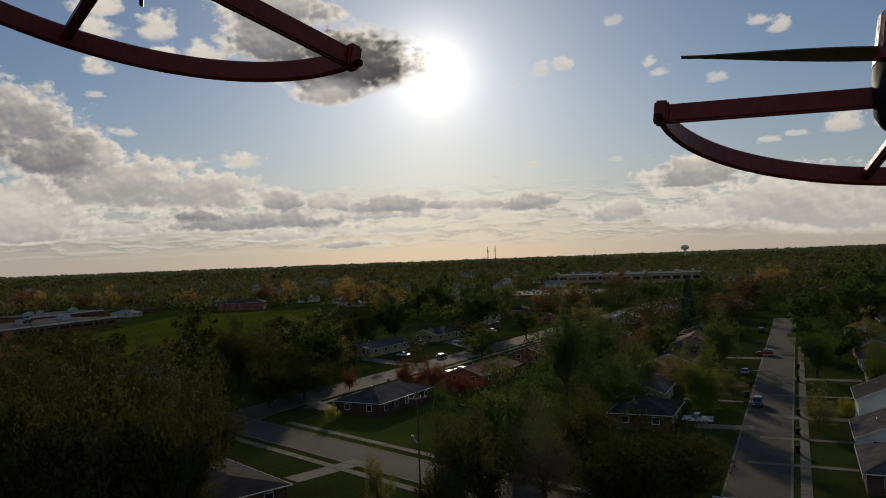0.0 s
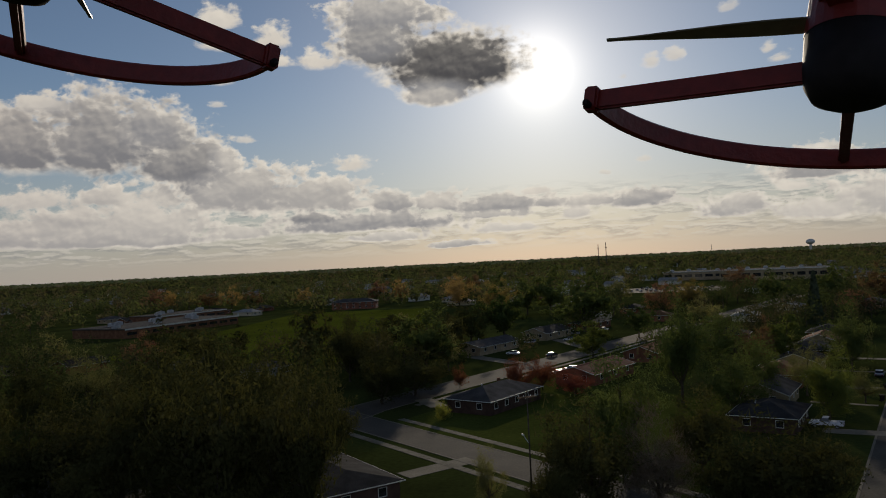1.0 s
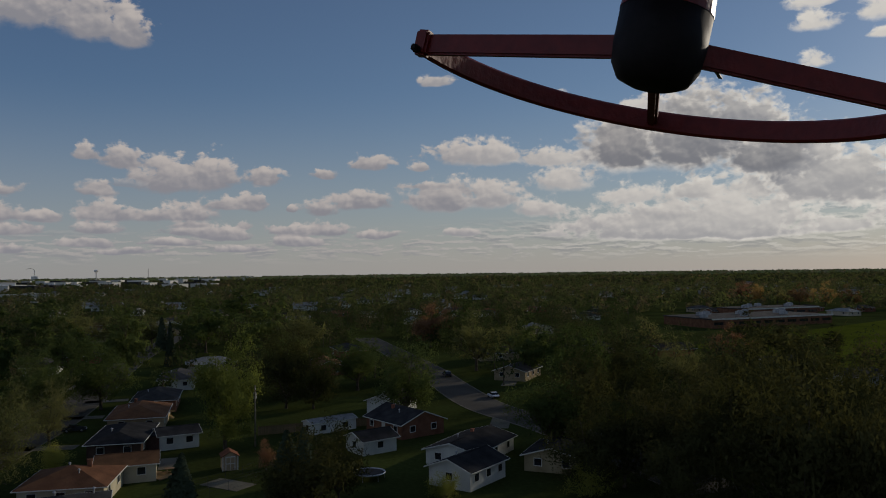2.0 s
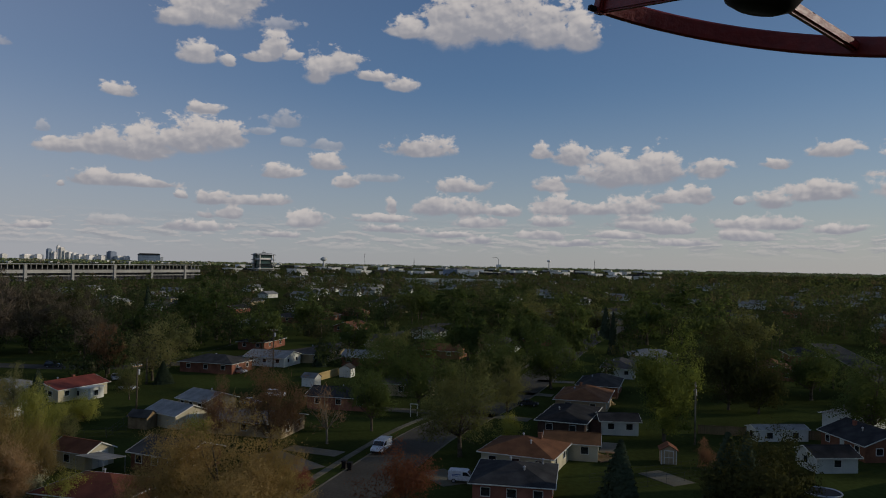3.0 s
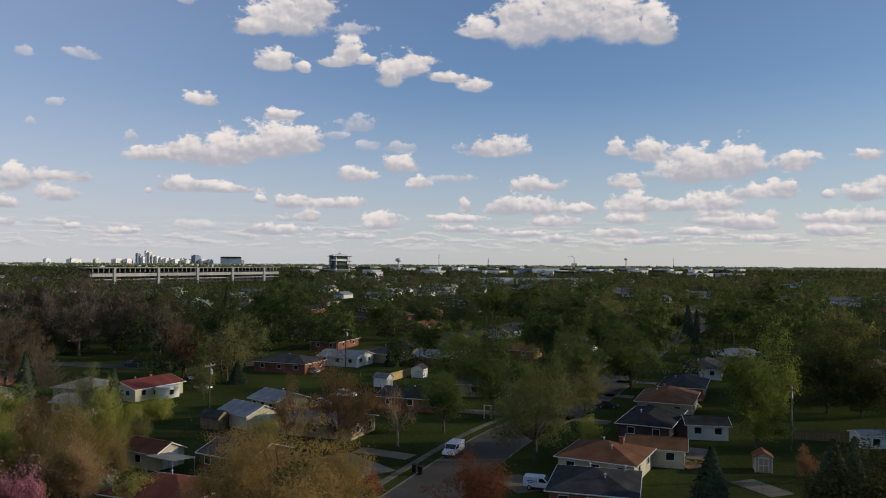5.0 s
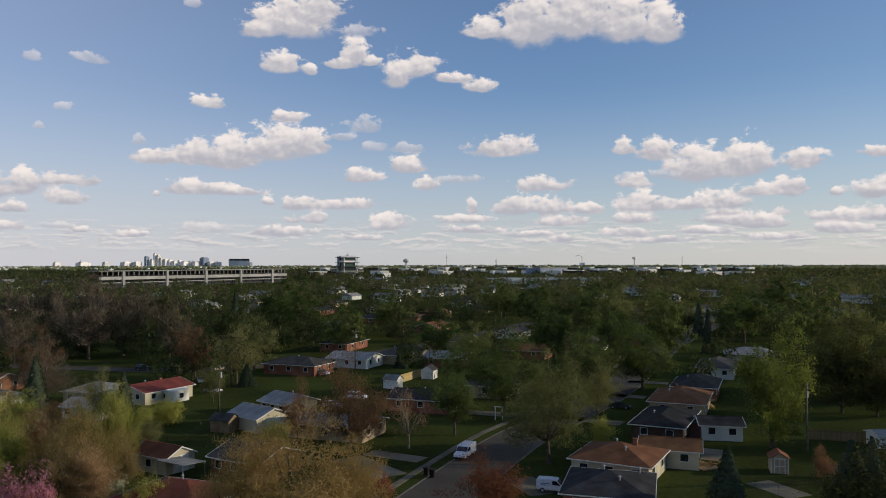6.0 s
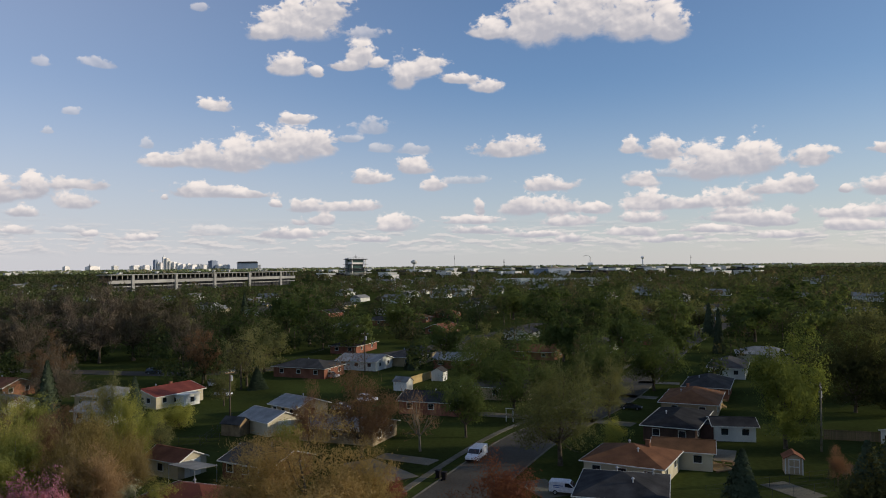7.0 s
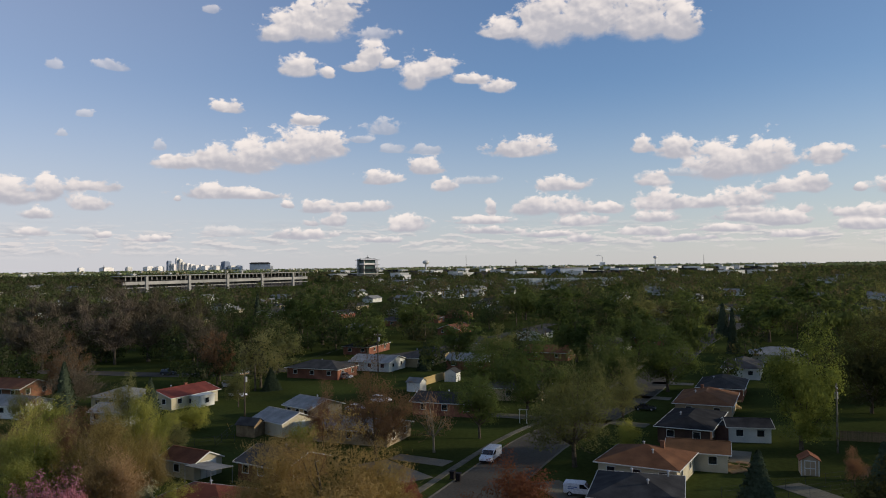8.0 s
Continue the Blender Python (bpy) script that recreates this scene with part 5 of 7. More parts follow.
house(65, 114.5, 65, 9.5, 9, 5.0, "gable", WHITE, SHINGLE_DARK, "two-storey white house with a dark roof", 0.5, 2)
for i, (kind, mat_w, mat_r, words) in enumerate((("hip", BRICK, SHINGLE_RED, "brick bungalow with a red roof"), ("gable", CREAM, SHINGLE_DARK, "cream bungalow with a dark roof"), ("hip", WHITE, SHINGLE_GREY, "white bungalow with a grey roof"),
                                                 ("gable", BRICK, SHINGLE_GREY, "brick bungalow with a grey roof"), ("hip", CREAM, SHINGLE_PALE, "cream bungalow with a pale roof"), ("gable", WHITE, SHINGLE_BROWN, "white bungalow with a brown roof"))):
    house(77 + i * 7.9, 131 + i * 17.0, 65, 11, 9, 2.7, kind, mat_w, mat_r, words + " along the side street", 0.45)
    house(35 + i * 7.9, 140 + i * 17.0 + (i % 2) * 2, 65, 11.5, 9, 2.7, "gable" if kind == "hip" else "hip", BRICK if i % 2 else TAN, (SHINGLE_GREY, SHINGLE_BROWN, SHINGLE_DARK)[i % 3],
          ("brick" if i % 2 else "tan") + " bungalow with a shingle roof facing the side street", 0.42)
house(31, 122, 65, 11, 9, 2.6, "hip", SHADE_DARK_BRICK, SHINGLE_DARK, "brick house with a dark roof among trees", 0.36)


# ---- vehicles ----
def wheel_meshes():
    tyre, rim = Geo(), Geo()
    tyre.tube((0, -0.11, 0), (0, 0.11, 0), 0.33, 0.33, 14)
    rim.tube((0, -0.118, 0), (0, 0.118, 0), 0.2, 0.2, 12)
    return tyre.mesh("tyre", RUBBER), rim.mesh("rim", METAL)


TYRE, RIM = wheel_meshes()
SHAPES = {  # length, width, outline of the body, outline of the glass, axles
    "sedan": (4.6, 1.8, ((-2.3, 0.35), (-2.28, 0.8), (-1.5, 0.95), (0.9, 0.98), (2.1, 0.82), (2.3, 0.6), (2.3, 0.32)), ((-1.45, 0.95), (-0.95, 1.40), (0.25, 1.43), (1.0, 0.98)), (-1.35, 1.4)),
    "suv": (4.6, 1.85, ((-2.3, 0.4), (-2.3, 1.0), (-2.2, 1.08), (0.95, 1.1), (2.15, 0.98), (2.3, 0.7), (2.3, 0.4)), ((-2.2, 1.08), (-1.95, 1.66), (0.2, 1.7), (1.0, 1.1)), (-1.4, 1.4)),
    "van": (5.7, 2.0, ((-2.85, 0.42), (-2.85, 1.86), (-2.7, 1.98), (0.8, 1.98), (1.0, 1.92), (1.75, 1.22), (2.7, 1.02), (2.85, 0.8), (2.85, 0.42)), ((0.3, 1.26), (0.3, 1.82), (0.98, 1.84), (1.68, 1.24)), (-1.8, 1.85)),
    "small_van": (4.4, 1.8, ((-2.2, 0.4), (-2.2, 1.72), (-2.1, 1.8), (0.35, 1.82), (0.6, 1.75), (1.25, 1.1), (2.05, 0.95), (2.2, 0.7), (2.2, 0.4)), ((0.0, 1.15), (0.0, 1.66), (0.55, 1.68), (1.15, 1.12)), (-1.35, 1.4)),
    "pickup": (5.4, 1.95, ((-2.7, 0.5), (-2.7, 1.1), (-0.5, 1.1), (-0.48, 1.12), (1.0, 1.14), (2.5, 1.05), (2.7, 0.8), (2.7, 0.5)), ((-0.5, 1.12), (-0.4, 1.72), (0.55, 1.74), (1.15, 1.14)), (-1.7, 1.75)),
}
CAR_STOCK = {}


def vehicle(kind, x, y, rot, paint, label, z=0.035, group=""):
    """A parked vehicle: body, glass, roof, four wheels, lamps and bumpers."""
    n, w, body, glass, axles = SHAPES[kind]
    key = (kind, paint.name)
    if key not in CAR_STOCK:
        b = Geo().prism(body, -w / 2, w / 2).mesh("body", paint, bevel=0.06)
        g = Geo()
        k = len(glass)
        g.add([(px, -w / 2 + 0.06 + (pz - glass[0][1]) * 0.18, pz) for px, pz in glass] + [(px, w / 2 - 0.06 - (pz - glass[0][1]) * 0.18, pz) for px, pz in glass],
              [(i, (i + 1) % k, k + (i + 1) % k, k + i) for i in range(k)] + [tuple(range(k - 1, -1, -1)), tuple(range(k, 2 * k))])
        if kind in ("van", "small_van"):
            g = Geo().prism(glass, -w / 2 - 0.012, w / 2 + 0.012)
            a, c = body[-5], body[-4]
            g.add([(a[0] + 0.06 + 0.012, s * (w / 2 - 0.15), a[1] - 0.06) for s in (-1, 1)] + [(c[0] + 0.012, s * (w / 2 - 0.1), c[1] + 0.05) for s in (1, -1)], [(0, 1, 2, 3)])
        g = g.mesh("glazing", GLASS_DARK)
        top = Geo()
        r0, r1 = glass[1], glass[2]
        top.box(r0[0] - 0.03, r1[0] + 0.05, -w / 2 + 0.14, w / 2 - 0.14, max(r0[1], r1[1]) - 0.03, max(r0[1], r1[1]) + 0.04)
        lamp = Geo().box(-0.05, 0.03, -0.16, 0.16, -0.07, 0.07)
        bump = Geo().box(-0.08, 0.06, -w / 2 + 0.05, w / 2 - 0.05, -0.1, 0.1)
        CAR_STOCK[key] = (b, g, top.mesh("roof", paint, bevel=0.02), lamp.mesh("headlight", LAMP_CLEAR, bevel=0.02), lamp.mesh("tail_light", LAMP_RED, bevel=0.02), bump.mesh("bumper", PLASTIC_BLACK, bevel=0.03))
    b, g, top, head, tail, bump = CAR_STOCK[key]
    ob = thing({"sedan": "car", "suv": "car", "van": "van", "small_van": "van", "pickup": "pickup_truck"}[kind], pose(x, y, z, 0, 0, rot) @ Matrix.Scale(0.84, 4), label, {"van": "van", "small_van": "van", "pickup": "pickup"}.get(kind, "car"), group)
    part("body", b, paint, ob)
    part("glazing", g, GLASS_DARK, ob)
    if kind not in ("van", "small_van"):
        part("roof", top, paint, ob)
    hz = body[-2][1] - 0.02
    for s in (-1, 1):
        part("headlight", head, LAMP_CLEAR, ob, m=pose(n / 2, s * (w / 2 - 0.25), hz))
        part("tail_light", tail, LAMP_RED, ob, m=pose(-n / 2, s * (w / 2 - 0.2), body[1][1] * 0.8))
        part("bumper", bump, PLASTIC_BLACK, ob, m=pose(s * n / 2, 0, 0.45))
        for a in axles:
            wh = part("wheel", TYRE, RUBBER, ob, m=pose(a, s * (w / 2 - 0.1), 0.33))
            part("rim", RIM, METAL, wh)
    return ob


CAR_WORDS = {CAR_WHITE: "white", CAR_DARK: "dark", CAR_SILVER: "silver-grey", CAR_RED: "red"}


def parked(kind, x, y, rot, paint, where="parked on a suburban driveway"):
    return vehicle(kind, x, y, rot, paint, CAR_WORDS[paint] + " " + {"sedan": "saloon car", "suv": "estate car", "pickup": "pickup truck", "van": "panel van", "small_van": "small van"}[kind] + " " + where)


vehicle("van", -109.6, 8.2, -22 + 180 + 180, CAR_WHITE, "white panel van parked at the kerb of the street", 0.05)
small = vehicle("small_van", -93.4, 17.4, 70, CAR_WHITE, "small white delivery van with blue marks on a driveway", 0.05)
mark = Geo()
for i, (a, b) in enumerate(((-1.6, -0.3), (-1.6, -0.75))):
    for s in (-1, 1):
        mark.box(a, b, s * 0.905 - 0.004, s * 0.905 + 0.004, 1.22 - i * 0.22, 1.32 - i * 0.22)
part("side_mark", mark, BLUE_MARK, small, "plain blue bars")
parked("sedan", -118.2, 114, 157, CAR_WHITE, "parked at the far kerb of the bending street")
parked("suv", 51.9, 130.6, 245, CAR_DARK, "standing in the side street")
parked("pickup", 38.2, 119.8, 155, CAR_WHITE, "parked in front of a garage")
parked("sedan", -1.4, 207.5, 60, CAR_DARK, "driving up the street")
parked("sedan", 62.5, 163, 65, CAR_SILVER, "parked at the kerb of the side street")
parked("suv", 98, 240, 65, CAR_DARK, "parked at the kerb of the side street")
parked("suv", 128, 287, 65, CAR_SILVER, "at the end of the side street")
for x, y, r, k, p in ((-12, 214, 150, "sedan", CAR_WHITE), (-8, 240, 150, "suv", CAR_SILVER), (4, 244, 150, "sedan", CAR_WHITE), (6, 262, 150, "suv", CAR_SILVER), (16, 272, 150, "sedan", CAR_WHITE), (0, 176, 150, "sedan", CAR_SILVER),
                      (3, 180, 150, "suv", CAR_DARK), (-146, -14, 70, "sedan", CAR_SILVER), (-143, 38, 70, "sedan", CAR_DARK), (-163, -40, 62, "sedan", CAR_WHITE), (-186, -21, 60, "suv", CAR_SILVER), (-154, -10, 68, "suv", CAR_WHITE),
                      (-176, -46, 20, "pickup", CAR_SILVER), (-190, 72, 160, "suv", CAR_WHITE), (-220, 60, 160, "sedan", CAR_SILVER), (-150, 128, 155, "suv", CAR_DARK), (71, 118, 155, "sedan", CAR_SILVER), (78, 190, 155, "suv", CAR_RED), (60, 206, 155, "sedan", CAR_WHITE)):
    parked(k, x, y, r, p)

# ---- street furniture and yards ----
sidewalk(LINES["side"], -4.9, 1.2, 40, 330)
sidewalk(LINES["drive"], -6.8, 1.3, 18, 130)
sidewalk(LINES["cross"], 6.0, 1.3, 62, 150)
sidewalk(LINES["cross"], -5.8, 1.3, 62, 150)
sidewalk(LINES["court"], 6.4, 1.0, 60, 200)
DRIVE_WORDS = "pale concrete driveway between a house and the street"
for a in ((-109.5, -8, -100.3, -1.6, 5.0), (-112.5, -5, -108.2, 2.4, 3.0), (-146, -2, -137, 20, 3.5), (-99, 14, -92.5, 16.5, 4.0), (-136, 25.5, -130, 35, 3.2), (-158, 38, -154, 46, 3.0), (-174, 48, -171, 56, 3.0),
          (-24, 214, -10, 197, 4.5), (-22, 142, -26.5, 150, 3.5), (0, 250, 9, 224, 4.0), (48, 92, 37, 97.5, 1.2), (55, 104, 43.5, 109.5, 1.2), (62, 117, 50.5, 122.5, 2.6), (72, 133, 58, 139.5, 1.2), (80, 150, 66.5, 156.5, 2.8),
          (37, 118, 45, 115, 3.0), (42, 139, 51, 134.5, 1.2), (48, 154, 59, 148.5, 2.6), (56, 172, 67.5, 166.5, 1.2), (64, 190, 75.5, 184.5, 2.6), (-20, 97, -12, 104.5, 3.2), (-95, 93, -104, 103, 3.4), (-128, 128, -133, 134, 3.2)):
    slab_strip("driveway" if a[4] > 2 else "front_path", *a, DRIVE_WORDS if a[4] > 2 else "narrow concrete path from a front door")
slab_strip("yard_slab", -96.5, 42.5, -90.5, 44.7, 3.6, "plain concrete slab in a back yard")
slab_strip("patio", -106.5, 40.6, -112.6, 43.4, 2.6, "worn grey patio slab behind a house")
# a low wooden deck of single planks beside the cream wing
deck = thing("wooden_deck", pose(-103.6, 38.4, 0, 0, 0, 22), "low red-brown wooden deck of planks behind a house", "deck")
plank = Geo().box(-2.1, 2.1, -0.065, 0.065, 0.16, 0.2).mesh("plank", WOOD)
for k in range(20):
    part("plank", plank, WOOD, deck, m=pose(0, (k - 9.5) * 0.15, 0))
for sx in (-1.8, 0, 1.8):
    part("joist", Geo().box(sx - 0.05, sx + 0.05, -1.5, 1.5, -0.02, 0.16), WOOD, deck)
# a flat-roofed glazed link between the brick house and its white annex
link = thing("glazed_link", pose(-120.9, 43.4, 0, 0, 0, 62), "dark flat-roofed glazed link between house and annex", "porch")
part("wall", Geo().box(-1.5, 1.5, -1.4, 1.4, -0.1, 2.15), SHADE_DARK_BRICK, link)
part("roof", Geo().box(-1.7, 1.7, -1.6, 1.6, 2.15, 2.3), SHINGLE_DARK, link)
for s in (-0.55, 0.55):
    pane = part("glass_door", Geo().box(1.5, 1.54, s - 0.42, s + 0.42, 0.05, 1.95), GLASS_DARK, link)
    part("frame", Geo().box(1.54, 1.58, s - 0.46, s - 0.40, 0.05, 2.0).box(1.54, 1.58, s + 0.40, s + 0.46, 0.05, 2.0).box(1.54, 1.58, s - 0.40, s + 0.40, 1.92, 2.0), PAINT_WHITE, pane)
# pale wooden steps and rail behind the orange-roofed house
steps = thing("wooden_steps", pose(-143.6, 55.0, 0, 0, 0, 65), "pale yellow wooden steps with a rail behind a house", "steps")
for k in range(4):
    part("tread", Geo().box(k * 0.28 - 0.6, k * 0.28 - 0.32, -0.6, 0.6, 0, 0.75 - k * 0.18), YELLOW_WOOD, steps)
for s in (-0.62, 0.62):
    part("post", Geo().box(-0.6, -0.52, s - 0.04, s + 0.04, 0, 1.6), YELLOW_WOOD, steps)
    part("rail", Geo().box(-0.6, 0.55, s - 0.03, s + 0.03, 1.25, 1.35), YELLOW_WOOD, steps)
stop = Geo().box(-2.6, 2.6, -0.2, 0.2, 0, 0.006)
ob = sheet("stop_line", stop, PAINT_WHITE, "worn white stop line across the street", "road marking")
ob.matrix_basis = pose(30.4, 83.5, 0.036, 0, 0, -25)

BIN_BODY = Geo().add([(sx * k, sy * k * 1.1, z) for z, k in ((0.08, 0.23), (1.0, 0.3)) for sx, sy in ((-1, -1), (1, -1), (1, 1), (-1, 1))], [(3, 2, 1, 0), (4, 5, 6, 7), (0, 1, 5, 4), (1, 2, 6, 5), (2, 3, 7, 6), (3, 0, 4, 7)]).mesh("body", PLASTIC_BLACK, bevel=0.03)
BIN_LID = Geo().box(-0.33, 0.36, -0.37, 0.37, 1.0, 1.07).box(-0.42, -0.3, -0.3, 0.3, 0.93, 1.0).mesh("lid", PLASTIC_BLACK, bevel=0.02)
BIN_WHEEL = Geo().tube((-0.24, -0.3, 0.12), (-0.24, -0.22, 0.12), 0.12, 0.12, 10).tube((-0.24, 0.22, 0.12), (-0.24, 0.3, 0.12), 0.12, 0.12, 10).mesh("wheels", RUBBER)
for x, y, r in ((75.4, 166.9, 20), (54.6, 121.9, 160), (48.8, 109.4, 155), (44.5, 100.2, 160), (57.6, 148, 20), (68.5, 152, 160), (53.0, 138, 10), (-99.6, 3.6, 70), (-100.5, 2.9, 66)):
    ob = thing("wheelie_bin", pose(x, y, 0.05, 0, 0, r), "dark wheeled refuse bin standing at the kerb", "bin", "bins at the kerb")
    part("body", BIN_BODY, PLASTIC_BLACK, ob)
    part("lid", BIN_LID, PLASTIC_BLACK, ob)
    part("wheels", BIN_WHEEL, RUBBER, ob)


def utility_pole(x, y, h, rot, lamp=False, pale=False, slim=1.0):
    ob = thing("utility_pole", pose(x, y, 0, 0, 0, rot), ("pale " if pale else "brown ") + "wooden utility pole with a crossarm" + (" and street lamp" if lamp else ""), "utility pole")
    part("pole", Geo().tube((0, 0, -0.3), (0, 0, h), 0.16 * slim, 0.10 * slim, 8), PALE_BARK if pale else BARK, ob, smooth=True)
    part("crossarm", Geo().box(-1.1, 1.1, -0.06, 0.06, h - 0.75, h - 0.6), WOOD, ob)
    for s in (-0.95, -0.4, 0.4, 0.95):
        part("insulator", Geo().tube((s, 0, h - 0.6), (s, 0, h - 0.42), 0.06, 0.04, 6), LAMP_CLEAR, ob)
    if not lamp:
        part("transformer", Geo().tube((0.32, 0, h - 2.1), (0.32, 0, h - 1.2), 0.24, 0.24, 10), METAL, ob, "grey transformer drum")
    if lamp:
        part("lamp_arm", Geo().tube((0, 0, h * 0.55), (0, 1.6, h * 0.6), 0.04, 0.035, 6), METAL, ob)
        part("lamp_head", Geo().box(-0.1, 0.1, 1.45, 1.9, h * 0.6 - 0.08, h * 0.6 + 0.1), PAINT_WHITE, ob, bevel=0.04)
    return ob


def wire(a, b, sag=0.8):
    g, pts = Geo(), []
    for i in range(13):
        t = i / 12
        p = Vector(a).lerp(Vector(b), t)
        p.z -= sag * 4 * t * (1 - t)
        pts.append(p)
    across = (Vector(b) - Vector(a)).cross(Vector((0, 0, 1))).normalized() * 0.012
    ring = (across, -across, Vector((0, 0, 0.016)))
    verts = [p + o for p in pts for o in ring]
    faces = [(3 * i + k, 3 * i + (k + 1) % 3, 3 * i + 3 + (k + 1) % 3, 3 * i + 3 + k) for i in range(12) for k in range(3)]
    g.add(verts, faces)
    tagged(new("power_line", g.mesh("power_line", STEEL_DARK)), "thin dark overhead wire between poles", "wire")


utility_pole(-3.4, 84, 12.6, 25, True, slim=0.7)
utility_pole(-111, 56, 9.5, 160, pale=True)
utility_pole(-194.9, -13.9, 10, 60)
utility_pole(-158, 70, 9.5, 160)
utility_pole(-246, 92, 10, 60)
utility_pole(-137, -32, 9, 150)
wire((-111, 56, 8.9), (-158, 70, 8.9))
wire((-194.9, -13.9, 9.4), (-137, -32, 8.4))


def fence(x0, y0, x1, y1, h, mat, label):
    """A board fence: posts with upright boards and two rails."""
    n = math.hypot(x1 - x0, y1 - y0)
    ob = thing("fence", pose(x0, y0, 0, 0, 0, math.degrees(math.atan2(y1 - y0, x1 - x0))), label, "fence")
    board = Geo().box(-0.07, 0.07, -0.012, 0.012, 0.06, h).mesh("board", mat)
    post = Geo().box(-0.05, 0.05, 0.02, 0.12, -0.3, h + 0.05).mesh("post", mat)
    for i in range(int(n / 0.165)):
        part("board", board, mat, ob, m=pose(i * 0.165, 0, 0))
    for i in range(int(n / 2.4) + 1):
        part("post", post, mat, ob, m=pose(i * 2.4, 0, 0))
    for z in (0.4, h - 0.3):
        part("rail", Geo().box(0, n, 0.012, 0.06, z - 0.04, z + 0.04), mat, ob)


fence(-173.5, -2.4, -183, 2.4, 1.8, YELLOW_WOOD, "yellow board fence beside a shed")
fence(-98.5, 52, -96, 60, 1.6, WOOD, "weathered board fence along a back yard")
fence(-118, 60, -112, 78, 1.5, WOOD, "grey board fence behind a pale house")


def net_fence(x0, y0, x1, y1):
    n = math.hypot(x1 - x0, y1 - y0)
    ob = thing("wire_fence", pose(x0, y0, 0, 0, 0, math.degrees(math.atan2(y1 - y0, x1 - x0))), "low galvanised wire fence between yards", "fence")
    post = Geo().tube((0, 0, -0.2), (0, 0, 1.2), 0.022, 0.022, 6).mesh("post", STEEL_DARK)
    for i in range(int(n / 3) + 1):
        part("post", post, METAL, ob, m=pose(i * 3, 0, 0))
    for z in (0.1, 0.65, 1.15):
        part("rail", Geo().tube((0, 0, z), (n, 0, z), 0.009, 0.009, 4), STEEL_DARK, ob)


net_fence(-88, 34, -95, 54)
net_fence(-92, 33, -98.5, 52)
net_fence(-120, -32, -139, -32)
net_fence(-123, -30, -114, -45)
net_fence(-97, 58, -118, 66)
TABLE_TOP = Geo().box(-0.9, 0.9, -0.38, 0.38, 0.70, 0.75)
ob = thing("picnic_table", pose(-103.8, 40.2, 0.05, 0, 0, 60), "weathered wooden picnic table on a patio", "table")
part("tabletop", TABLE_TOP, WOOD, ob)
for s in (-1, 1):
    part("bench", Geo().box(-0.9, 0.9, s * 0.7 - 0.13, s * 0.7 + 0.13, 0.42, 0.46), WOOD, ob)
    part("leg", Geo().box(s * 0.6 - 0.05, s * 0.6 + 0.05, -0.8, 0.8, 0.36, 0.42).box(s * 0.6 - 0.04, s * 0.6 + 0.04, -0.6, -0.5, 0, 0.7).box(s * 0.6 - 0.04, s * 0.6 + 0.04, 0.5, 0.6, 0, 0.7), WOOD, ob)
# a trampoline frame and pool in a back yard
ob = thing("trampoline", pose(-83.5, 58.5, 0, 0, 0, 0), "round dark trampoline with a pale rim in a back yard", "trampoline")
mat_disc, rim_ring = Geo(), Geo()
mat_disc.tube((0, 0, 0.86), (0, 0, 0.88), 1.9, 1.9, 32)
for i in range(32):
    a, b = 2 * math.pi * i / 32, 2 * math.pi * (i + 1) / 32
    rim_ring.tube((2.05 * math.cos(a), 2.05 * math.sin(a), 0.88), (2.05 * math.cos(b), 2.05 * math.sin(b), 0.88), 0.1, 0.1, 6, caps=False)
part("mat", mat_disc, PLASTIC_BLACK, ob)
part("rim", rim_ring, METAL, ob)
for i in range(6):
    a = 2 * math.pi * i / 6
    part("leg", Geo().tube((2.0 * math.cos(a), 2.0 * math.sin(a), 0), (2.0 * math.cos(a), 2.0 * math.sin(a), 0.85), 0.03, 0.03, 6), METAL, ob)

# a lean-to canopy beside the cream outbuilding, a pale pole, a young tree's stake and cars by the park
ob = thing("canopy", pose(-100.6, -27.2, 0, 0, 0, 58), "grey-blue lean-to canopy on thin posts beside an outbuilding", "canopy")
part("roof_sheet", Geo().add([(-2.4, -1.8, 2.25), (2.4, -1.8, 2.25), (2.4, 1.8, 1.95), (-2.4, 1.8, 1.95), (-2.4, -1.8, 2.31), (2.4, -1.8, 2.31), (2.4, 1.8, 2.01), (-2.4, 1.8, 2.01)],
                             [(3, 2, 1, 0), (4, 5, 6, 7), (0, 1, 5, 4), (1, 2, 6, 5), (2, 3, 7, 6), (3, 0, 4, 7)]), SHINGLE_PALE, ob)
for sx in (-2.3, 2.3):
    for sy in (-1.7, 1.7):
        part("post", Geo().tube((sx, sy, 0), (sx, sy, 2.1), 0.045, 0.045, 6), METAL, ob)
ob = thing("pole", pose(-95.5, -43.5, 0, 4, 5, 0), "pale bare leaning pole among shrubs", "pole")
part("shaft", Geo().tube((0, 0, -0.2), (0, 0, 6.5), 0.09, 0.07, 7), PALE_BARK, ob, smooth=True)
parked("suv", -196.6, -66, 98, CAR_DARK, "standing on the park road")
parked("sedan", -198.5, -46.5, 120, CAR_WHITE, "standing on the park road")
ob = thing("bench", pose(-112.5, -38.5, 0, 0, 0, 30), "pale wooden garden bench on a lawn", "bench")
part("seat", Geo().box(-1.0, 1.0, -0.2, 0.2, 0.42, 0.47), WOOD, ob)
part("backrest", Geo().box(-1.0, 1.0, 0.2, 0.25, 0.55, 0.95), WOOD, ob)
for s in (-0.85, 0.85):
    part("leg", Geo().box(s - 0.04, s + 0.04, -0.18, 0.22, 0, 0.9), WOOD, ob)
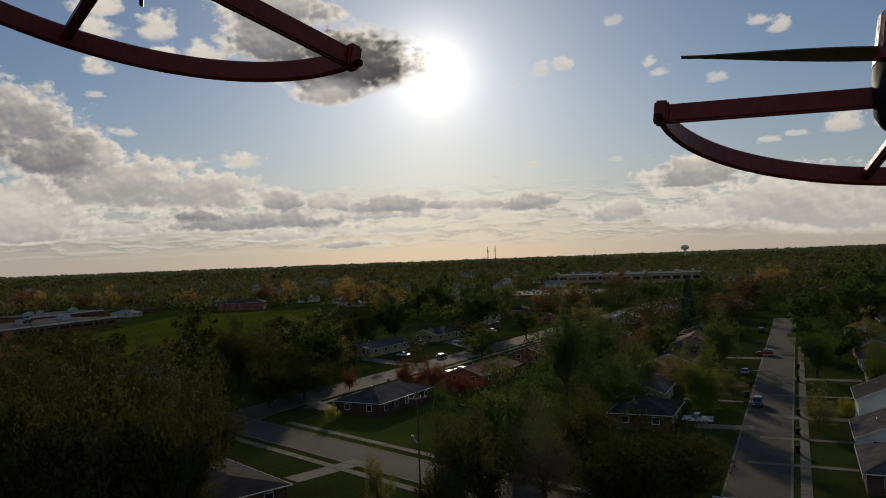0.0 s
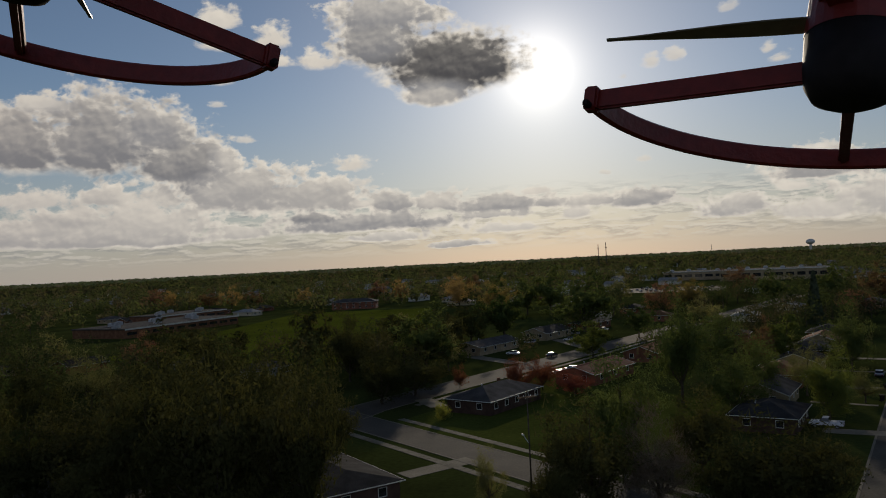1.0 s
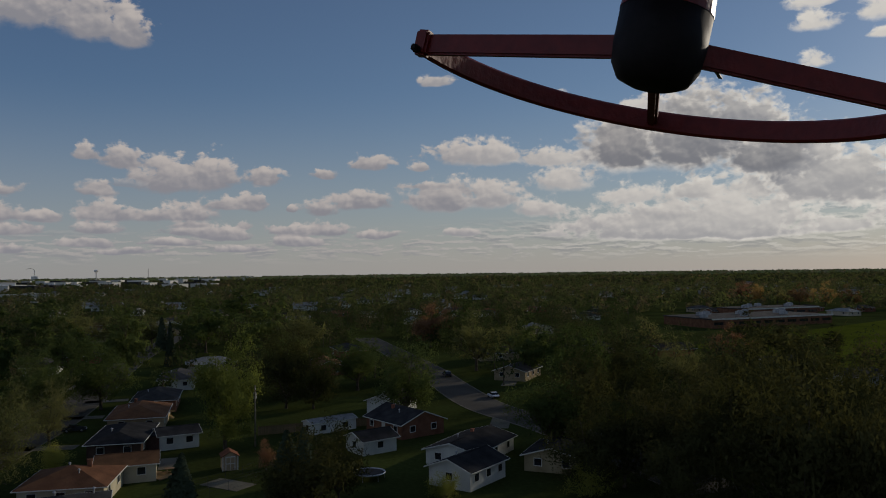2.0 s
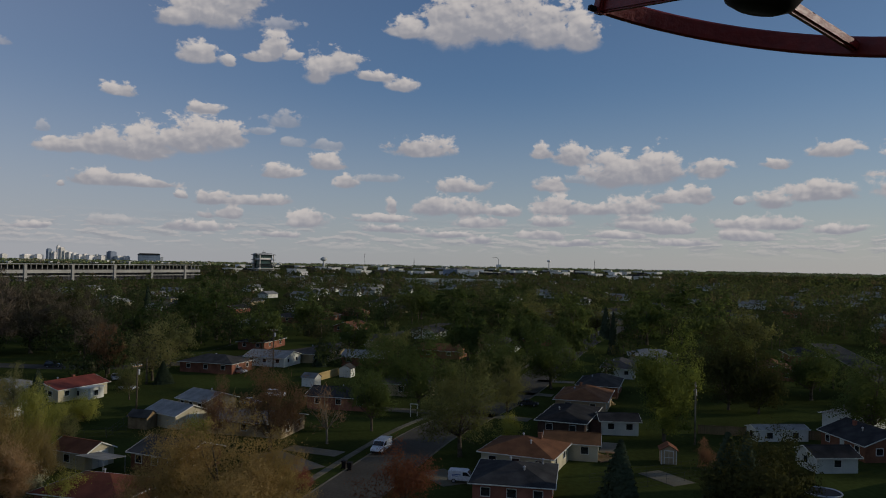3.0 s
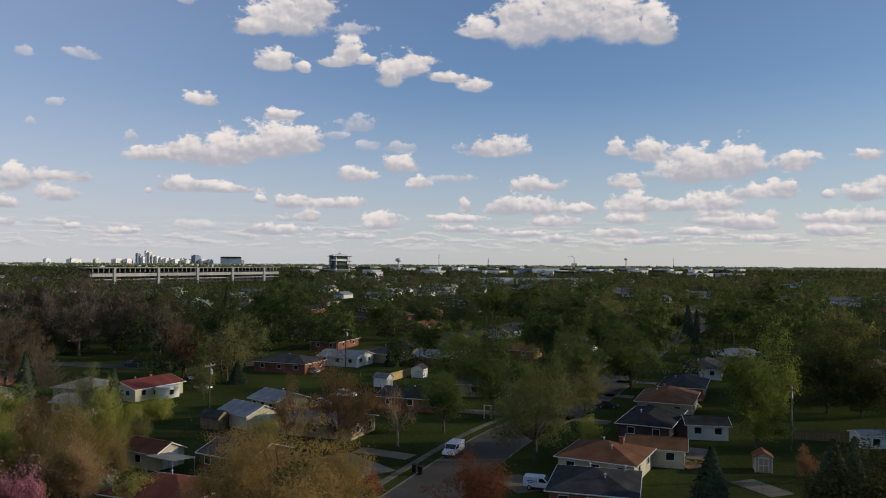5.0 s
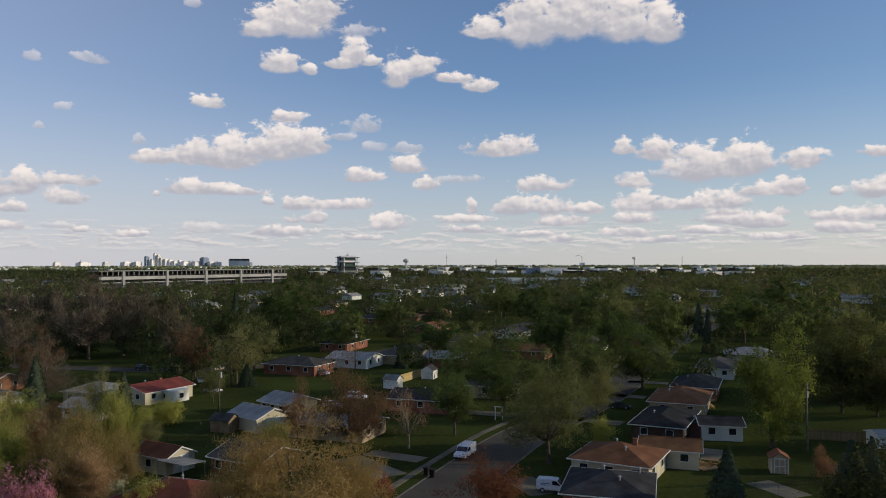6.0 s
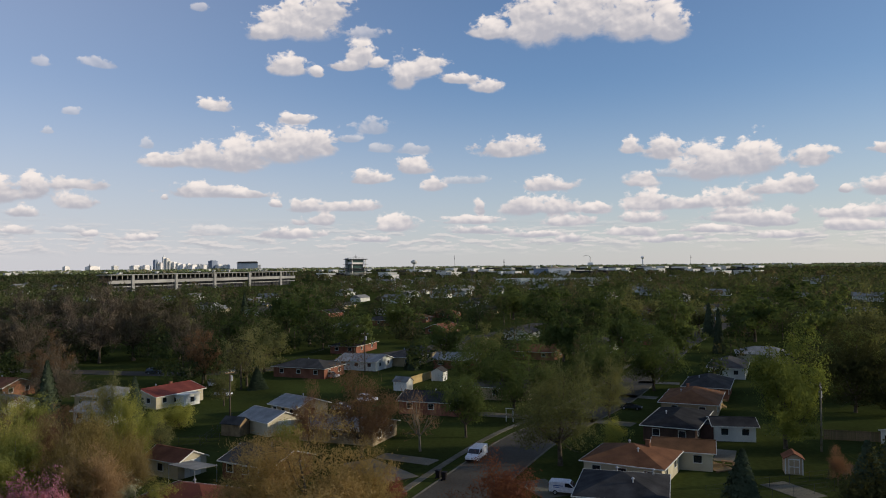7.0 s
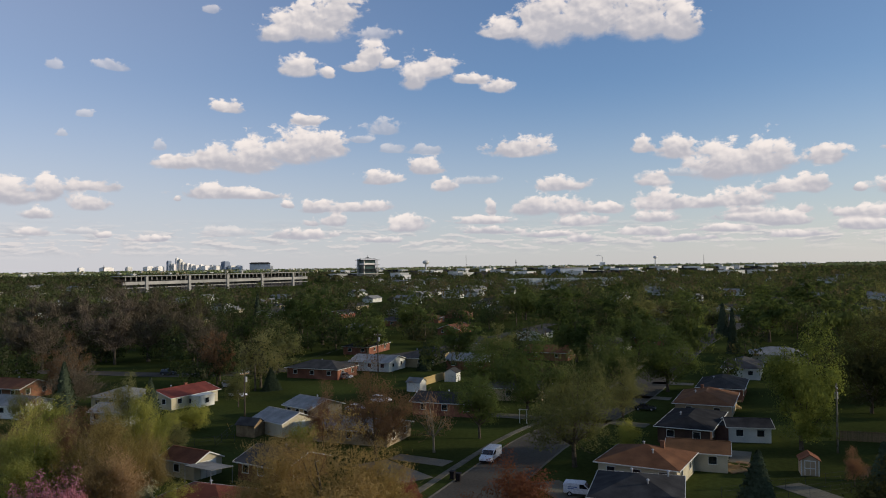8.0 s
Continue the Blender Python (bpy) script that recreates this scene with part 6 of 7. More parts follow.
# an arbour frame in the front yard and a swing frame behind the houses
ob = thing("porch_frame", pose(-133.5, 15.2, 0, 0, 0, 68), "white porch frame in front of a house", "porch")
for s in (-0.6, 0.6):
    part("post", Geo().box(s - 0.05, s + 0.05, -0.05, 0.05, 0, 2.2), PAINT_WHITE, ob)
part("beam", Geo().box(-0.75, 0.75, -0.06, 0.06, 2.2, 2.32), PAINT_WHITE, ob)
house(-144, 3.5, 70, 12, 8, 2.7, "gable", BRICK, SHINGLE_DARK, "brick house with a dark roof behind street trees", 0.3)
house(-158, 16, 70, 13, 8, 2.7, "hip", TAN, SHINGLE_GREY, "tan house with a grey hip roof behind street trees", 0.34)


def beside_line(x, y, line, d):
    return any((x - p[0]) ** 2 + (y - p[1]) ** 2 < d * d for p in line)


FIELD_SPOT = ((-105, 330, 118), (-195, 360, 60), (76, 535, 62), (165, 640, 75), (-105, 300, 80), (62, 455, 46), (48, 400, 26))


def free_spot(x, y, margin):
    if any((x - a) ** 2 + (y - b) ** 2 < (r + margin) ** 2 for a, b, r in HOUSES):
        return False
    if any((x - a) ** 2 + (y - b) ** 2 < r * r for a, b, r in FIELD_SPOT):
        return False
    return not any(beside_line(x, y, LINES[k], WIDTH[k] / 2 + margin + 3) for k in LINES)


def scatter(rng, r0, r1, az0, az1, count):
    r = np.sqrt(rng.uniform(r0 * r0, r1 * r1, count))
    a = np.radians(rng.uniform(az0, az1, count))
    return np.stack([-np.sin(a) * r, np.cos(a) * r], 1)


# ---- far houses, public buildings, skyline ----
rng = np.random.default_rng(11)
count = 0
for x, y in scatter(rng, 165, 520, -36, 126, 900):
    if count >= 104 or any((x - a) ** 2 + (y - b) ** 2 < (r + 13) ** 2 for a, b, r in HOUSES) or any((x - a) ** 2 + (y - b) ** 2 < r * r for a, b, r in FIELD_SPOT):
        continue
    if any(beside_line(x, y, LINES[k], 14) for k in LINES) or (-340 < x < -175 and -190 < y < -52):  # roads and the park stay open
        continue
    i = count
    wall_mat, wall_word = ((TAN, "tan"), (CREAM, "cream"), (BRICK, "brick"), (BRICK, "brick"), (WHITE, "white"))[i % 5]
    roof_mat, roof_word = ((SHINGLE_GREY, "grey"), (SHINGLE_PALE, "pale"), (SHINGLE_BROWN, "brown"), (SHINGLE_DARK, "charcoal"), (SHINGLE_GREY, "grey"))[i % 5]
    house(x, y, (65, 70, 155, 160)[i % 4], 12 + i % 4, 8.5, 2.6, ("gable", "hip")[i % 2], wall_mat, roof_mat, f"{wall_word} suburban house with a {roof_word} roof among trees", 0.38, 2 if i < 60 else 1, vents=0)
    count += 1
roofs, walls = Geo(), Geo()
for x, y in scatter(rng, 520, 1300, -40, 128, 420):
    if 97 < math.degrees(math.atan2(-x, y)) < 113 and math.hypot(x, y) > 700:
        continue
    m = pose(x, y, 0, 0, 0, float(rng.choice((65, 155)))) @ Matrix.Scale(float(rng.uniform(0.9, 1.3)), 4)
    walls.box(-6.5, 6.5, -4, 4, 0, 2.7, m)
    p = [m @ Vector(q) for q in ((-7, -4.5, 2.6), (7, -4.5, 2.6), (7, 4.5, 2.6), (-7, 4.5, 2.6), (-7, 0, 4.6), (7, 0, 4.6))]
    roofs.add(p, [(0, 1, 5, 4), (2, 3, 4, 5), (1, 2, 5), (3, 0, 4), (3, 2, 1, 0)])
tagged(new("far_house_walls", walls.mesh("far_house_walls", WHITE)), "pale walls of far suburban houses", "houses", kind="stuff")
tagged(new("far_house_roofs", roofs.mesh("far_house_roofs", SHINGLE_PALE)), "grey roofs of far suburban houses", "houses", kind="stuff")


def polar(az, dist):
    return -math.sin(radians(az)) * dist, math.cos(radians(az)) * dist


def flat_building(x, y, rot, w, d, h, walls, label, name="school", vents=6, bays=10):
    """A long flat-roofed building with a parapet, window bands and roof units."""
    HOUSES.append((x, y, max(w, d) / 2))
    ob = thing(name, pose(x, y, 0, 0, 0, rot), label, name.replace("_", " "))
    part("wall", Geo().box(-w / 2, w / 2, -d / 2, d / 2, -0.2, h), walls, ob)
    part("roof", Geo().box(-w / 2 - 0.4, w / 2 + 0.4, -d / 2 - 0.4, d / 2 + 0.4, h, h + 0.5), SHINGLE_GREY, ob, "grey flat roof")
    part("roof_edge", Geo().box(-w / 2 - 0.5, w / 2 + 0.5, -d / 2 - 0.5, -d / 2 - 0.4, h - 0.1, h + 0.55), PAINT_WHITE, ob, "white roof edge")
    unit = Geo().box(-1.6, 1.6, -1.2, 1.2, 0, 1.5).box(-1.0, 1.0, -0.7, 0.7, 1.5, 1.8).mesh("roof_unit", METAL, bevel=0.05)
    for i in range(vents):
        part("roof_unit", unit, METAL, ob, m=pose((i + 0.5) / vents * w - w / 2, (-0.2, 0.15, 0.3)[i % 3] * d, h + 0.5))
    win = Geo().box(-w / bays * 0.36, w / bays * 0.36, -0.06, 0.06, -h * 0.16, h * 0.16).mesh("window", GLASS_DARK)
    for s in (-1, 1):
        for i in range(bays):
            part("window", win, GLASS_DARK, ob, m=pose((i + 0.5) / bays * w - w / 2, s * (d / 2 + 0.04), h * 0.55))
    return ob


flat_building(172, 636, -17, 78, 36, 8, TAN, "long low tan school building with a flat roof")
flat_building(122, 690, -17, 50, 30, 7, TAN, "tan flat-roofed wing beyond a car park", "hall", 4, 6)
flat_building(-188, 348, 71, 70, 34, 3.8, BRICK, "low flat-roofed school with roof units beside a playing field", vents=9)
flat_building(-215, 420, 71, 50, 24, 4.0, BRICK, "low flat-roofed school annex", "school", 5, 6)
house(-122, 464, 5, 27, 12, 5, "hip", BRICK, SHINGLE_GREY, "large brick building with white windows beside a field", 0.35, 7, vents=0)
lot = Geo().box(-34, 34, -30, 30, -0.05, 0.03)
ob = sheet("car_park", lot, ASPHALT, "open asphalt car park in front of a school", "car park")
ob.matrix_basis = pose(78, 535, 0, 0, 0, -15)
for i in range(30):
    row, col = divmod(i, 10)
    q = pose(78, 535, 0, 0, 0, -15) @ Vector(((col - 4.5) * 5.2 + (i * 7 % 3), (row - 1) * 17, 0))
    vehicle("sedan" if i % 3 else "suv", q.x, q.y, 75, (CAR_WHITE, CAR_SILVER, CAR_DARK)[i % 3], CAR_WORDS[(CAR_WHITE, CAR_SILVER, CAR_DARK)[i % 3]] + " car in a school car park", group="cars in the car park")


STAND = material("weathered_concrete", (0.27, 0.265, 0.24), (0.41, 0.395, 0.36), 0.9, 0.05, 1.0, grit=0.1)


def grandstand(x0, y0, x1, y1, h):
    """A long two-tier stand: raking decks on piers, with a roof canopy."""
    n = math.hypot(x1 - x0, y1 - y0)
    ob = thing("grandstand", pose(x0, y0, 0, 0, 0, math.degrees(math.atan2(y1 - y0, x1 - x0))), "long pale concrete grandstand with a roof on tall piers", "grandstand")
    part("lower_deck", Geo().prism(((0, h * 0.46), (n, h * 0.46), (n, h * 0.65), (0, h * 0.65)), -1, 0.5), STAND, ob, "pale concrete parapet")
    part("rear_wall", Geo().box(0, n, 9, 10, 0, h * 0.45), STEEL_DARK, ob)
    part("seat_deck", Geo().add([(0, 0, h * 0.5), (n, 0, h * 0.5), (n, 16, h * 0.9), (0, 16, h * 0.9), (0, 0, h * 0.44), (n, 0, h * 0.44), (n, 16, h * 0.84), (0, 16, h * 0.84)],
                                [(0, 1, 2, 3), (7, 6, 5, 4), (0, 4, 5, 1), (1, 5, 6, 2), (2, 6, 7, 3), (3, 7, 4, 0)]), STEEL_DARK, ob, "dark seating deck")
    part("canopy", Geo().box(-2, n + 2, -3, 18, h * 0.955, h * 0.99), STAND, ob, "thin pale roof canopy")
    part("floor_band", Geo().box(0, n, -1.2, 0.4, h * 0.27, h * 0.31), STAND, ob)
    pier = Geo().box(-1.6, 1.6, -2.0, 0.6, -0.5, h * 0.94).mesh("pier", STAND)
    for i in range(5):
        part("pier", pier, STAND, ob, m=pose((i + 0.5) * n / 5, 0, 0))
    post = Geo().box(-0.35, 0.35, -0.5, 0.3, h * 0.70, h * 0.94).mesh("post", STAND)
    stay = Geo().box(-0.3, 0.3, -0.3, 0.3, -0.3, h * 0.42).mesh("column", STEEL_DARK)
    for i in range(44):
        part("post", post, STAND, ob, m=pose((i + 0.5) * n / 44, 0, 0))
        part("column", stay, STEEL_DARK, ob, m=pose((i + 0.5) * n / 44, 0, 0))


a, b = polar(112.2, 880), polar(99.7, 1080)
grandstand(*a, *b, 18.5)


def pagoda(x, y, rot):
    ob = thing("control_tower", pose(x, y, 0, 0, 0, rot), "tiered glass and steel control tower above the trees", "tower")
    for z, w, h, mat in ((0, 22, 12, FACADE), (12, 21, 7.4, STEEL_GREEN), (20.4, 19, 6, STEEL_GREEN), (27, 21, 3, FACADE), (30, 20, 4.6, STEEL_GREEN)):
        part("storey", Geo().box(-w / 2, w / 2, -w / 2, w / 2, z, z + h), mat, ob)
    for z, w, t, mat in ((4, 38, 0.7, FACADE), (8, 34, 0.7, STEEL_DARK), (12, 40, 0.8, FACADE), (16, 28, 0.6, STEEL_DARK), (19.6, 41, 0.8, STEEL_DARK), (26.4, 30, 0.7, STEEL_DARK), (34.6, 30, 0.9, STEEL_DARK), (37, 20, 0.5, STEEL_DARK)):
        part("tier", Geo().box(-w / 2, w / 2, -w / 2, w / 2, z, z + t), mat, ob)
    for sx in (-1, 1):
        for sy in (-1, 1):
            part("corner_post", Geo().box(sx * 12 - 0.6, sx * 12 + 0.6, sy * 12 - 0.6, sy * 12 + 0.6, 0, 36), FACADE, ob)
    part("stair_core", Geo().box(-13.5, -9, -13, -8, 0, 37), FACADE, ob)
    part("mast", Geo().tube((0, 0, 38), (0, 0, 43), 0.25, 0.15, 6), STEEL_DARK, ob)
    part("flag_frame", Geo().box(-6, 6, -0.3, 0.3, 38.6, 39.6), STEEL_DARK, ob)


pagoda(*polar(95.3, 1300), 32)


def water_tower(az, dist, h, r, label="pale water tower on a slender stem above the trees"):
    x, y = polar(az, dist)
    ob = thing("water_tower", pose(x, y, 0), label, "water tower")
    part("stem", Geo().tube((0, 0, -0.5), (0, 0, h - r), r * 0.32, r * 0.26, 12), FACADE, ob, smooth=True)
    g, n, k = Geo(), 16, 6
    rings = [(r * math.cos(t), h - r * 0.6 + 0.62 * r * math.sin(t)) for t in [-math.pi / 2 + math.pi * (i + 0.5) / k for i in range(k)]]
    verts = [(q * math.cos(2 * math.pi * i / n), q * math.sin(2 * math.pi * i / n), z) for q, z in rings for i in range(n)]
    faces = [(j * n + i, j * n + (i + 1) % n, (j + 1) * n + (i + 1) % n, (j + 1) * n + i) for j in range(k - 1) for i in range(n)]
    part("tank", g.add(verts, faces + [tuple(range(n - 1, -1, -1)), tuple(range((k - 1) * n, k * n))]), FACADE, ob, smooth=True)


water_tower(91.0, 2300, 38, 10)
water_tower(74.3, 2600, 44, 7)
water_tower(-17.5, 2500, 38, 13, "dark bulb-shaped water tower on the horizon")


def mast(az, dist, h, label="slender lattice mast with crossbars on the horizon", w=1.0):
    x, y = polar(az, dist)
    ob = thing("radio_mast", pose(x, y, 0), label, "mast")
    for sx, sy in ((-1, -1), (1, -1), (0, 1)):
        part("leg", Geo().tube((sx * w, sy * w, -0.5), (sx * w * 0.3, sy * w * 0.3, h), 0.28, 0.2, 4), STEEL_DARK, ob)
    for k in range(6):
        z = h * (k + 0.6) / 6.4
        part("brace", Geo().box(-w, w, -0.12, 0.12, z - 0.15, z + 0.15).box(-0.12, 0.12, -w, w, z - 0.15, z + 0.15), STEEL_DARK, ob)
    part("platform", Geo().box(-1.8, 1.8, -1.8, 1.8, h * 0.80, h * 0.82), STEEL_DARK, ob)


mast(-3.35, 1300, 42), mast(-3.9, 1300, 44), mast(-11.2, 2400, 36)
mast(88.0, 2200, 50), mast(84.3, 1500, 34, "pale slender mast among far buildings"), mast(113.5, 1900, 34), mast(71, 3200, 50)

# factories and halls in front of the horizon
for i in range(72):
    az = 97.5 - i * 0.43 + float(rng.uniform(-0.3, 0.3))
    dist = float(rng.uniform(1250, 2300))
    w, d, h = float(rng.uniform(14, 46)), float(rng.uniform(12, 24)), float(rng.uniform(5.5, 9)) + dist / 400
    pale = i % 5 < 3
    ob = thing("factory_hall", pose(*polar(az, dist), 0, 0, 0, float(rng.choice((28, 40)))), ("pale" if pale else "dark") + " flat-roofed factory hall in the distance", "factory", "far factory halls")
    part("wall", Geo().box(-w / 2, w / 2, -d / 2, d / 2, -0.3, h), FACADE if pale else SHINGLE_DARK, ob)
    part("roof", Geo().box(-w / 2 - 0.5, w / 2 + 0.5, -d / 2 - 0.5, d / 2 + 0.5, h, h + 0.8), PAINT_WHITE if pale else SHINGLE_GREY, ob)
    part("door", Geo().box(-2, 2, -0.1, 0.1, 0, 5), STEEL_DARK, ob, m=pose(w * 0.2, d / 2 + 0.06, 0))
ob = thing("factory_hall", pose(*polar(80.6, 1500), 0, 0, 0, 125), "large blue-grey hall with a pale end wall", "factory", "far factory halls")
part("wall", Geo().box(-36, 36, -20, 20, -0.3, 15), FACADE_BLUE, ob)
part("end_wall", Geo().box(36.02, 37, -20, 20, -0.3, 15.5), PAINT_WHITE, ob)
part("roof", Geo().box(-37, 38, -21, 21, 15.5, 16.5), SHINGLE_PALE, ob)
for i in range(26):
    q = Vector((*polar(84.5 - i * 0.30, 900 + (i % 3) * 14), 0))
    ob = thing("trailer", pose(q.x, q.y, 0, 0, 0, 80 + (i * 37) % 25), "white box trailer parked in a far lot", "trailer", "trailers in the lot")
    part("box", Geo().box(-6, 6, -1.3, 1.3, 1.1, 8.2), PAINT_WHITE, ob)
    part("chassis", Geo().box(-5.8, 5.8, -0.8, 0.8, 0.8, 1.1), STEEL_DARK, ob)
    for s in (-4.4, -3.2):
        part("wheel", Geo().tube((s, -1.3, 0.5), (s, 1.3, 0.5), 0.5, 0.5, 10), RUBBER, ob)

# downtown towers on the horizon
for az, w, h, glass in ((109.38, 22, 62, 1), (109.2, 20, 46, 0), (108.84, 17, 78, 0), (108.62, 24, 70, 0), (109.0, 28, 45, 0), (108.42, 26, 52, 0), (108.12, 30, 46, 0), (107.85, 26, 42, 0), (107.5, 44, 35, 0), (107.2, 24, 38, 0),
                        (106.85, 60, 32, 0), (106.45, 26, 35, 0), (106.1, 60, 31, 0), (105.55, 42, 55, 1), (105.1, 50, 30, 0), (104.6, 30, 31, 0), (110.0, 40, 31, 0), (110.7, 50, 30, 0), (112.0, 30, 30, 0), (113.4, 60, 29, 0), (115.0, 30, 29, 0)):
    x, y = polar(az, 4650)
    ob = thing("tower_block", pose(x, y, 0, 0, 0, 58), ("blue glass" if glass else "pale stone") + " high-rise of a far city centre", "skyscraper", "city skyline")
    part("wall", Geo().box(-w * 0.38, w * 0.38, -w / 2, w / 2, -1, h), FACADE_BLUE if glass else FACADE, ob)
    part("crown", Geo().box(-w / 4, w / 4, -w / 3, w / 3, h, h + 4), FACADE_BLUE if glass else FACADE, ob)
    if abs(az - 108.84) < 0.1:
        part("spire", Geo().tube((0, 0, h + 4), (0, 0, h + 16), 2, 0.5, 6), FACADE, ob)
x, y = polar(103.15, 4600)
ob = thing("stadium", pose(x, y, 0, 0, 0, 103), "large dark hall with a pitched roof on the horizon", "stadium")
part("wall", Geo().box(-58, 58, -30, 30, -1, 42), FACADE_BLUE, ob)
part("roof", Geo().prism(((-62, 42), (62, 42), (50, 50), (-50, 50)), -34, 34), SHINGLE_DARK, ob)
part("end_block", Geo().box(58, 74, -28, 28, -1, 30), FACADE, ob)

# a power plant's stack with its drifting steam
x, y = polar(78.03, 4700)
ob = thing("smokestack", pose(x, y, 0), "slender pale smokestack with a thin white plume", "smokestack")
part("stack", Geo().tube((0, 0, -1), (0, 0, 58), 3.2, 2.2, 12), FACADE, ob)
part("base_block", Geo().box(-12, 12, -14, 14, -1, 24), FACADE, ob)
plume = Geo()
line = [Vector((0, -k * 5.0, 58 + 6 * math.sin(k * 0.5) + k * 1.2)) for k in range(9)]
for k in range(8):
    plume.tube(line[k], line[k + 1], 1.3 + 0.3 * math.sin(k * 2.1), 1.3 + 0.3 * math.sin(k * 2.1 + 2.1), 7)
part("plume", plume, PAINT_WHITE, ob, "thin white steam plume", smooth=True)

# low pale halls and houses scattered along the far plain
halls = Geo()
for x, y in scatter(rng, 2300, 4600, 64, 122, 170):
    w = float(rng.uniform(8, 30))
    halls.box(-w / 2, w / 2, -6, 6, -1, float(rng.uniform(8.5, 13)), pose(x, y, 0, 0, 0, float(rng.choice((-30, 60, 48)))))
tagged(new("far_halls", halls.mesh("far_halls", FACADE)), "pale low halls and houses scattered over the far plain", "buildings", kind="stuff")


# ---- woods and far suburbs ----
def woods(name, spots, rng, tall, wide, clumps, size, mat, label):
    """Many trees in one mesh: each a loose crown of leaf clumps round a thin trunk."""
    n = len(spots)
    h = rng.uniform(*tall, n)
    w = rng.uniform(*wide, n)
    u = rng.normal(size=(n, clumps, 3))
    u /= np.linalg.norm(u, axis=2)[:, :, None]
    face = u.reshape(-1, 3).copy()
    u *= rng.uniform(0.55, 1.0, (n, clumps, 1)) ** 0.5
    lump = 1 + 0.30 * np.sin(u[:, :, :1] * 5 + rng.uniform(0, 6, (n, 1, 1))) * np.cos(u[:, :, 1:2] * 4 + rng.uniform(0, 6, (n, 1, 1)))
    u *= lump
    c = np.empty((n, clumps, 3))
    c[:, :, 0] = spots[:, 0, None] + u[:, :, 0] * w[:, None]
    c[:, :, 1] = spots[:, 1, None] + u[:, :, 1] * w[:, None]
    c[:, :, 2] = h[:, None] * 0.58 + u[:, :, 2] * h[:, None] * 0.42
    c = c.reshape(-1, 3)
    c[:, 2] = np.maximum(c[:, 2], 0.4)
    me = leaf_mesh(name, c, size, mat, rng, face, 0.4)
    return tagged(new(name, me), label, "woods", kind="stuff")


def thicket(p, grain):
    """Trees stand in loose groves with gaps between."""
    return noise.noise((p[0] / grain, p[1] / grain, 0.4)) > -0.36


def shades_house(p):
    """Whether a house stands close behind a spot, seen from the middle of the place."""
    d = math.hypot(p[0], p[1])
    ux, uy = p[0] / d, p[1] / d
    for a, b, r in HOUSES:
        along = (a - p[0]) * ux + (b - p[1]) * uy
        if 0 < along < 34 and abs((a - p[0]) * uy - (b - p[1]) * ux) < r * 0.9 + 2:
            return True
    return False


def before_stand(p):
    """The open ground between the suburb and the grandstand."""
    return 97 < math.degrees(math.atan2(-p[0], p[1])) < 113 and math.hypot(p[0], p[1]) > 770


rng = np.random.default_rng(5)
near = np.array([p for k, p in enumerate(scatter(rng, 175, 420, -42, 130, 1900)) if free_spot(p[0], p[1], 3.5) and thicket(p, 45) and (k % 4 == 0 or not shades_house(p))])
woods("mixed_trees", near, rng, (4.0, 13.5), (2.6, 6.2), 330, 0.50, LEAF["woods"], "mixed green and brown suburban trees in spring leaf")
mid = np.array([p for p in scatter(rng, 420, 1100, -42, 130, 4600) if free_spot(p[0], p[1], 2) and thicket(p, 80) and not before_stand(p)])
woods("suburb_trees", mid, rng, (4.5, 13.5), (3.2, 7.6), 76, 1.35, LEAF["woods"], "tree-covered suburb with green and brown crowns")
# from here on haze and sunlight are put into the leaf colours
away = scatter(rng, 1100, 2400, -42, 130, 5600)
woods("far_trees", away, rng, (7, 12), (6, 11), 16, 4.8, LEAF["far"], "far wooded suburb, haze put into its crown colour")
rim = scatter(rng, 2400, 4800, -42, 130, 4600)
woods("horizon_trees", rim, rng, (6, 11), (14, 26), 14, 9.0, LEAF["rim"], "wooded horizon, leaves lightened for haze and far sunlight")
trunk_geo = Geo()
for x, y in near[:420]:
    trunk_geo.tube((x, y, -0.2), (x, y, 5.5), 0.25, 0.12, 4, caps=False)
tagged(new("tree_trunks", trunk_geo.mesh("tree_trunks", BARK)), "bare brown trunks below the suburban trees", "trunks", kind="stuff")


# ---- the flying machine, close above the lens ----
HUB, RING = 0.1537, 0.1             # half the distance of the front motors, radius of a rotor guard
drone = thing("drone", pose(0, 1.7, 27, -7.95, 10.39, 8.0), "dark red plastic drone in flight with black motors and rotor guards", "drone")


def polar_point(side, angle, radius, z=0.0):
    """A place beside one of the front motors; angle: degrees from outward towards the front."""
    a = radians(angle)
    return Vector((side * (HUB + radius * math.cos(a)), radius * math.sin(a), z))


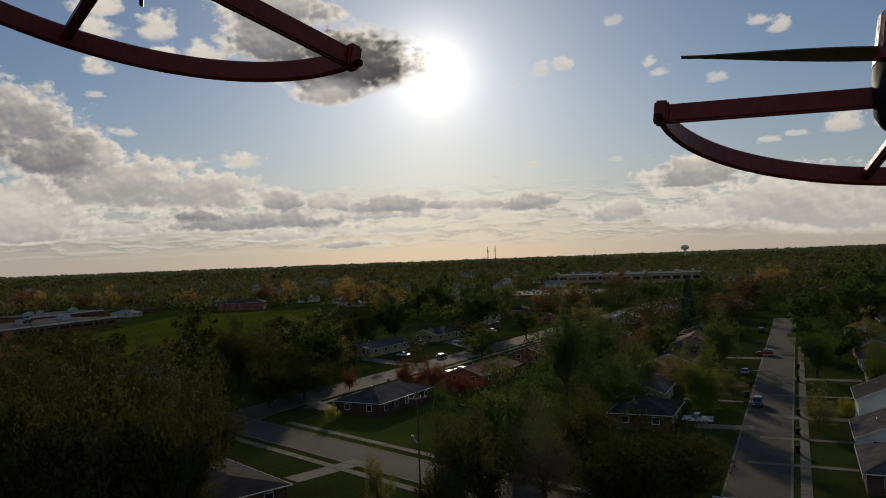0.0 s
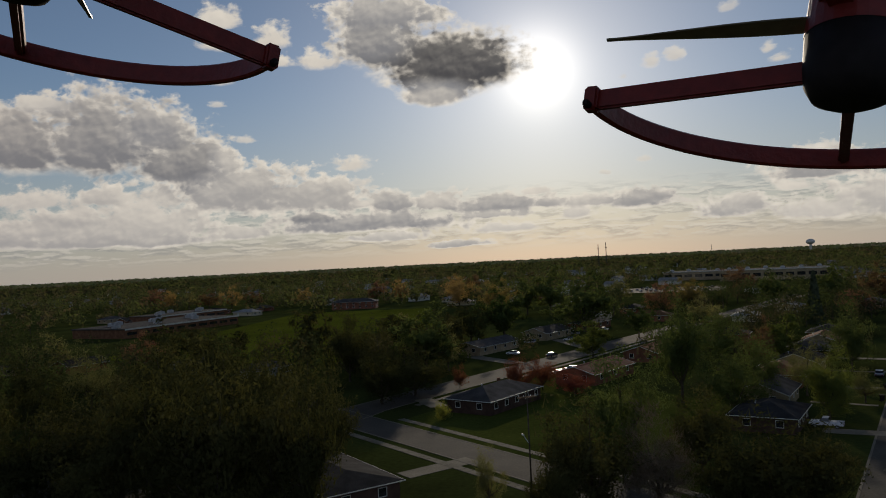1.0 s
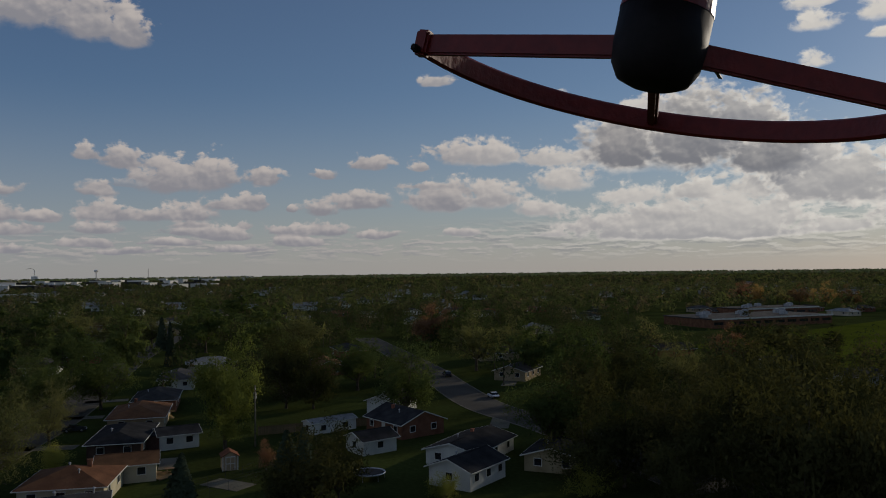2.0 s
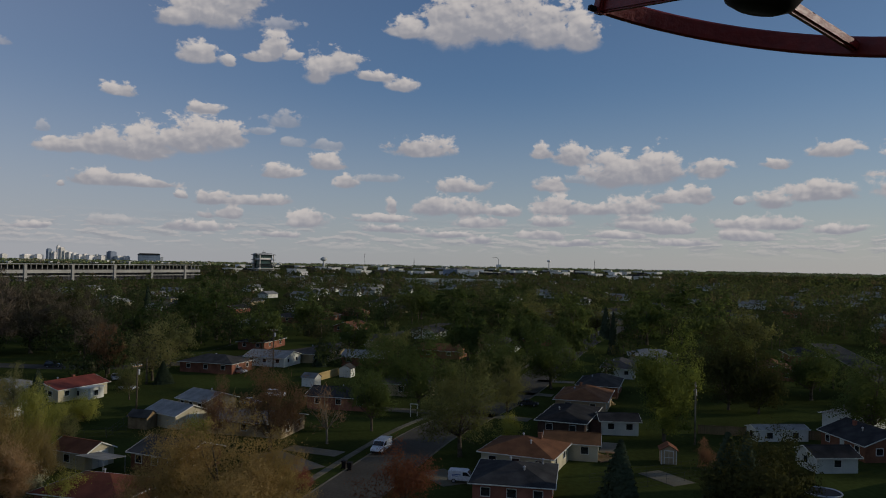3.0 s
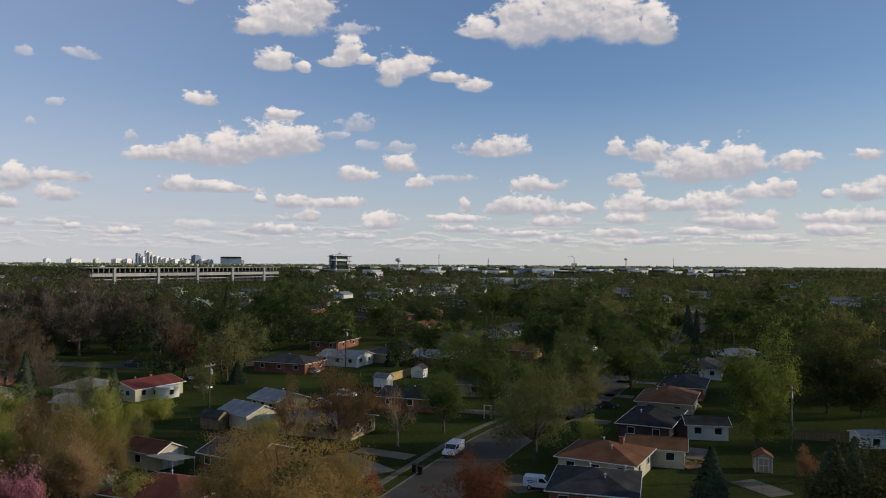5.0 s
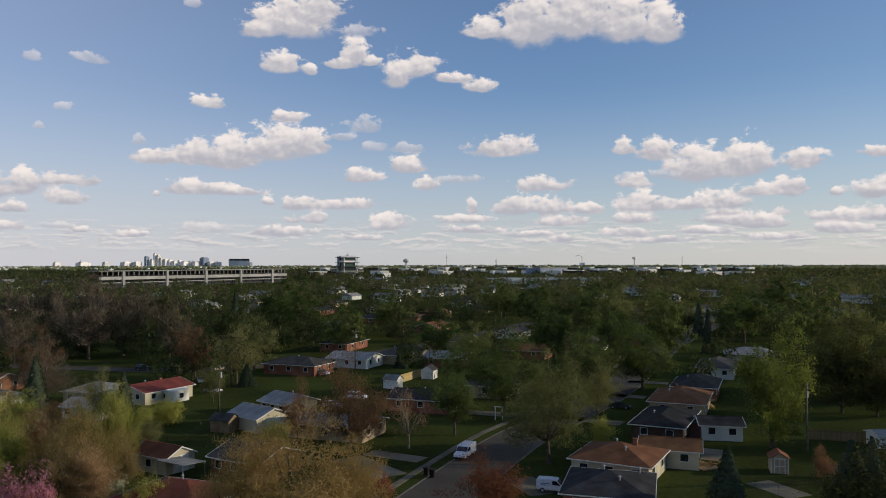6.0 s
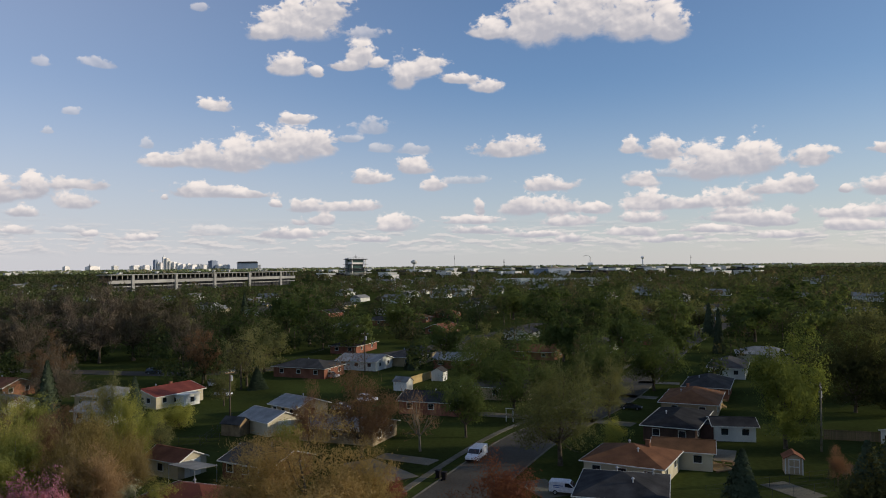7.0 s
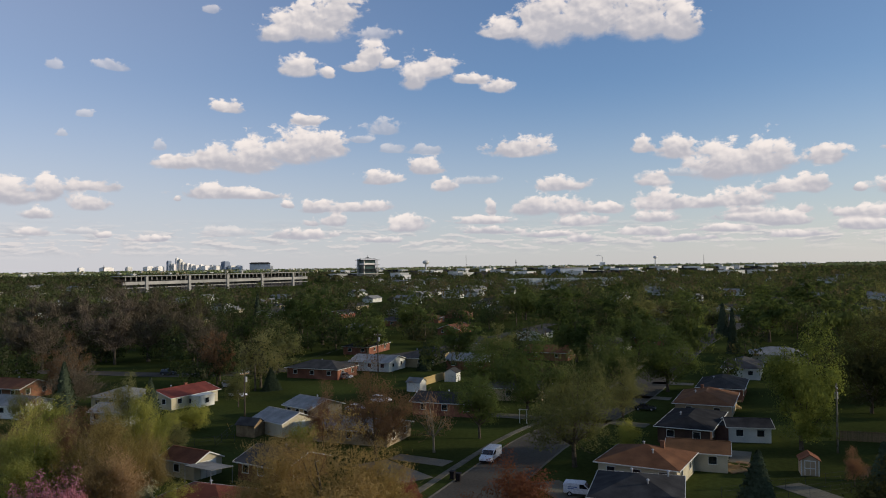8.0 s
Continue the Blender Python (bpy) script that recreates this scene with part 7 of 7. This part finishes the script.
def guard_ring(side, a0, a1, height=0.0096, depth=0.0034, n=44):
    """A curved guard band with rounded edges, part of a ring round a motor."""
    g, c = Geo(), 0.0009
    outline = [(-depth / 2, -height / 2 + c), (-depth / 2 + c, -height / 2), (depth / 2 - c, -height / 2), (depth / 2, -height / 2 + c),
               (depth / 2, height / 2 - c), (depth / 2 - c, height / 2), (-depth / 2 + c, height / 2), (-depth / 2, height / 2 - c)]
    verts = [polar_point(side, a0 + (a1 - a0) * i / n, RING + o, z) for i in range(n + 1) for o, z in outline]
    faces = [(i * 8 + k, i * 8 + (k + 1) % 8, i * 8 + 8 + (k + 1) % 8, i * 8 + 8 + k) for i in range(n) for k in range(8)]
    ring = part("guard_ring", g.add(verts, faces + [tuple(range(8)), tuple(range(n * 8 + 7, n * 8 - 1, -1))]), PLASTIC_RED, drone)
    for a, turn in ((a0, -1), (a1, 1)):
        tip = polar_point(side, a, RING)
        along = Vector((-math.sin(radians(a)) * side, math.cos(radians(a)), 0)) * turn
        m = Matrix.Translation(tip) @ along.to_track_quat("X", "Z").to_matrix().to_4x4()
        part("end_block", Geo().box(-0.002, 0.0042, -0.0032, 0.0032, -0.0052, 0.0056), PLASTIC_RED, ring, m=m, bevel=0.001)
        part("end_peg", Geo().box(0.0042, 0.0085, -0.0014, 0.0014, -0.0050, -0.0022), PLASTIC_BLACK, ring, m=m, bevel=0.0005)
    return ring


def strut(name, a, b, w, h, mat):
    a, b = Vector(a), Vector(b)
    m = Matrix.Translation(a) @ (b - a).to_track_quat("X", "Z").to_matrix().to_4x4()
    return part(name, Geo().box(0, (b - a).length, -w / 2, w / 2, -h / 2, h / 2), mat, drone, m=m, bevel=w * 0.25)


def blade_mesh(length, chord):
    """One twisted rotor blade along x, broadest at a third of its length."""
    g, n = Geo(), 14
    for i in range(n + 1):
        t = i / n
        w = chord * (0.25 + 0.75 * math.sin(math.pi * min(1.0, 0.18 + t * 0.9) ** 0.8)) / 2
        twist = radians(24 * (1 - t) + 5)
        dy, dz = w * math.cos(twist), w * math.sin(twist)
        x = 0.006 + t * (length - 0.006)
        g.v += [(x, -dy, -dz), (x, dy, dz), (x, dy, dz + 0.0006), (x, -dy, -dz + 0.0006)]
    for i in range(n):
        k = i * 4
        g.f += [(k + p, k + (p + 1) % 4, k + 4 + (p + 1) % 4, k + 4 + p) for p in range(4)]
    g.f += [(0, 1, 2, 3), (n * 4 + 3, n * 4 + 2, n * 4 + 1, n * 4)]
    return g.mesh("rotor_blade", BLADE)


BLADE_MESH = blade_mesh(0.092, 0.0075)
for side, spin in ((1, 153), (-1, 100)):
    guard_ring(side, -11.4, 145.4)
    hub = Vector((side * HUB, 0, 0.0038))
    for a in (-11.4, 145.4):
        strut("guard_arm", hub, polar_point(side, a, RING), 0.0034, 0.0088, PLASTIC_RED)
    strut("guard_post", hub + Vector((0, 0, -0.006)), polar_point(side, 63.3, RING), 0.0046, 0.0050, PLASTIC_RED)
    profile = ((0.0085, -0.0145), (0.0130, -0.0125), (0.0158, -0.0075), (0.0166, 0.0), (0.0166, 0.0120))
    spokes = [(math.cos(2 * math.pi * i / 28), math.sin(2 * math.pi * i / 28)) for i in range(28)]
    pod = Geo().add([(r * u, r * v, z) for r, z in profile for u, v in spokes],
                    [(k * 28 + i, k * 28 + (i + 1) % 28, k * 28 + 28 + (i + 1) % 28, k * 28 + 28 + i) for k in range(4) for i in range(28)] + [tuple(range(27, -1, -1)), tuple(range(112, 140))])
    motor = part("motor", pod, PLASTIC_BLACK, drone, m=Matrix.Translation(hub), smooth=True)
    part("motor_cap", Geo().tube((0, 0, 0.0120), (0, 0, 0.0340), 0.0168, 0.0150, 28).tube((0, 0, 0.0340), (0, 0, 0.0400), 0.0060, 0.0040, 16), PLASTIC_RED, motor)
    for turn in (0, 180):
        part("rotor_blade", BLADE_MESH, BLADE, drone, "thin olive rotor blade", m=Matrix.Translation(hub + Vector((0, 0, 0.0175))) @ pose(0, 0, 0, 0, 0, spin + turn))
    strut("motor_arm", hub + Vector((0, 0, 0.02)), (side * 0.03, -0.13, 0.062), 0.016, 0.012, PLASTIC_RED)
part("body", Geo().box(-0.045, 0.045, -0.215, -0.095, 0.048, 0.080), PLASTIC_RED, drone, bevel=0.012)
